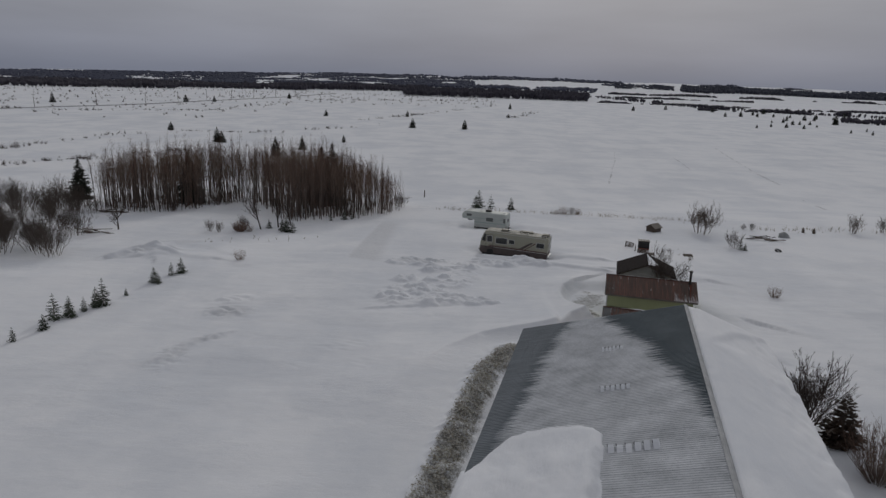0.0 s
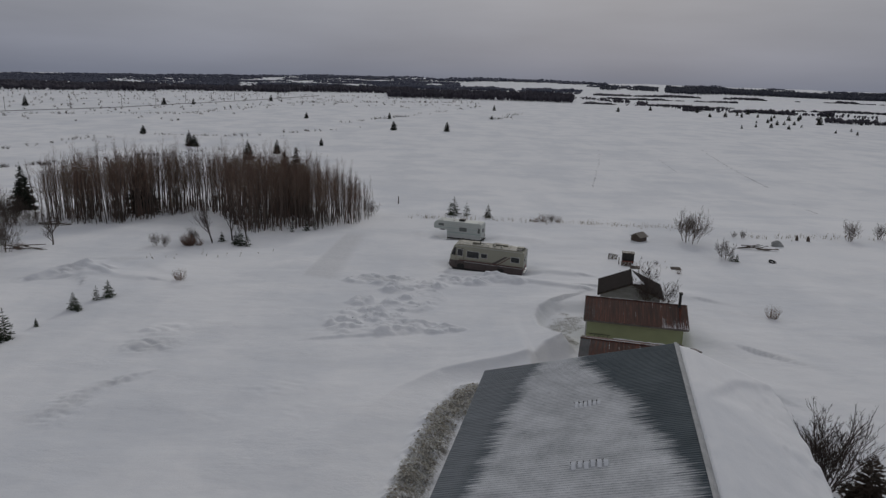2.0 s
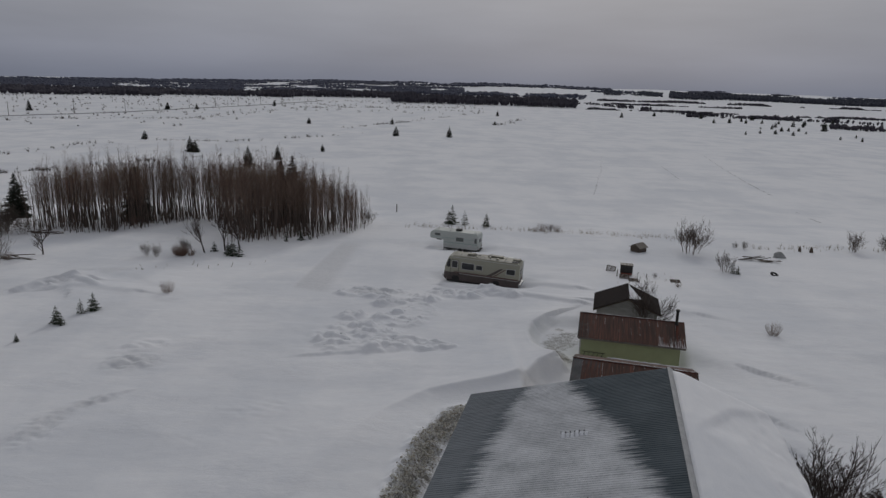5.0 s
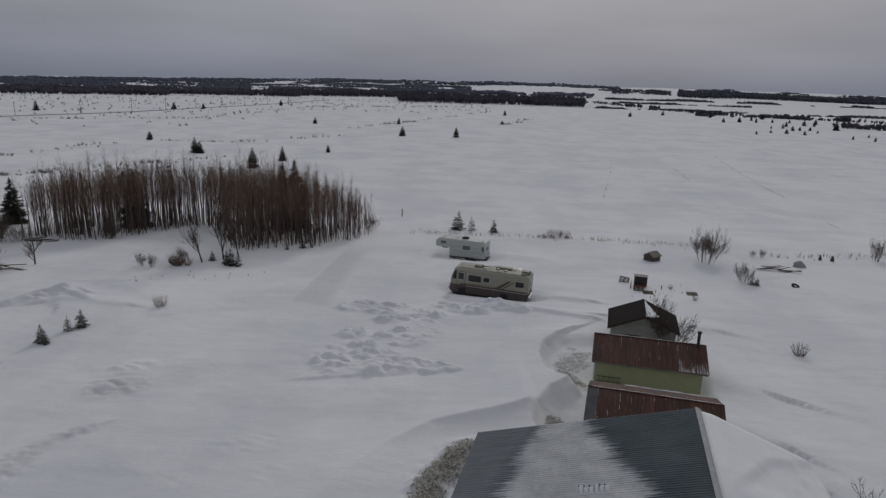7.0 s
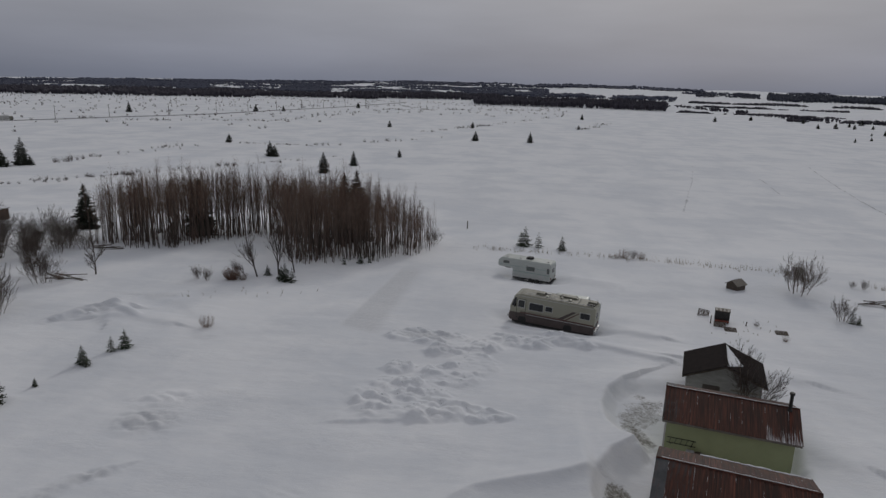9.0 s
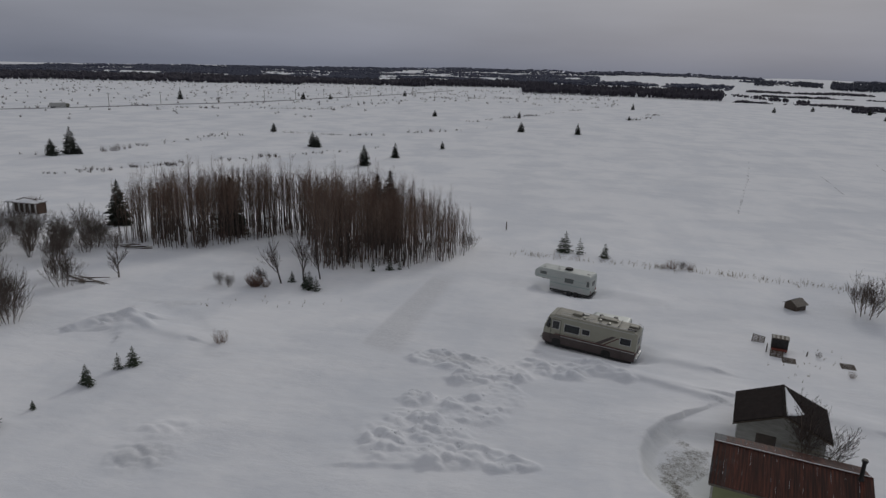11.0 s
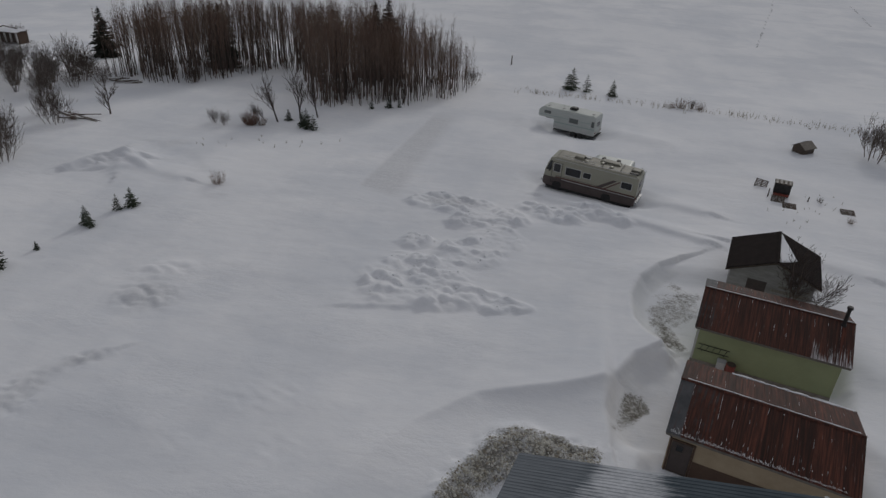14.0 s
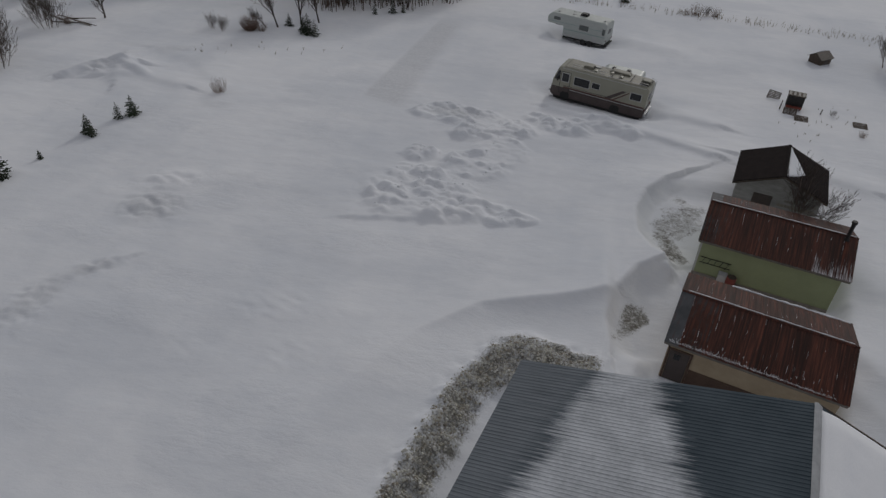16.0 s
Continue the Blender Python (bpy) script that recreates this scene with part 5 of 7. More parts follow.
def build_fifth_wheel():
    zg = -2.5
    # the near rear corner and the way towards the hitch
    tail, nose = Vector((10.15, 106.3)), Vector((4.95, 108.3))
    a = math.degrees(math.atan2(tail.y - nose.y, tail.x - nose.x))
    r = thing("travel_trailer", pose(nose.x, nose.y, zg, 0, 0, a), "white fifth-wheel travel trailer standing in snow", "trailer")
    L, W, H = 5.5, 2.35, 3.1
    body = [(0, 0.62), (L - 0.1, 0.62), (L, 0.8), (L, H - 0.25), (L - 0.15, H), (-1.7, H + 0.02), (-2.15, H - 0.4), (-2.2, 2.05), (-2.05, 1.85), (-0.12, 1.80), (0, 1.7)]
    part("body", Shape().prism(body, 0, W), WHITE_BODY, r, "off-white ribbed body with raised front", bevel=0.04)
    part("roof", Shape().prism([(-1.6, H + 0.01), (L - 0.2, H - 0.01), (L - 0.25, H + 0.04), (-1.5, H + 0.06)], 0.06, W - 0.06), WHITE_BODY, r, "pale roof skin")
    part("stripe", box(0.05, -0.007, 1.42, L - 0.05, 0.0, 1.50), PALE_STRIPE, r, "teal side stripe")
    part("stripe", box(-2.0, -0.007, 2.12, L - 0.05, 0.0, 2.17), PALE_STRIPE, r, "teal side stripe")
    part("stripe", box(0.05, -0.007, 0.70, L - 0.05, 0.0, 0.86), PLASTIC_GREY, r, "grey lower band")
    side_window(r, 2.05, 1.75, 3.25, 2.35, pane=CURTAIN, rim=PLASTIC_GREY)
    side_window(r, -1.4, 2.35, -0.5, 2.75, pane=CURTAIN, rim=PLASTIC_GREY)
    side_window(r, 5.0, 1.7, 5.35, 2.45, pane=CURTAIN, rim=PLASTIC_GREY)
    part("hatch", Shape().box(0.3, -0.012, 0.9, 1.2, 0.0, 1.35), WHITE_BODY, r, bevel=0.004)
    part("hatch", Shape().box(3.9, -0.012, 0.95, 4.5, 0.0, 1.35), PLASTIC_GREY, r, bevel=0.004)
    for x in (2.75, 3.62):
        wheel(r, x, 0.06, 0.36, 0.36, 0.22)
        wheel(r, x, W - 0.06, 0.36, 0.36, 0.22)
    part("rib", box(0.02, -0.009, 1.12, L - 0.02, 0.0, 1.15), PLASTIC_GREY, r)
    part("rib", box(0.02, -0.009, 2.62, L - 0.02, 0.0, 2.65), PLASTIC_GREY, r)
    part("underframe", box(0.05, 0.15, 0.40, L - 0.1, W - 0.15, 0.62), BLACK_IRON, r)
    part("bumper", box(L, 0.1, 0.50, L + 0.15, W - 0.1, 0.66), BLACK_IRON, r, bevel=0.02)
    for y in (0.5, W - 0.6):
        part("landing_leg", box(-0.12, y, 0.0, -0.02, y + 0.1, 1.8), BLACK_IRON, r)
    part("hitch_pin", box(-1.5, W / 2 - 0.2, 1.45, -0.7, W / 2 + 0.2, 1.85), BLACK_IRON, r, bevel=0.02)
    roof_unit(r, "air_conditioner", 2.1, W / 2, H + 0.03, 0.95, 0.7, 0.32, BLACK_IRON, "dark roof air conditioner")
    for x in (-1.1, 0.9, 4.9):
        roof_unit(r, "roof_vent", x, 0.8, H + 0.03, 0.42, 0.42, 0.12, PLASTIC_GREY, "grey roof vent lid")
    part("aerial", Shape().tube([(0.6, 1.3, H + 0.03), (0.6, 1.3, H + 0.24), (1.6, 1.3, H + 0.26)], 0.02), PLASTIC_GREY, r)
    for y in (0.12, W - 0.34):
        part("tail_light", box(L, y, 0.95, L + 0.03, y + 0.22, 1.15), LAMP_RED, r)
    part("rear_window", box(L, 0.7, 1.75, L + 0.015, W - 0.7, 2.3), GLASS, r)
    return r


def build_camper():
    zg = -1.35
    r = thing("camper_trailer", pose(9.4, 90.7, zg, 0, 0, -14), "small white camper parked behind the motorhome", "trailer")
    L, W, H = 4.3, 2.0, 2.42
    body = [(0.1, 0.5), (L - 0.1, 0.5), (L, 1.2), (L - 0.1, H - 0.1), (L - 0.3, H), (0.55, H), (0.2, H - 0.2), (0, 1.2)]
    part("body", Shape().prism(body, 0, W), WHITE_BODY, r, "off-white rounded body", bevel=0.08)
    side_window(r, 0.9, 1.35, 1.9, 1.9)
    side_window(r, 2.6, 1.35, 3.5, 1.9)
    roof_unit(r, "roof_vent", 1.2, 1.0, H, 0.4, 0.4, 0.12, BLACK_IRON, "dark roof vent lid")
    roof_unit(r, "roof_vent", 2.7, 1.0, H, 0.45, 0.45, 0.12, BLACK_IRON, "dark roof vent lid")
    part("rail", Shape().tube([(0.4, 0.1, H + 0.06), (L - 0.3, 0.1, H + 0.06)], 0.02), CHROME, r)
    wheel(r, 2.2, 0.08, 0.32, 0.32, 0.2)
    wheel(r, 2.2, W - 0.08, 0.32, 0.32, 0.2)
    part("drawbar", box(-1.1, W / 2 - 0.05, 0.42, 0.1, W / 2 + 0.05, 0.52), BLACK_IRON, r)
    return r


build_motorhome()
build_fifth_wheel()
build_camper()


# ---- trees ----
def up(rng, lean):
    a = rng.uniform(0, 2 * math.pi)
    return Vector((math.cos(a) * math.sin(lean), math.sin(a) * math.sin(lean), math.cos(lean)))


def branch(rng, crown, base, way, length, r, twigs, level, curl=0.25):
    """A limb bent upward, with twigs along it."""
    p, d = Vector(base), Vector(way).normalized()
    pts, n = [p.copy()], 3
    for i in range(n):
        d = (d + Vector((rng.uniform(-0.14, 0.14), rng.uniform(-0.14, 0.14), curl * 0.5))).normalized()
        p = p + d * (length / n)
        pts.append(p.copy())
    crown.tube(pts, [r, r * 0.72, r * 0.45, r * 0.15], 3, cap=False)
    for k in range(twigs):
        f = rng.uniform(0.25, 0.98) * n
        i = min(int(f), n - 1)
        q = pts[i].lerp(pts[i + 1], f - i)
        side = (pts[i + 1] - pts[i]).normalized()
        out = (side + Vector((rng.uniform(-1, 1), rng.uniform(-1, 1), rng.uniform(-0.2, 0.9))) * 0.75).normalized()
        ln = length * rng.uniform(0.22, 0.48)
        if level > 0:
            branch(rng, crown, q, out, ln, r * 0.6, max(3, twigs // 2), level - 1, curl)
        else:
            crown.twig(q, q + out * ln, r * 0.62)


def poplar_meshes(seed, H, stems=4, spread=1.6):
    """A clump of slender, straight woodland stems without leaves, with steep fine branches high up."""
    rng = random.Random(seed)
    trunk, crown = Shape(), Shape()
    for stem in range(stems):
        hh = H * rng.uniform(0.72, 1.0)
        p = Vector((rng.uniform(-spread, spread), rng.uniform(-spread, spread) * 0.8, -0.4))
        pts, drift = [], up(rng, rng.uniform(0.01, 0.10))
        for i in range(6):
            pts.append(p.copy())
            p = p + (drift + Vector((rng.uniform(-0.035, 0.035), rng.uniform(-0.035, 0.035), 0))) * (hh + 0.4) / 5
        r0 = (0.0046 * hh + 0.008) * rng.uniform(0.45, 1.3)
        trunk.tube(pts, [r0 * f for f in (1.15, 1.0, 0.84, 0.62, 0.36, 0.08)], 5, cap=False)
        for k in range(20):
            f = (0.36 + 0.63 * rng.random() ** 0.7) * 5
            i = min(int(f), 4)
            q = pts[i].lerp(pts[i + 1], f - i)
            way = up(rng, rng.uniform(0.3, 0.9))
            branch(rng, crown, q, way, (1 - f / 6.2) * hh * 0.26 + 0.6, 0.015 * (1.25 - f / 6), 6, 0, 0.22)
        for k in range(12):
            q = pts[4].lerp(pts[5], rng.uniform(-0.6, 0.9)) if k else pts[5]
            branch(rng, crown, q, up(rng, rng.uniform(0.15, 0.6)), rng.uniform(0.7, 1.5), 0.010, 6, 0, 0.3)
    return trunk, crown


def fan_meshes(seed, H, W, stems, r, depth=3, foot=0.18):
    """A bare tree of several trunks that fan out from the root and fork again and again into fine twigs."""
    rng = random.Random(seed)
    trunk, crown = Shape(), Shape()

    def fork(base, way, length, r, level):
        p, d, pts = Vector(base), Vector(way).normalized(), []
        for i in range(4):
            pts.append(p.copy())
            d = (d + Vector((rng.uniform(-0.10, 0.10), rng.uniform(-0.10, 0.10), 0.05))).normalized()
            p = p + d * (length / 3)
        (trunk if level > 1 else crown).tube(pts, [r, r * 0.80, r * 0.58, r * 0.34], 5 if level > 1 else 3, cap=False)
        if level == 0:
            for k in range(6):
                q = pts[1].lerp(pts[3], rng.random())
                crown.twig(q, q + (d + Vector((rng.uniform(-1, 1), rng.uniform(-1, 1), rng.uniform(-0.2, 0.8))) * 0.6).normalized() * length * rng.uniform(0.35, 0.7), max(0.008, r * 0.4))
            return
        kids = 7 if level > 1 else 4
        for k in range(kids):
            f = (0.95 + 2.05 * (k + rng.random() * 0.6) / kids) if k < kids - 1 else 3.0
            i = min(int(f), 2)
            q = pts[i].lerp(pts[i + 1], min(1.0, f - i))
            side = Vector((rng.uniform(-1, 1), rng.uniform(-1, 1), rng.uniform(-0.1, 0.5)))
            out = (d + side.normalized() * (rng.uniform(0.6, 1.05) if k < kids - 1 else 0.2)).normalized()
            fork(q, out, length * rng.uniform(0.42, 0.66), r * (0.40 if k < kids - 1 else 0.60), level - 1)

    for s in range(stems):
        turn, lean = 2.39996 * s + 0.4, (0.10 + 0.72 * (s / max(1, stems - 1))) * math.atan2(0.5 * W, H)
        d = Vector((math.cos(turn) * math.sin(lean), math.sin(turn) * math.sin(lean), math.cos(lean)))
        fork(Vector((math.cos(turn), math.sin(turn), 0)) * foot * (0.3 + 0.7 * s / stems) + Vector((0, 0, -0.4)), d, H * rng.uniform(0.46, 0.54) * (1.0 if depth > 2 else 1.12), r * rng.uniform(0.7, 1.1), depth)
    return trunk, crown


def dome_meshes(seed, H, W, stems, twigs, r):
    """A bare shrub whose many thin stems fan out from one root into a round dome."""
    rng = random.Random(seed)
    trunk, crown = Shape(), Shape()
    for k in range(stems):
        f = math.sqrt((k + 0.5) / stems)
        turn, th = 2.39996 * k + rng.uniform(-0.3, 0.3), f * 1.18 * rng.uniform(0.8, 1.12)
        ln = rng.uniform(0.72, 1.06)
        out = Vector((math.cos(turn), math.sin(turn), 0))
        a = out * (0.07 * W * f) + Vector((0, 0, -0.25))
        tip = out * (0.5 * W * math.sin(th) * ln + 0.02) + Vector((0, 0, H * ln * (0.42 + 0.58 * math.cos(th))))
        mid = a.lerp(tip, 0.5) + Vector((rng.uniform(-1, 1), rng.uniform(-1, 1), rng.uniform(-0.4, 0.6))) * 0.045 * H + out * 0.09 * W * f
        trunk.tube([a, mid, tip], [r * rng.uniform(0.7, 1.2), r * 0.6, r * 0.12], 3, cap=False)
        for j in range(twigs):
            g = rng.uniform(0.2, 0.97)
            q = a.lerp(mid, g * 2) if g < 0.5 else mid.lerp(tip, g * 2 - 1)
            d = ((tip - mid).normalized() + Vector((rng.uniform(-1, 1), rng.uniform(-1, 1), rng.uniform(-0.3, 0.8))) * 0.8).normalized()
            e = q + d * H * rng.uniform(0.10, 0.24)
            crown.twig(q, e, r * 0.5)
            w = q.lerp(e, rng.uniform(0.3, 0.8))
            crown.twig(w, w + (d + Vector((rng.uniform(-1, 1), rng.uniform(-1, 1), rng.uniform(-0.3, 0.8))) * 0.8).normalized() * H * 0.09, r * 0.34)
    return trunk, crown


def spruce_meshes(seed, H, whorls, per, tufts, wide):
    rng = random.Random(seed)
    trunk, crown = Shape(), Shape()
    trunk.tube([(0, 0, -0.3), (0, 0, H * 0.5), (0, 0, H * 0.97)], [0.016 * H + 0.01, 0.010 * H, 0.003 * H], 6, cap=False)
    for w in range(whorls):
        f = 0.05 + 0.93 * (w / (whorls - 1)) ** 0.92
        reach = wide * H * (1 - f) ** 0.85 * rng.uniform(0.82, 1.12) + 0.02 * H
        n = max(4, round(per * (1 - 0.45 * f)))
        a0 = rng.uniform(0, 6.3)
        for k in range(n):
            a = a0 + 2 * math.pi * k / n + rng.uniform(-0.25, 0.25)
            ln = reach * rng.uniform(0.7, 1.15)
            droop = -0.28 * (1 - f) + 0.30 * f
            out = Vector((math.cos(a), math.sin(a), 0))
            root = Vector((0, 0, f * H + rng.uniform(-0.02, 0.02) * H))
            tip = root + out * ln + Vector((0, 0, ln * droop))
            crown.clump(root, tip, ln * 0.14 + 0.009 * H)
            for j in range(tufts):
                g = rng.uniform(0.25, 0.95)
                q = root.lerp(tip, g)
                side = Vector((-out.y, out.x, 0)) * rng.choice((-1, 1))
                d = (out * 0.55 + side * rng.uniform(0.5, 1.0) + Vector((0, 0, rng.uniform(-0.35, 0.25)))).normalized()
                crown.clump(q, q + d * ln * rng.uniform(0.28, 0.5) * (1.15 - g * 0.5), ln * 0.075 + 0.005 * H)
    crown.clump((0, 0, H * 0.90), (0, 0, H * 1.04), 0.018 * H)
    return trunk, crown


def tree_thing(name, meshes, bark, leaf, m, label, category, group):
    trunk, crown = meshes
    t = thing(name, m, label, category, group)
    part("trunk", trunk, bark, t)
    part("crown", crown, leaf, t)
    return t


def planted(x, y, s=1.0, turn=0.0, sz=None):
    return Matrix.LocRotScale((x, y, ground_at(x, y) - 0.03), Euler((0, 0, radians(turn))), (s, s, sz or s))


# woodland of tall bare trees
WOOD = ((-59, 111), (-50, 110.5), (-44, 115), (-40.5, 124.5), (-35.5, 124.5), (-32, 118), (-27.5, 106), (-21, 109), (-15, 111.5), (-10, 117), (-8.4, 125), (-11, 133), (-24, 134), (-40, 136), (-54, 133), (-62, 122))


def inside_poly(x, y, poly):
    hit = False
    for (ax, ay), (bx, by) in zip(poly, poly[1:] + poly[:1]):
        if (ay > y) != (by > y) and x < (bx - ax) * (y - ay) / (by - ay) + ax:
            hit = not hit
    return hit


def build_wood():
    rng = random.Random(77)
    group, label = "bare trees of the grove", "tall slender leafless tree in a dense grove"
    kinds = []
    spots = []
    tries = 0
    while len(spots) < 240 and tries < 60000:
        tries += 1
        x, y = rng.uniform(-63, -7), rng.uniform(104, 137)
        if not inside_poly(x, y, WOOD):
            continue
        if min(((x - a) ** 2 + (y - b) ** 2 for a, b in spots), default=9) < 0.95:
            continue
        if y > 126 and rng.random() < 0.35:
            continue
        spots.append((x, y))
    spots += [(-44.0 + 0.7 * k + rng.uniform(-0.3, 0.3), 127.0 + 2.3 * (k % 3) + rng.uniform(-0.6, 0.6)) for k in range(18)]
    more = 0
    while more < 55:
        x, y = rng.uniform(-61, -40), rng.uniform(110, 128)
        if inside_poly(x, y, WOOD):
            spots.append((x, y))
            more += 1
    more = 0
    while more < 45:
        x, y = rng.uniform(-27, -8), rng.uniform(107, 130)
        if inside_poly(x, y, WOOD):
            spots.append((x, y))
            more += 1
    for i, (x, y) in enumerate(spots):
        h = rng.uniform(0.84, 1.06) * float(np.interp(x, (-62, -56, -50, -46, -40, -26, -18, -13, -9), (0.80, 0.90, 0.98, 1.04, 1.0, 1.02, 0.92, 0.74, 0.50)))
        h *= 1.0 - 0.004 * max(0, y - 118)
        k = i % 7
        m = planted(x, y, h * rng.uniform(0.92, 1.08), rng.uniform(0, 360), h)
        if i < 7:
            kinds.append(tree_thing("bare_tree", poplar_meshes(300 + k, 12.9), BARK_DARK, TWIG_RED if k in (1, 4) else TWIG, m, label, "tree", group))
        else:
            copy_thing(kinds[k], m)


build_wood()


def build_undergrowth():
    """Thin saplings and brush that fill the grove between its trees."""
    rng = random.Random(123)
    s, n = Shape(), 0
    while n < 300:
        x, y = rng.uniform(-63, -7), rng.uniform(104, 136)
        if not inside_poly(x, y, WOOD):
            continue
        n += 1
        z, h = ground_at(x, y), rng.uniform(1.5, 5.5)
        d = up(rng, rng.uniform(0.02, 0.18))
        a, b = Vector((x, y, z - 0.2)), Vector((x, y, z)) + d * h
        s.twig(a, b, 0.035)
        for k in range(9):
            q = a.lerp(b, rng.uniform(0.2, 0.9))
            s.twig(q, q + (d + up(rng, rng.uniform(0.4, 1.0))).normalized() * rng.uniform(0.5, 1.5), 0.016)
    tagged(new("undergrowth", s.mesh("undergrowth", TWIG_RED)), "dense brown saplings and brush under the bare trees", "brush", kind="stuff")


build_undergrowth()


def build_spruces():
    rng = random.Random(31)
    tall = tree_thing("spruce", spruce_meshes(1, 9.0, 30, 12, 8, 0.30), BARK, NEEDLES, planted(-69.0, 123.2, 0.86), "tall dark green spruce at the edge of the grove", "tree", "spruces")
    for x, y, s in ((-48.5, 124.0, 1.25),):
        copy_thing(tall, planted(x, y, s, rng.uniform(0, 360)))
    brown = tree_thing("spruce", spruce_meshes(6, 9.0, 34, 12, 8, 0.24), BARK, NEEDLES_BROWN, planted(-23.9, 126.6, 1.24), "tall brownish-green spruce inside the bare grove", "tree", "spruces")
    copy_thing(brown, planted(-22.0, 127.2, 1.06, 140))
    mid = tree_thing("spruce", spruce_meshes(2, 5.0, 20, 12, 6, 0.36), BARK, NEEDLES, planted(-58.3, 266.2, 1.12), "dark spruce standing alone in the snowy field", "tree", "field spruces")
    mid2 = tree_thing("spruce", spruce_meshes(3, 4.6, 17, 13, 6, 0.48), BARK, NEEDLES, planted(-140.8, 339.0, 0.95), "dark broad spruce standing alone in the snowy field", "tree", "field spruces")
    for i, (x, y, h) in enumerate(((-99.9, 288.2, 4.8), (-97.6, 287.2, 4.4), (-47.8, 304.8, 2.6), (-90.7, 495.5, 4.1), (-32.1, 514.2, 3.8), (-21.9, 402.9, 4.9), (9.3, 403.1, 4.6), (47.1, 543.4, 3.0), (-62.3, 240.5, 5.3),
                                   (-165.4, 219.2, 5.1), (-163.6, 226.1, 6.9), (-160.8, 226.5, 2.8), (337.5, 592.8, 6.8), (288.5, 569.7, 3.7), (62, 700, 4.5), (205, 760, 5.0), (-330, 560, 6.5), (-250, 640, 6.0), (-230, 660, 4.5), (-190, 800, 6), (430, 640, 5.5), (300, 700, 5), (395, 560, 4.5), (260, 820, 5), (318, 640, 4), (345, 660, 5), (352, 655, 4), (372, 690, 5), (415, 715, 5), (280, 690, 4), (305, 790, 5), (360, 780, 6), (330, 740, 4))):
        copy_thing((mid, mid2)[i % 2], planted(x, y, 1.2 * h / (5.0, 4.6)[i % 2], rng.uniform(0, 360)))
    for k in range(26):
        az, d = radians(rng.uniform(24, 36)), rng.uniform(520, 860)
        copy_thing((mid, mid2)[k % 2], planted(d * math.sin(az), d * math.cos(az), rng.uniform(0.45, 1.0), rng.uniform(0, 360)))
    young = tree_thing("young_spruce", spruce_meshes(4, 1.8, 12, 9, 5, 0.40), BARK, NEEDLES_YOUNG, planted(-29.1, 70.7, 1.0), "young green spruce poking out of the snow", "tree", "young spruces")
    young2 = tree_thing("young_spruce", spruce_meshes(5, 1.5, 9, 8, 5, 0.36), BARK, NEEDLES_YOUNG, planted(-29.8, 69.7, 1.0), "thin young spruce poking out of the snow", "tree", "young spruces")
    for i, (x, y, h) in enumerate(((-30.3, 66.5, 1.5), (-29.7, 66.1, 1.1), (-31.1, 61.9, 0.65), (-31.7, 58.7, 2.3), (-32.1, 58.2, 1.7), (-32.6, 57.0, 1.2), (-33.1, 55.5, 1.7), (-34.0, 54.7, 2.1), (-33.6, 52.4, 1.2), (-34.5, 49.7, 1.1),
                                   (6.7, 131.0, 3.1), (9.0, 130.4, 2.4), (12.9, 128.5, 2.2), (6.0, 131.6, 2.2), (-23.6, 96.6, 2.1), (-22.6, 96.2, 1.7), (-24.4, 97.4, 1.6), (43.4, 94.4, 1.5), (43.9, 94.0, 1.0), (-18.9, 107.4, 1.3), (-16.8, 108.6, 1.4), (-15.6, 109.4, 1.2), (-26.8, 98.8, 1.3))):
        copy_thing((young, young2)[i % 2], planted(x, y, 1.15 * h / (1.8, 1.5)[i % 2], rng.uniform(0, 360)))


build_spruces()


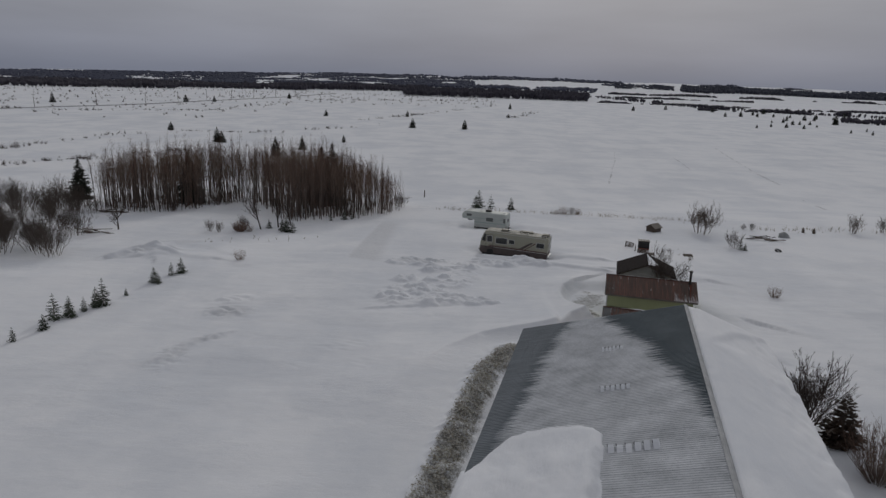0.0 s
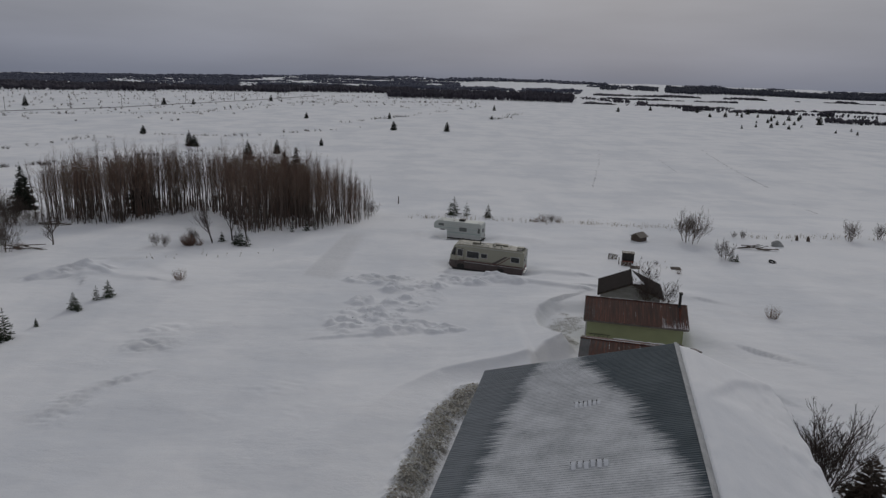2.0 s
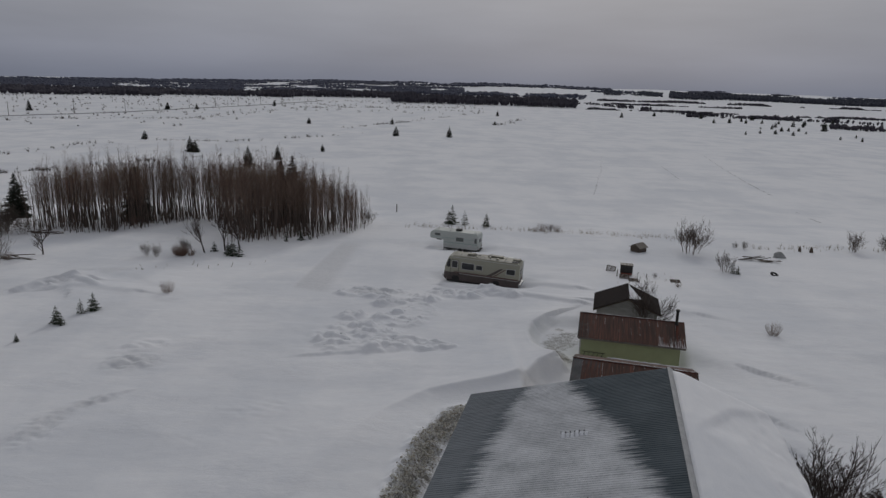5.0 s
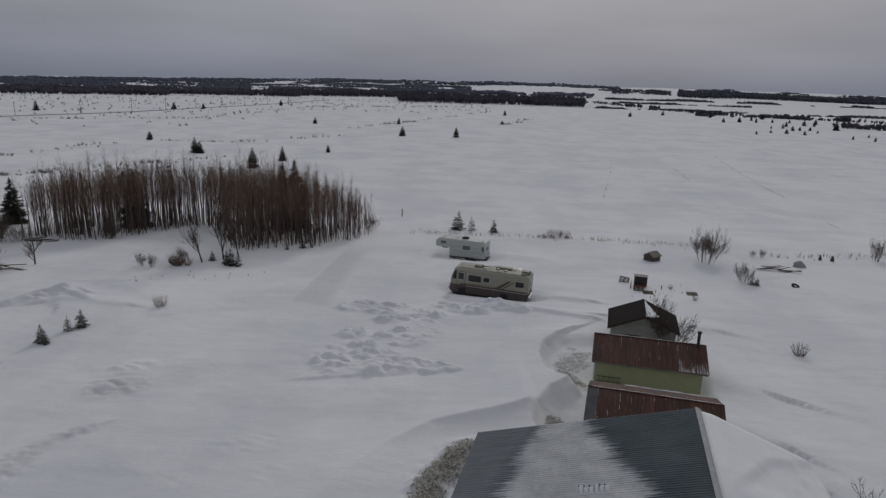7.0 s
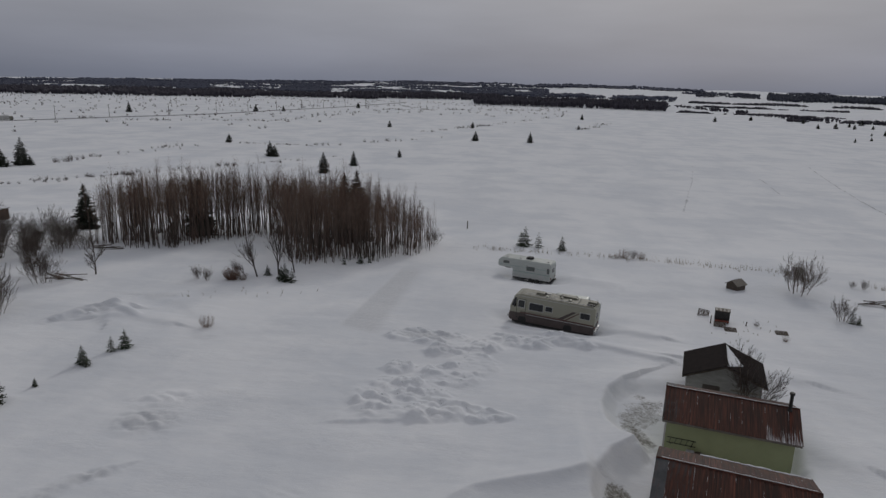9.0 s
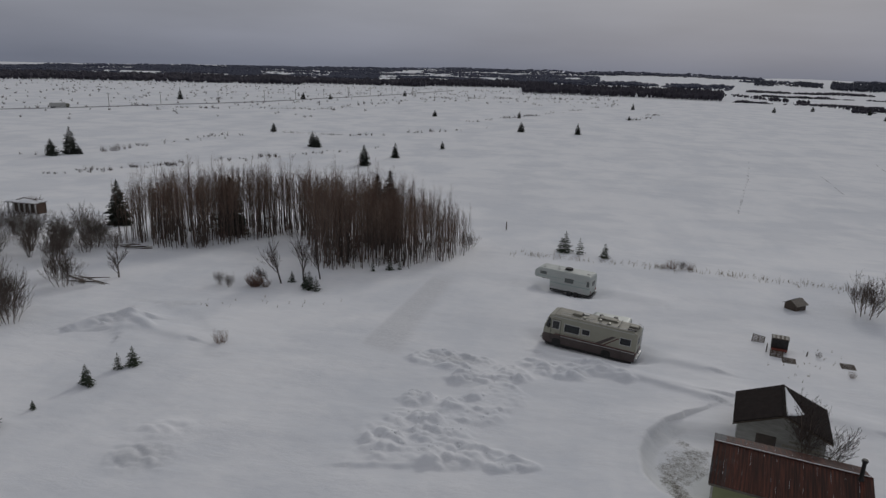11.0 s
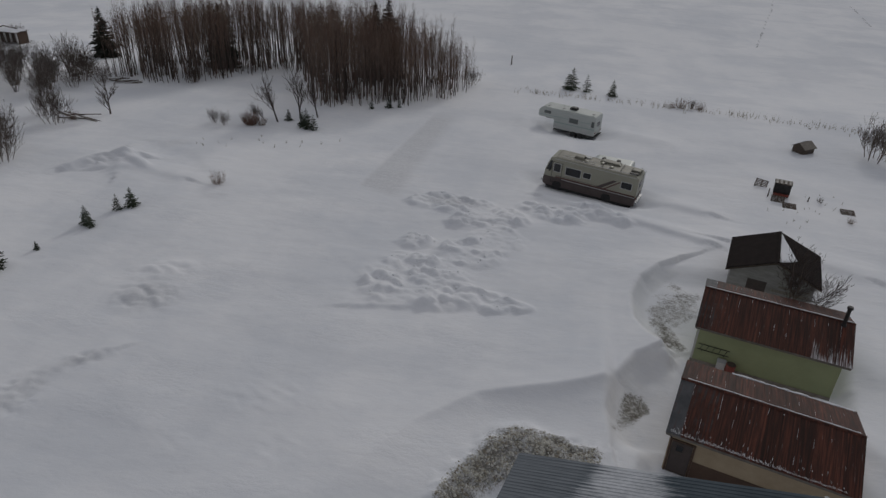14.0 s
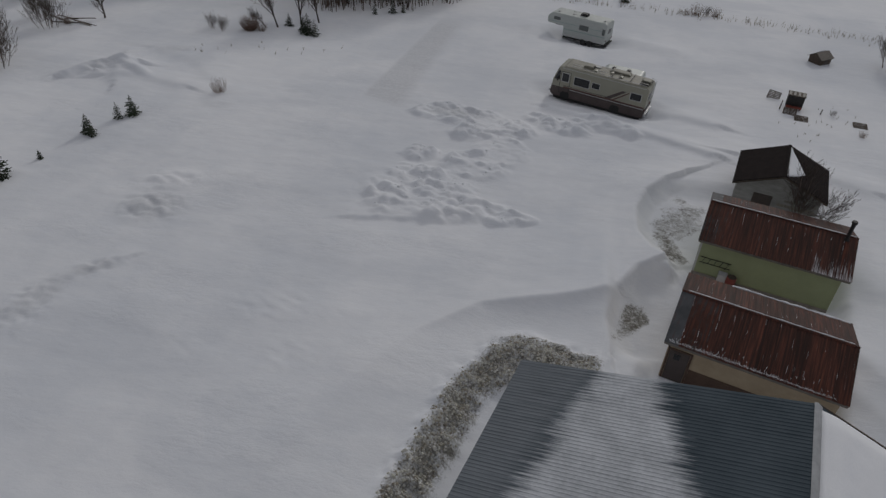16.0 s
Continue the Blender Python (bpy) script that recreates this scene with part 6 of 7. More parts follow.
def build_shrubs():
    rng = random.Random(63)
    dense = tree_thing("bare_shrub", fan_meshes(11, 4.0, 5.0, 14, 0.034, 2, 0.9), BARK, TWIG_GREY, planted(-51.1, 88.8, 1.0), "dense leafless many-stemmed shrub in the snow", "shrub", "bare shrubs")
    airy = tree_thing("bare_shrub", fan_meshes(12, 3.2, 3.6, 7, 0.036, 2, 0.4), BARK, TWIG_GREY, planted(42.7, 95.2, 1.0), "open leafless shrub in the snow", "shrub", "bare shrubs")
    red = tree_thing("red_shrub", dome_meshes(13, 1.7, 2.8, 150, 9, 0.020), TWIG_RED, TWIG_RED, planted(-30.3, 95.8, 1.0), "low reddish-brown twiggy shrub", "shrub", "bare shrubs")
    small = tree_thing("bare_shrub", dome_meshes(14, 1.4, 1.9, 48, 7, 0.013), TWIG, TWIG, planted(-24.6, 77.2, 1.0), "small leafless shrub poking out of the snow", "shrub", "bare shrubs")
    thicket = tree_thing("bare_shrub", fan_meshes(16, 5.4, 5.4, 9, 0.045, 2), BARK_DARK, TWIG_GREY, planted(-61.5, 101.0, 1.0), "tall leafless many-stemmed thicket beside the grove", "shrub", "bare shrubs")
    for x, y, h in ((-64.0, 105.0, 1.0), (-67.0, 101.5, 1.05), (-70.0, 104.5, 1.1), (-73.0, 100.5, 1.15), (-76.0, 104.5, 1.2), (-62.0, 109.5, 0.95), (-66.0, 110.5, 1.1), (-79.0, 101.0, 1.2), (-59.5, 97.0, 0.8), (-82.0, 106.5, 1.2), (-70.0, 97.0, 1.0), (-57.0, 83.0, 1.0), (-60.5, 80.0, 1.1), (-63.0, 88.0, 1.0), (-55.0, 79.0, 1.0), (-66.0, 94.0, 1.0), (-73.0, 94.0, 1.1), (-84.0, 101.0, 1.2), (-68.5, 107.5, 0.9), (-72.5, 108.5, 1.0), (-77.0, 109.5, 1.0), (-64.5, 98.5, 0.8), (-87.0, 106.0, 1.1), (-81.0, 96.0, 1.1)):
        copy_thing(thicket, planted(x, y, h, rng.uniform(0, 360)))
    for x, y, h in ((-48.6, 77.5, 5.0), (-50.5, 79.0, 4.6), (-46.8, 76.2, 4.0),  (-54.0, 91.5, 3.6), (-60.5, 98.5, 3.6), (-70.0, 97.5, 4.6), (-73.5, 96.0, 4.8), (-63.0, 109.0, 4.6), (-75.0, 106.5, 4.6), (-58.5, 85.0, 4.4), (-56.5, 81.0, 4.8), (-8.9, 127.5, 3.0), (-64.5, 104.5, 4.2), (-60.0, 103.5, 3.4), (-80.5, 103.5, 4.8), (-53.5, 76.5, 5.0), (-58.0, 77.5, 5.0), (-52.2, 81.8, 4.2), (-65.5, 92.5, 4.0), (-58.5, 107.5, 3.2), (-61.0, 107.0, 4.0)):
        copy_thing(dense, planted(x, y, h / 4.0, rng.uniform(0, 360)))
    tree_thing("bare_shrub", fan_meshes(15, 5.3, 6.6, 8, 0.060, 3, 1.3), BARK, TWIG_GREY, planted(42.6, 107.4, 1.0), "large round leafless shrub in open snow", "shrub", "bare shrubs")
    for x, y, h in ((69.9, 111.2, 3.9), (52.8, 111.8, 1.6), (51.6, 112.4, 1.2), (24.0, 124.4, 1.8), (76, 113, 3.2), (-34.5, 94.8, 2.1), (-33.0, 94.4, 2.0), (31.6, 90.0, 0.8), (-47.0, 112.0, 3.0), (-92.5, 131.5, 3.2), (-94.5, 132.0, 2.8)):
        copy_thing(airy, planted(x, y, h / 3.2, rng.uniform(0, 360)))
    for x, y, h in ((36.0, 68.4, 1.4), (22.6, 124.6, 1.7), (25.2, 124.8, 1.4), (21.4, 124.3, 1.0), (-29.0, 95.9, 1.2), (33.0, 85.6, 0.7), (-50.0, 90.5, 1.2)):
        copy_thing(small, planted(x, y, h / 1.4, rng.uniform(0, 360)))
    tree_thing("bare_tree", fan_meshes(21, 5.6, 5.0, 1, 0.13), BARK_DARK, TWIG_GREY, planted(-47.6, 93.8, 1.0, 40), "small broad-crowned leafless tree in open snow", "tree", "bare trees")
    tree_thing("bare_tree", fan_meshes(22, 5.7, 5.6, 3, 0.075), BARK_DARK, TWIG_DARK, planted(23.2, 66.5, 1.0, 10), "leafless tree leaning over the torn hut roof", "tree", "bare trees")
    tree_thing("bare_tree", fan_meshes(23, 6.1, 8.0, 6, 0.085), BARK_DARK, TWIG_DARK, planted(23.9, 39.2, 1.0, 0, 1.0) @ pose(0, 0, -0.2, 0, 4, 0), "leafless many-stemmed tree beside the barn", "tree", "bare trees")
    tree_thing("spruce", spruce_meshes(27, 3.5, 16, 9, 7, 0.48), BARK, NEEDLES_BROWN, planted(25.7, 37.9, 1.0, 20), "dark browning spruce beside the barn", "tree", "spruces")
    tree_thing("bare_shrub", dome_meshes(25, 3.6, 4.4, 110, 10, 0.020), BARK, TWIG_RED, planted(25.6, 33.8, 1.0, 20), "low dense reddish shrub beside the barn", "shrub", "bare shrubs")
    copy_thing(dense, planted(27.2, 34.2, 0.8, 130))
    lean = tree_thing("bare_tree", fan_meshes(41, 7.6, 2.0, 1, 0.17), TWIG_DARK, TWIG_DARK, planted(-25.6, 99.6, 1.0, 30), "thin dark leafless tree before the grove", "tree", "bare trees")
    for x, y, h, tilt in ((-27.8, 97.8, 0.95, -11), (-24.0, 101.2, 0.85, -4), (-29.0, 97.2, 0.45, -30), (-30.0, 97.4, 0.36, -20)):
        copy_thing(lean, planted(x, y, h) @ pose(0, 0, 0, 0, tilt, 80 * h))


build_shrubs()


def build_weeds():
    """Dry stalks along the field edges, one body a row."""
    rng = random.Random(90)
    rows = ((((-1, 126), (20, 124.5), (34, 122), (48, 118)), 260, 0.9, "dry weeds standing along the field edge"), (((-33, 86), (-27, 90), (-18, 92)), 16, 0.5, "sparse dry weeds poking through the snow"),
            (((27, 84), (31, 88), (34, 93)), 22, 0.35, "sparse dry weeds near the scrap heap"), (((54, 112), (70, 114), (90, 112)), 140, 0.8, "dry weeds standing along the field edge"))
    for pts, n, h, label in rows:
        s = Shape()
        for k in range(n):
            i = rng.randrange(len(pts) - 1)
            f = rng.random()
            x = pts[i][0] + (pts[i + 1][0] - pts[i][0]) * f + rng.gauss(0, 0.9)
            y = pts[i][1] + (pts[i + 1][1] - pts[i][1]) * f + rng.gauss(0, 0.9)
            z = ground_at(x, y)
            for j in range(3):
                a = up(rng, rng.uniform(0.05, 0.5))
                s.twig((x, y, z - 0.05), Vector((x, y, z)) + a * h * rng.uniform(0.4, 1.1), 0.018)
        tagged(new("dry_weeds", s.mesh("dry_weeds", DRY_GRASS)), label, "weeds", kind="stuff")


build_weeds()


def spike(s, x, y, z, h, w, rng):
    """A far shrub or tree: a rough upright tuft of a few faces."""
    n = 4
    a0 = rng.uniform(0, 6.3)
    ring = [(x + w * rng.uniform(0.7, 1.2) * math.cos(a0 + 6.283 * k / n), y + w * rng.uniform(0.7, 1.2) * math.sin(a0 + 6.283 * k / n), z + h * rng.uniform(0.5, 0.8)) for k in range(n)]
    top = (x + rng.uniform(-0.3, 0.3) * w, y, z + h)
    s.add([(x, y, z - 0.5), *ring, top], [(0, 1 + (k + 1) % n, 1 + k) for k in range(n)] + [(5, 1 + k, 1 + (k + 1) % n) for k in range(n)])


def build_hedgerows():
    """Thin lines of scrub on the old field boundaries."""
    rng = random.Random(8)
    rows = ((((-136, 184), (-121, 212), (-98, 252), (-70, 300)), 60, 1.6), (((-260, 120), (-160, 237), (-157, 292), (-142, 335), (-96, 340), (-40, 420)), 80, 2.0), (((-330, 470), (-262, 460), (-180, 520), (-150, 770)), 60, 2.6),
            (((-60, 460), (-20, 560), (33, 729)), 50, 2.0), (((77, 640), (60, 560), (47, 545)), 24, 2.2), (((-152, 771), (-68, 850), (20, 900)), 50, 3.0), (((480, 746), (358, 855), (331, 900), (288, 1319)), 420, 5.0), (((480, 746), (560, 640), (640, 520)), 150, 5.0),
            )
    rows += ((((400, 700), (430, 640), (470, 560)), 40, 3.0), (((288, 1319), (200, 1330), (140, 1300)), 90, 5.0))
    for pts, n, h in rows:
        s, left = Shape(), n if h > 4 else 2 * n
        while left > 0:
            i = rng.randrange(len(pts) - 1)
            f = rng.random()
            cx, cy = (pts[i][j] + (pts[i + 1][j] - pts[i][j]) * f for j in (0, 1))
            size = rng.uniform(0.35, 1.2)
            for k in range(rng.choice((1, 1, 2, 4, 6)) if h < 4 else 6):
                left -= 1
                x, y = cx + rng.gauss(0, 1.5 + 0.6 * h), cy + rng.gauss(0, 0.8 + 0.2 * h)
                z, hh = ground_at(x, y), h * size * rng.uniform(0.6, 1.2)
                if h < 4:
                    for j in range(18):
                        s.twig((x + rng.gauss(0, 0.12) * hh, y + rng.gauss(0, 0.12) * hh, z - 0.1), Vector((x, y, z)) + up(rng, rng.uniform(0.05, 0.95)) * hh * rng.uniform(0.65, 1.05), 0.016 + 0.007 * hh)
                else:
                    spike(s, x, y, z, hh, hh * 0.38, rng)
        tagged(new("hedgerow", s.mesh("hedgerow", TWIG_GREY if h < 4 else FAR_WOOD_HAZE)), "sparse leafless scrub along an old field boundary", "scrub", kind="stuff")
    s = Shape()
    for k in range(900):
        az, d = rng.uniform(-46, 4), 430 + 720 * rng.random() ** 0.7
        x, y = d * math.sin(radians(az)), d * math.cos(radians(az))
        if x > -150 and d < 700:
            continue
        z = ground_at(x, y)
        hh = rng.uniform(0.8, 2.8)
        for j in range(9):
            s.twig((x + rng.gauss(0, 0.3) * hh, y, z - 0.1), Vector((x, y, z)) + up(rng, rng.uniform(0.1, 1.0)) * hh, 0.12)
    tagged(new("scrub", s.mesh("scrub", TWIG_GREY)), "scattered leafless scrub on overgrown snowy fields", "scrub", kind="stuff")


build_hedgerows()


def build_trails():
    """Faint trodden trails across the open field: flat grey patches, the dents' shade put in colour."""
    rng = random.Random(88)
    for pts, n in ((((79, 318), (66, 263), (55, 222), (48, 195)), 46), (((133, 334), (119, 277), (109, 234), (103, 205)), 90), (((95, 281), (88, 241)), 22), (((93, 171), (89, 153)), 14)):
        s = Shape()
        for k in range(n):
            f = (k + rng.uniform(0.2, 0.8)) / n * (len(pts) - 1)
            i = min(int(f), len(pts) - 2)
            x, y = (pts[i][j] + (pts[i + 1][j] - pts[i][j]) * (f - i) + rng.gauss(0, 0.10) for j in (0, 1))
            if rng.random() < 0.35:
                continue
            ln, w = rng.uniform(0.5, 1.5), rng.uniform(0.10, 0.20)
            ring = [(x + w * math.cos(a), y + ln * math.sin(a)) for a in (6.2832 * q / 8 for q in range(8))]
            s.add([(px, py, ground_at(px, py) + 0.012) for px, py in ring], [tuple(range(8))])
        tagged(new("trail", s.mesh("trail", TRAIL_SHADE)), "faint trail of footprints across the snowy field", "footprints", kind="stuff")


build_trails()


def build_far_woods():
    """Belts of woodland towards the horizon: azimuth from, to, near and far edge, height, spacing."""
    rng, nrng = random.Random(5), np.random.default_rng(5)
    near = ((-50, -22, 1120, 1420, 10, 9, FAR_WOOD_HAZE, 0.95), (-26, -12, 1200, 1420, 10, 9, FAR_WOOD_HAZE, 0.9), (-14, -2, 1290, 1560, 12, 8, FAR_WOOD_HAZE, 0.95), (-4, 11.4, 1060, 1330, 13, 7, FAR_WOOD_HAZE, 1.1),
             (-50, -16, 1650, 3000, 7, 10, FAR_THIN_HAZE, 0.60), (-20, 2, 1750, 2900, 7, 10, FAR_THIN_HAZE, 0.60), (-2, 12, 1800, 2100, 11, 14, FAR_THIN_HAZE, 0.62), (-50, -4, 3300, 4500, 11, 18, FAR_THIN_HAZE, 0.64), (-6, 14, 3300, 3900, 14, 24, FAR_THIN_HAZE, 0.66))
    right = ((18.6, 45, 2250, 2850, 15, 11, FAR_CONIFER_HAZE, 0.9), (13.5, 18.0, 2500, 2720, 11, 9, FAR_CONIFER_HAZE, 0.8), (20, 45, 3700, 4300, 12, 34, FAR_THIN_HAZE, 0.45), (12, 24, 1440, 1470, 4.5, 5, FAR_WOOD_HAZE, 0.62), (20, 28, 880, 905, 4.5, 4, FAR_WOOD_HAZE, 0.66), (30, 45, 730, 760, 5, 4, FAR_WOOD_HAZE, 0.62), (12, 34, 1040, 1062, 3.5, 4.5, FAR_WOOD_HAZE, 0.60), (13, 45, 1750, 1790, 6, 6, FAR_WOOD_HAZE, 0.58), (12, 40, 3000, 3200, 10, 14, FAR_THIN_HAZE, 0.4))
    for a0, a1, d0, d1, h, gap, mat, full in near + right:
        az, dist = [], []
        d = d0
        while d < d1:
            n = int(d * radians(a1 - a0) / gap)
            az.append(a0 + (a1 - a0) * (np.arange(n) + nrng.random(n)) / n)
            dist.append(d + nrng.random(n) * gap)
            d += gap * (1.0 if d < d0 + 4 * gap else 2.0)
        az, dist = np.concatenate(az), np.concatenate(dist)
        dist = dist + 120 * fbm(az / 5.0, np.full(len(az), d0 / 500.0), 51) * d0 / 1500
        keep = 0.72 * vnoise(az * 0.45 + d0, dist / 150.0, 71) + 0.28 * vnoise(az * 2.6 + d0, dist / 60.0, 72) < full * (0.93 if full < 0.7 else 1.0)
        margin = full * (0.93 if full < 0.7 else 1.0) - (0.72 * vnoise(az * 0.45 + d0, dist / 150.0, 71) + 0.28 * vnoise(az * 2.6 + d0, dist / 60.0, 72))
        lower = (0.30 + 0.70 * smooth01(margin / 0.16))[keep]
        az, dist = np.radians(az[keep]), dist[keep]
        x, y = dist * np.sin(az), dist * np.cos(az)
        z = ground_z(x, y)
        s, tall = Shape(), lower * (0.75 + 0.4 * vnoise(np.degrees(az) * 1.7, dist / 90.0, 74))
        for px, py, pz, grown in zip(x.tolist(), y.tolist(), z.tolist(), tall.tolist()):
            spike(s, px, py, pz, h * grown * rng.uniform(0.72, 1.08), gap * rng.uniform(0.36, 0.66), rng)
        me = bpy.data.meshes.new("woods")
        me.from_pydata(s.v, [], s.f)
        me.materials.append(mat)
        tagged(new("woods", me), "distant dark belt of leafless woodland", "woods", kind="stuff")


build_far_woods()


def build_poles():
    pts = ((-313, 445), (-300, 486), (-283, 540), (-266, 590), (-256, 636), (-246, 684), (-236, 732), (-226, 780), (-215, 835), (-203, 893))
    first = None
    for x, y in pts:
        m = pose(x, y, ground_at(x, y), 0, 0, 15)
        if first is None:
            first = thing("utility_pole", m, "wooden utility pole beside the snowy road", "utility pole", "utility poles along the road")
            part("pole", Shape().tube([(0, 0, -0.5), (0, 0, 9.5)], [0.20, 0.13], 7), DARK_WOOD, first)
            part("crossarm", box(-1.1, -0.07, 8.7, 1.1, 0.07, 8.88), DARK_WOOD, first)
        else:
            copy_thing(first, m)


build_poles()


# ---- small things in the yard ----
def build_doghouse():
    x, y = 34.7, 107.6
    b = thing("small_cabin", pose(x, y, ground_at(x, y) - 0.35, 0, 0, 38), "small dark wooden hutch half sunk in snow", "hutch")
    for k in range(9):
        part("plank", box(-0.9 + k * 0.2, -0.8, 0, -0.9 + k * 0.2 + 0.19, -0.74, 1.15), DARK_WOOD, b)
    part("back_wall", box(-0.9, 0.74, 0, 0.9, 0.8, 1.15), DARK_WOOD, b)
    g = [(-0.74, 0), (0.74, 0), (0.74, 1.1), (0, 1.55), (-0.74, 1.1)]
    for xx in (-0.9, 0.84):
        part("gable_wall", Shape().prism(g, xx, xx + 0.06, "x"), DARK_WOOD, b)
    for sgn in (-1, 1):
        part("roof_panel", Shape().prism([(sgn * 0.98, 1.02), (0, 1.62), (0, 1.68), (sgn * 0.98, 1.08)], -1.05, 1.05, "x"), OLD_WOOD, b)
    part("roof_snow", Shape().prism([(0.15, 1.62), (0.92, 1.13), (0.90, 1.19), (0.15, 1.70)], -0.3, 0.9, "x"), SNOW, b, bevel=0.02)
    part("doorway", box(-0.25, -0.815, 0.1, 0.3, -0.801, 0.75), DOOR_PAINT, b)


def pallet(m, label):
    b = thing("pallet", m, label, "pallet", "old pallets in the snow")
    for k in range(7):
        part("slat", box(-0.6, -0.5 + k * 0.155, 0.10, 0.6, -0.5 + k * 0.155 + 0.1, 0.12), DARK_WOOD, b)
    for xx in (-0.6, -0.05, 0.5):
        part("bearer", box(xx, -0.5, 0, xx + 0.1, 0.53, 0.098), OLD_WOOD, b)
    return b


def build_yard_junk():
    rng = random.Random(17)
    x, y = 28.3, 91.2
    b = thing("wood_stove", pose(x, y, ground_at(x, y) - 0.1, 0, 0, -14), "rusty black outdoor stove box on a stand", "stove")
    part("body", box(-0.75, -0.55, 0.35, 0.75, 0.55, 1.45), BLACK_IRON, b, bevel=0.04)
    part("top", Shape().box(-0.80, -0.60, 1.455, 0.80, 0.60, 1.52), DARK_WOOD, b)
    part("shelf", box(-0.7, -1.0, 0.40, 0.7, -0.56, 0.5), RED_PAINT, b, "faded red shelf", bevel=0.02)
    for xx in (-0.65, 0.55):
        for yy in (-0.5, 0.4):
            part("leg", box(xx, yy, 0, xx + 0.1, yy + 0.1, 0.349), BLACK_IRON, b)
    for k in range(4):
        part("slat", box(-0.72 + k * 0.40, -0.58, 1.521, -0.50 + k * 0.40, 0.58, 1.545), BLACK_IRON, b)
    pallet(pose(27.6, 89.4, ground_at(27.6, 89.4) + 0.05, 28, 0, -14), "weathered reddish pallet leaning on the stove stand")
    pallet(pose(28.4, 88.2, ground_at(28.4, 88.2) - 0.02, 8, 0, -10), "weathered pallet half buried in snow")
    pallet(pose(26.9, 93.4, ground_at(26.9, 93.4) + 0.15, 62, 8, -14), "broken dark pallet tilted in the snow")
    pallet(pose(33.6, 88.2, ground_at(33.6, 88.2) + 0.02, 6, 0, -8), "weathered pallet lying flat on the snow")
    for px, py, h in ((26.9, 90.3, 0.9), (30.6, 90.2, 0.5)):
        p = thing("post", pose(px, py, ground_at(px, py), 0, rng.uniform(-8, 8), rng.uniform(0, 90)), "dark wooden stake standing in the snow", "post", "stakes")
        part("stake", Shape().tube([(0, 0, -0.3), (0, 0, h)], [0.07, 0.05], 6), DARK_WOOD, p)
    p = thing("post", pose(-5.0, 152.4, ground_at(-5.0, 152.4)), "dark marker post in the field", "post", "stakes")
    part("stake", Shape().tube([(0, 0, -0.3), (0, 0, 1.7)], [0.12, 0.10], 6), DARK_WOOD, p)
    for name, px, py, n, label in (("scrap_heap", 51.0, 102.8, 12, "heap of old boards and poles jutting out of snow"), ("scrap_heap", 48.9, 66.3, 9, "dark heap of old logs and metal in the snow"), ("brush_heap", -55.5, 108.5, 12, "low heap of fallen poles under the trees"), ("brush_heap", -49.6, 91.2, 8, "small heap of old boards by the tree")):
        b = thing(name, pose(px, py, ground_at(px, py)), label, "scrap heap", "scrap heaps")
        for k in range(n):
            a, ln = rng.uniform(-0.5, 0.7), rng.uniform(1.2, 3.4)
            c = Vector((rng.uniform(-1.6, 1.6), rng.uniform(-1.0, 1.0), rng.uniform(0.02, 0.45)))
            d = Vector((math.cos(a), math.sin(a), rng.uniform(-0.12, 0.2))) * ln / 2
            if k % 3:
                part("pole", Shape().tube([c - d, c + d], [0.07, 0.055], 6), DARK_WOOD, b)
            else:
                part("board", box(-ln / 2, -0.1, -0.02, ln / 2, 0.1, 0.02), OLD_WOOD, b, at=pose(c.x, c.y, c.z, rng.uniform(-25, 25), rng.uniform(-8, 8), math.degrees(a)))
    for px, py, r, mat, label in ((55.4, 105.8, 0.95, TARP, "grey tarpaulin-covered lump with snow"), (62.5, 110.0, 0.26, DARK_WOOD, "dark stump in the snow"), (61.0, 110.6, 0.22, DARK_WOOD, "dark stump in the snow")):
        s = Shape().lathe([(r * 1.05, -0.3), (r, 0.15), (r * 0.8, 0.55), (r * 0.35, 0.85), (0.05, 0.9)], 11)
        s.v = [(a * (1 + 0.25 * math.sin(3 * a + 5 * c)), b_ * (0.8 + 0.2 * math.cos(4 * b_ + a)), c) for a, b_, c in s.v]
        ob = new("covered_lump" if mat is TARP else "stump", s.mesh("lump", mat, smooth=True))
        ob.matrix_basis = pose(px, py, ground_at(px, py))
        tagged(ob, label, "covered lump" if mat is TARP else "stump")
    for px, py, rx in ((48.7, 93.8, 20), (45.1, 60.8, 70), (46.3, 63.4, 90)):
        t = thing("old_tyre", pose(px, py, ground_at(px, py) + 0.12, rx, 0, 30), "old black tyre half buried in snow", "tyre", "old tyres")
        ring = []
        for k in range(20):
            a = 6.2832 * k / 20
            ring.append([(math.cos(a) * (0.40 + 0.12 * math.cos(b)), math.sin(a) * (0.40 + 0.12 * math.cos(b)), 0.13 * math.sin(b)) for b in (i * 0.7854 for i in range(8))])
        s = Shape().add([p for r in ring for p in r], [(8 * k + i, 8 * k + (i + 1) % 8, 8 * ((k + 1) % 20) + (i + 1) % 8, 8 * ((k + 1) % 20) + i) for k in range(20) for i in range(8)])
        part("tread", s, RUBBER, t, smooth=True)
    # ladder rack and gas can between the sheds
    m = pose(15.783, 60.897, 0, 0, 0, -14.2)
    lad = thing("ladder", m, "dark metal ladder hung level on the green wall", "ladder")
    for z in (0.72, 1.12):
        part("rail", box(0.45, 0.23, z, 2.3, 0.265, z + 0.035), BLACK_IRON, lad)
    for k in range(5):
        part("rung", Shape().tube([(0.6 + k * 0.36, 0.245, 0.74), (0.72 + k * 0.36, 0.245, 1.14)], 0.018), BLACK_IRON, lad)
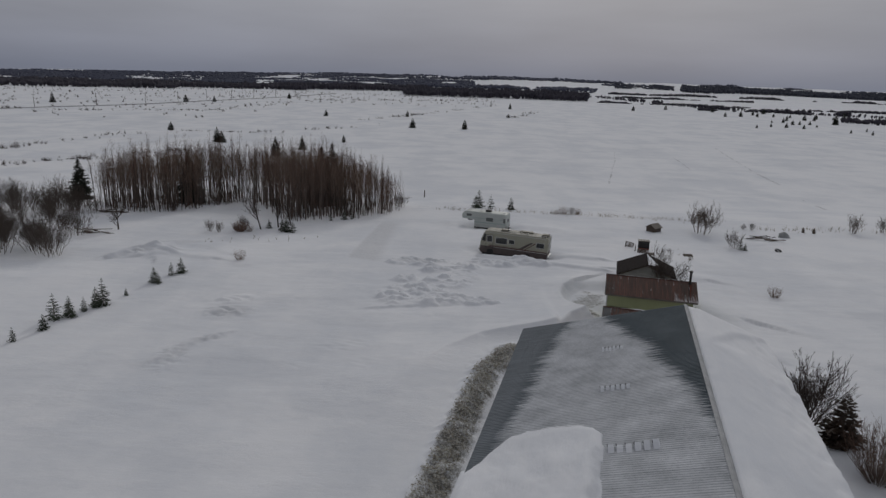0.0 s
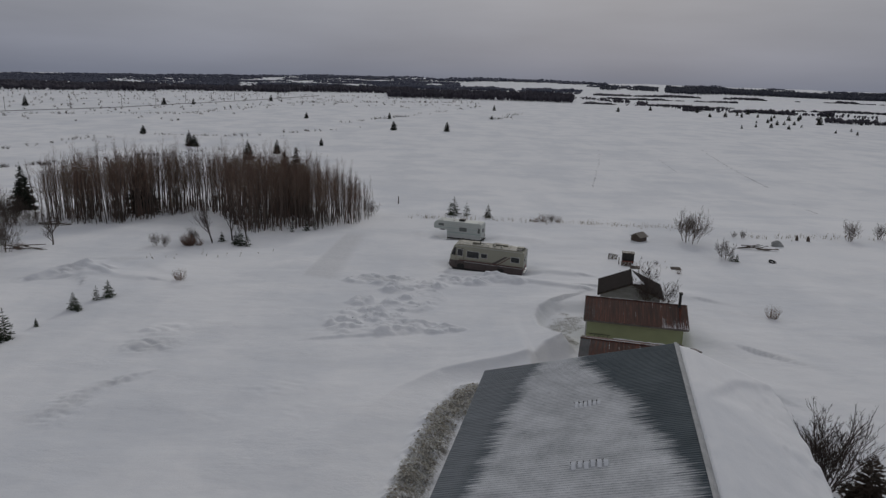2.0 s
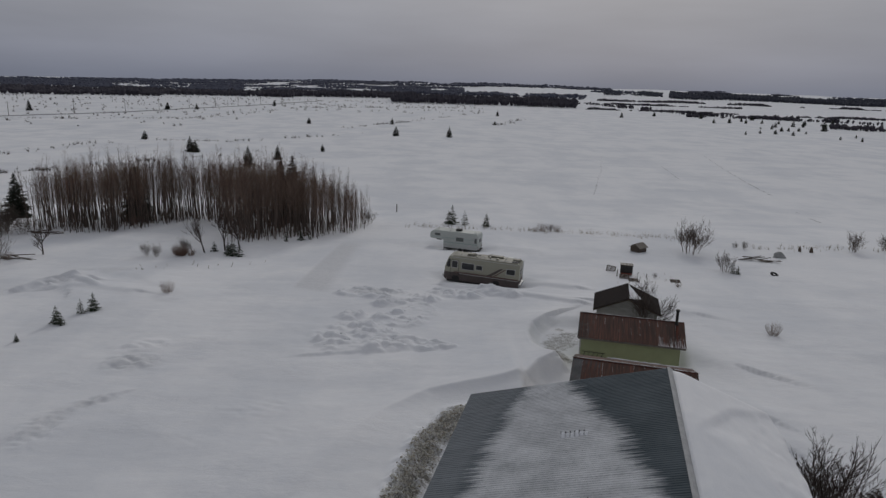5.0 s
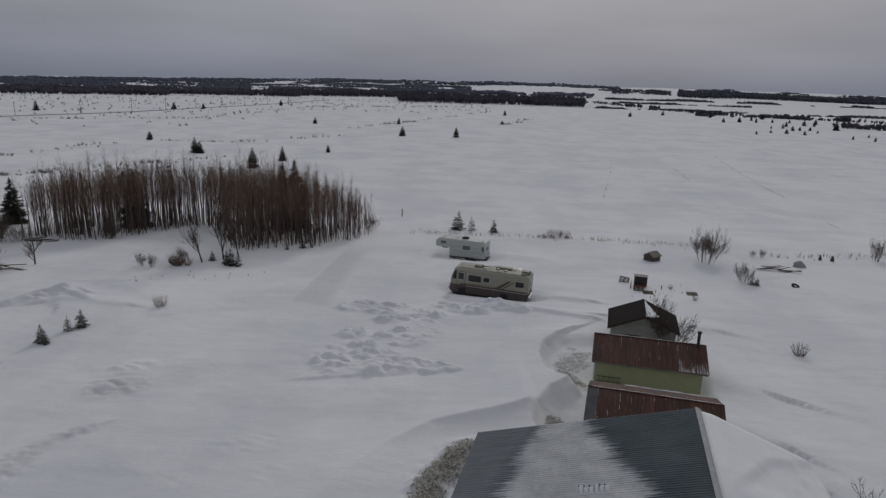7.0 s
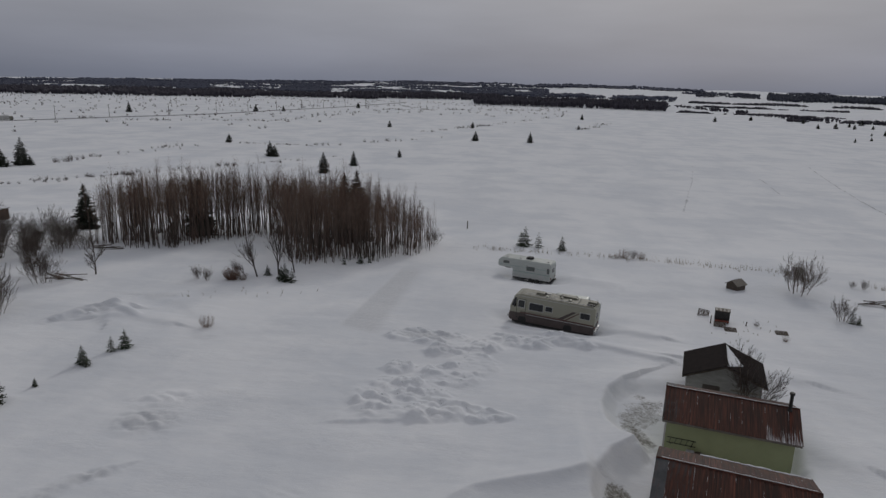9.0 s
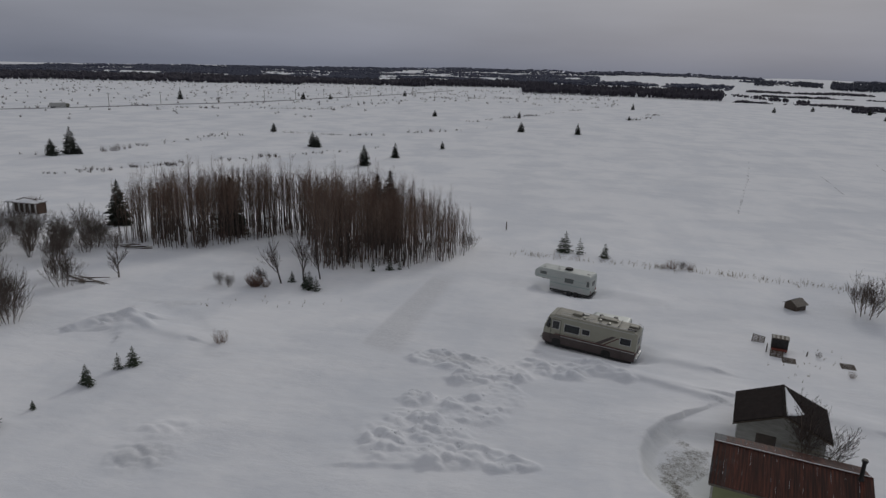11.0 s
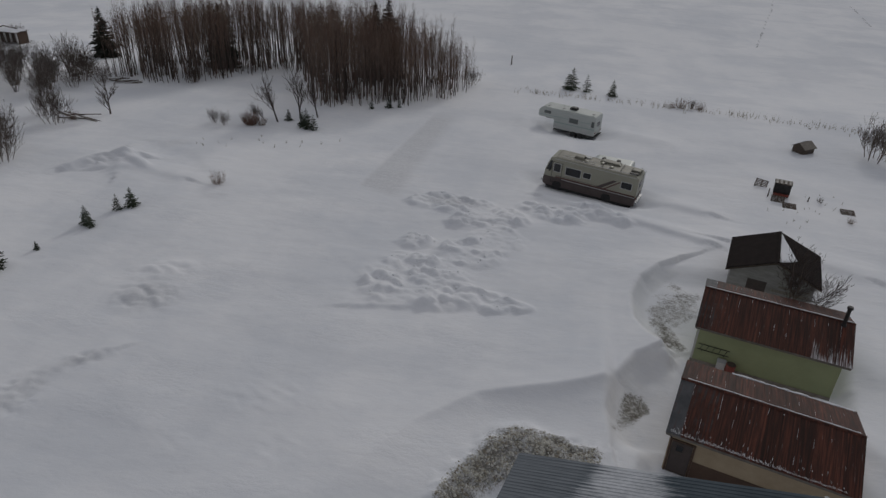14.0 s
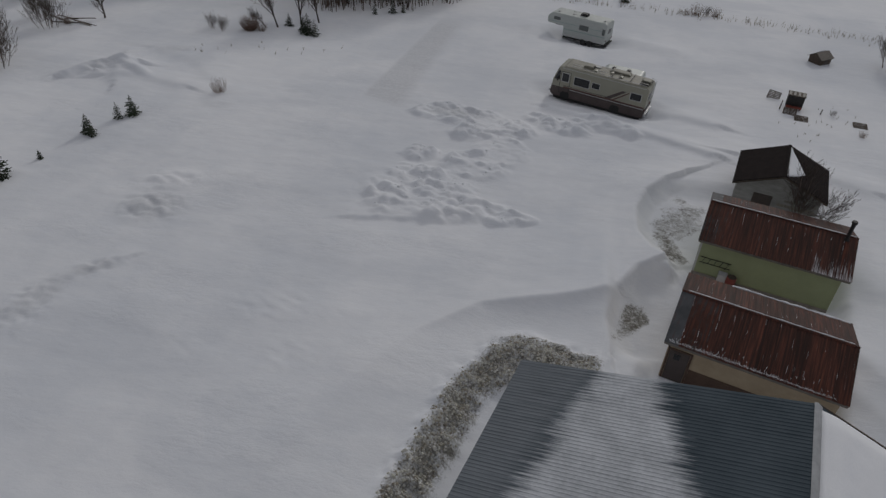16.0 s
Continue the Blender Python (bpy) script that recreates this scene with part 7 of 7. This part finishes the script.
    for xx in (0.7, 2.0):
        part("bracket", box(xx, 0.20, 0.66, xx + 0.05, 0.316, 0.715), BLACK_IRON, lad)
    tank = thing("red_tank", m @ pose(2.55, -0.12, -0.5), "faded red barrel standing by the green wall", "barrel")
    part("drum", Shape().lathe([(0.27, 0), (0.29, 0.04), (0.28, 0.3), (0.295, 0.32), (0.28, 0.34), (0.28, 0.6), (0.295, 0.62), (0.28, 0.64), (0.29, 1.0), (0.27, 1.02)], 18), RED_PAINT, tank)
    part("lid", Shape().lathe([(0.26, 1.021), (0.26, 1.04), (0.05, 1.05)], 18), DARK_WOOD, tank)
    box_ = thing("meter_box", m @ pose(1.75, 0.0, -0.5), "grey box standing by the green wall", "box")
    part("case", box(0, -0.15, 0, 0.5, 0.24, 0.95), PLASTIC_GREY, box_, bevel=0.03)
    part("lid", box(-0.02, -0.17, 0.951, 0.52, 0.25, 0.99), FLASHING, box_, bevel=0.01)


build_doghouse()
build_yard_junk()


def build_ruin():
    """A long low open-sided shelter behind the shrubs."""
    b = thing("open_shelter", pose(-94.6, 126.6, ground_at(-91, 126) - 0.1, 0, 0, -4), "long low open shelter with pale posts and snow on its roof", "shelter")
    for k in range(7):
        part("roof_board", box(-0.3, -0.3 + k * 0.42, 2.0, 6.6, 0.10 + k * 0.42, 2.06), DARK_WOOD, b, at=pose(0, 0, 0.02 * (k % 3), 0, 0.8 * ((k * 7) % 3 - 1), 0))
    def load(x, y):
        return np.minimum.reduce([(x + 0.3) * 2, (6.5 - x) * 2, (y + 0.25) * 2, (2.55 - y) * 2, 0.5 + 2.4 * fbm(x / 0.9, y / 0.9, 207, 3) + 0 * x])
    sn = slab(np.arange(-0.4, 6.7, 0.2), np.arange(-0.4, 2.7, 0.2), lambda x, y: 0.22 + 0.3 * fbm(x / 1.2, y / 1.2, 209, 2), lambda x, y: 2.09 + 0 * x, load)
    part("roof_snow", sn, SNOW, b, smooth=True)
    part("ridge_beam", Shape().tube([(0.8, 1.4, 2.15), (2.6, 1.5, 2.75), (5.6, 1.3, 2.5)], 0.09, 6), DARK_WOOD, b)
    for k in range(6):
        part("post", box(0.05 + k * 1.22, 0.0, 0, 0.3 + k * 1.22, 0.2, 1.999), GREY_WALL, b)
    part("back_wall", box(0, 2.3, 0, 6.4, 2.42, 1.999), DARK_WOOD, b)
    part("end_wall", box(6.25, 0.21, 0, 6.37, 2.29, 1.999), BROWN_WALL, b)
    part("inner_wall", box(0.1, 1.2, 0, 6.2, 1.3, 1.9), DARK_WOOD, b)


build_ruin()


def build_parked_bus():
    x, y = -331, 411
    b = thing("truck", pose(x, y, ground_at(x, y), 0, 0, 66), "dull pale truck on the far road", "truck")
    part("cargo_box", box(0, -1.2, 0.9, 9.5, 1.2, 3.3), GREY_WALL, b, bevel=0.05)
    part("cab", Shape().prism([(9.7, 0.7), (12.2, 0.7), (12.2, 1.8), (11.8, 2.7), (9.7, 2.8)], -1.15, 1.15), CREAM_ROOF, b, bevel=0.06)
    for xx in (1.4, 2.7, 11.2):
        for yy in (-1.0, 1.0):
            wheel(b, xx, yy, 0.5, 0.5, 0.3)
    part("chassis", box(0.1, -0.5, 0.6, 10, 0.5, 0.899), BLACK_IRON, b)


def build_far_road():
    """A cleared road between the fields, along the utility poles."""
    pts = [(-352, 380), (-333, 411), (-309, 461), (-291, 510), (-266, 578), (-247, 670), (-232, 733), (-215, 830), (-200, 930), (-185, 1060)]
    s = Shape()
    for (ax, ay), (bx, by) in zip(pts, pts[1:]):
        for k in range(8):
            a, b = (k / 8, (k + 1) / 8)
            row = []
            for f in (a, b):
                x, y = ax + (bx - ax) * f, ay + (by - ay) * f
                for off in (-2.6, -2.0, 2.0, 2.6):
                    row.append((x + off + 5, y, ground_at(x + off + 5, y) + (0.05 if abs(off) > 2.3 else 0.30)))
            s.add(row, [(0, 1, 5, 4), (1, 2, 6, 5), (2, 3, 7, 6)])
    tagged(new("road", s.mesh("road", ROAD)), "cleared dark road between the snowy fields", "road", kind="structure")


def build_stones():
    """Loose stones and frozen clods on the scoured banks."""
    rng = random.Random(44)
    s = Shape()
    n = 0
    while n < 6500:
        u, v = rng.uniform(8, 38.5), rng.uniform(19.3, 26.6)
        out = math.hypot(max(v - 22.26, 0), max(u - 32, 0))
        mid = 2.7 + 1.5 * float(smooth01((u - 33.5) / 4))
        if abs(out - mid) > rng.uniform(0.5, 0.95):
            continue
        p = BARN_O + BARN_U * u + BARN_V * v
        x, y = p.x, p.y
        z, r = ground_at(x, y), 0.03 + 0.09 * rng.random() ** 2.5
        pts = [(x + r * rng.uniform(0.7, 1.2) * a, y + r * rng.uniform(0.7, 1.2) * b, z + r * rng.uniform(0.5, 0.9) * c) for a, b, c in ((1, 0, 0), (0, 1, 0), (-1, 0, 0), (0, -1, 0), (0, 0, 1), (0, 0, -0.6))]
        s.add(pts, [(0, 1, 4), (1, 2, 4), (2, 3, 4), (3, 0, 4), (1, 0, 5), (2, 1, 5), (3, 2, 5), (0, 3, 5)])
        n += 1
    tagged(new("loose_stones", s.mesh("loose_stones", STONE)), "loose stones and frozen clods on the scoured bank", "stones", kind="stuff")


build_stones()
build_parked_bus()
build_far_road()


def build_snow_clods():
    """Broken lumps of snow on the ploughed heaps and scuffed patches."""
    rng = random.Random(202)
    s, n = Shape(), 0
    while n < 420:
        x, y = rng.uniform(-8, 10), rng.uniform(60, 84)
        w = float(rough_heaps(np.array([x]), np.array([y]))[0])
        if rng.random() > w * w:
            continue
        r = 0.04 + 0.13 * rng.random() ** 3.0
        z = ground_at(x, y) - r * 0.10
        q = Euler((rng.uniform(-0.5, 0.5), rng.uniform(-0.5, 0.5), rng.uniform(0, 6.3))).to_matrix()
        pts = [Vector((x, y, z)) + q @ Vector((a * r * rng.uniform(0.7, 1.3), b * r * rng.uniform(0.6, 1.0), c * r * rng.uniform(0.15, 0.32))) for a, b, c in
               ((1, 0.5, -1), (0.4, 1, -1), (-0.7, 0.8, -1), (-1, -0.5, -1), (0.2, -1, -1), (0.7, 0.3, 1), (-0.2, 0.6, 1), (-0.7, -0.2, 1), (0.3, -0.6, 1))]
        s.add(pts, [(5, 6, 7, 8), (0, 1, 6, 5), (1, 2, 6), (2, 7, 6), (2, 3, 7), (3, 8, 7), (3, 4, 8), (4, 5, 8), (4, 0, 5)])
        n += 1
    tagged(new("snow_clods", s.mesh("snow_clods", SNOW, smooth=True)), "broken lumps of ploughed snow", "snow lumps", kind="stuff")


build_snow_clods()
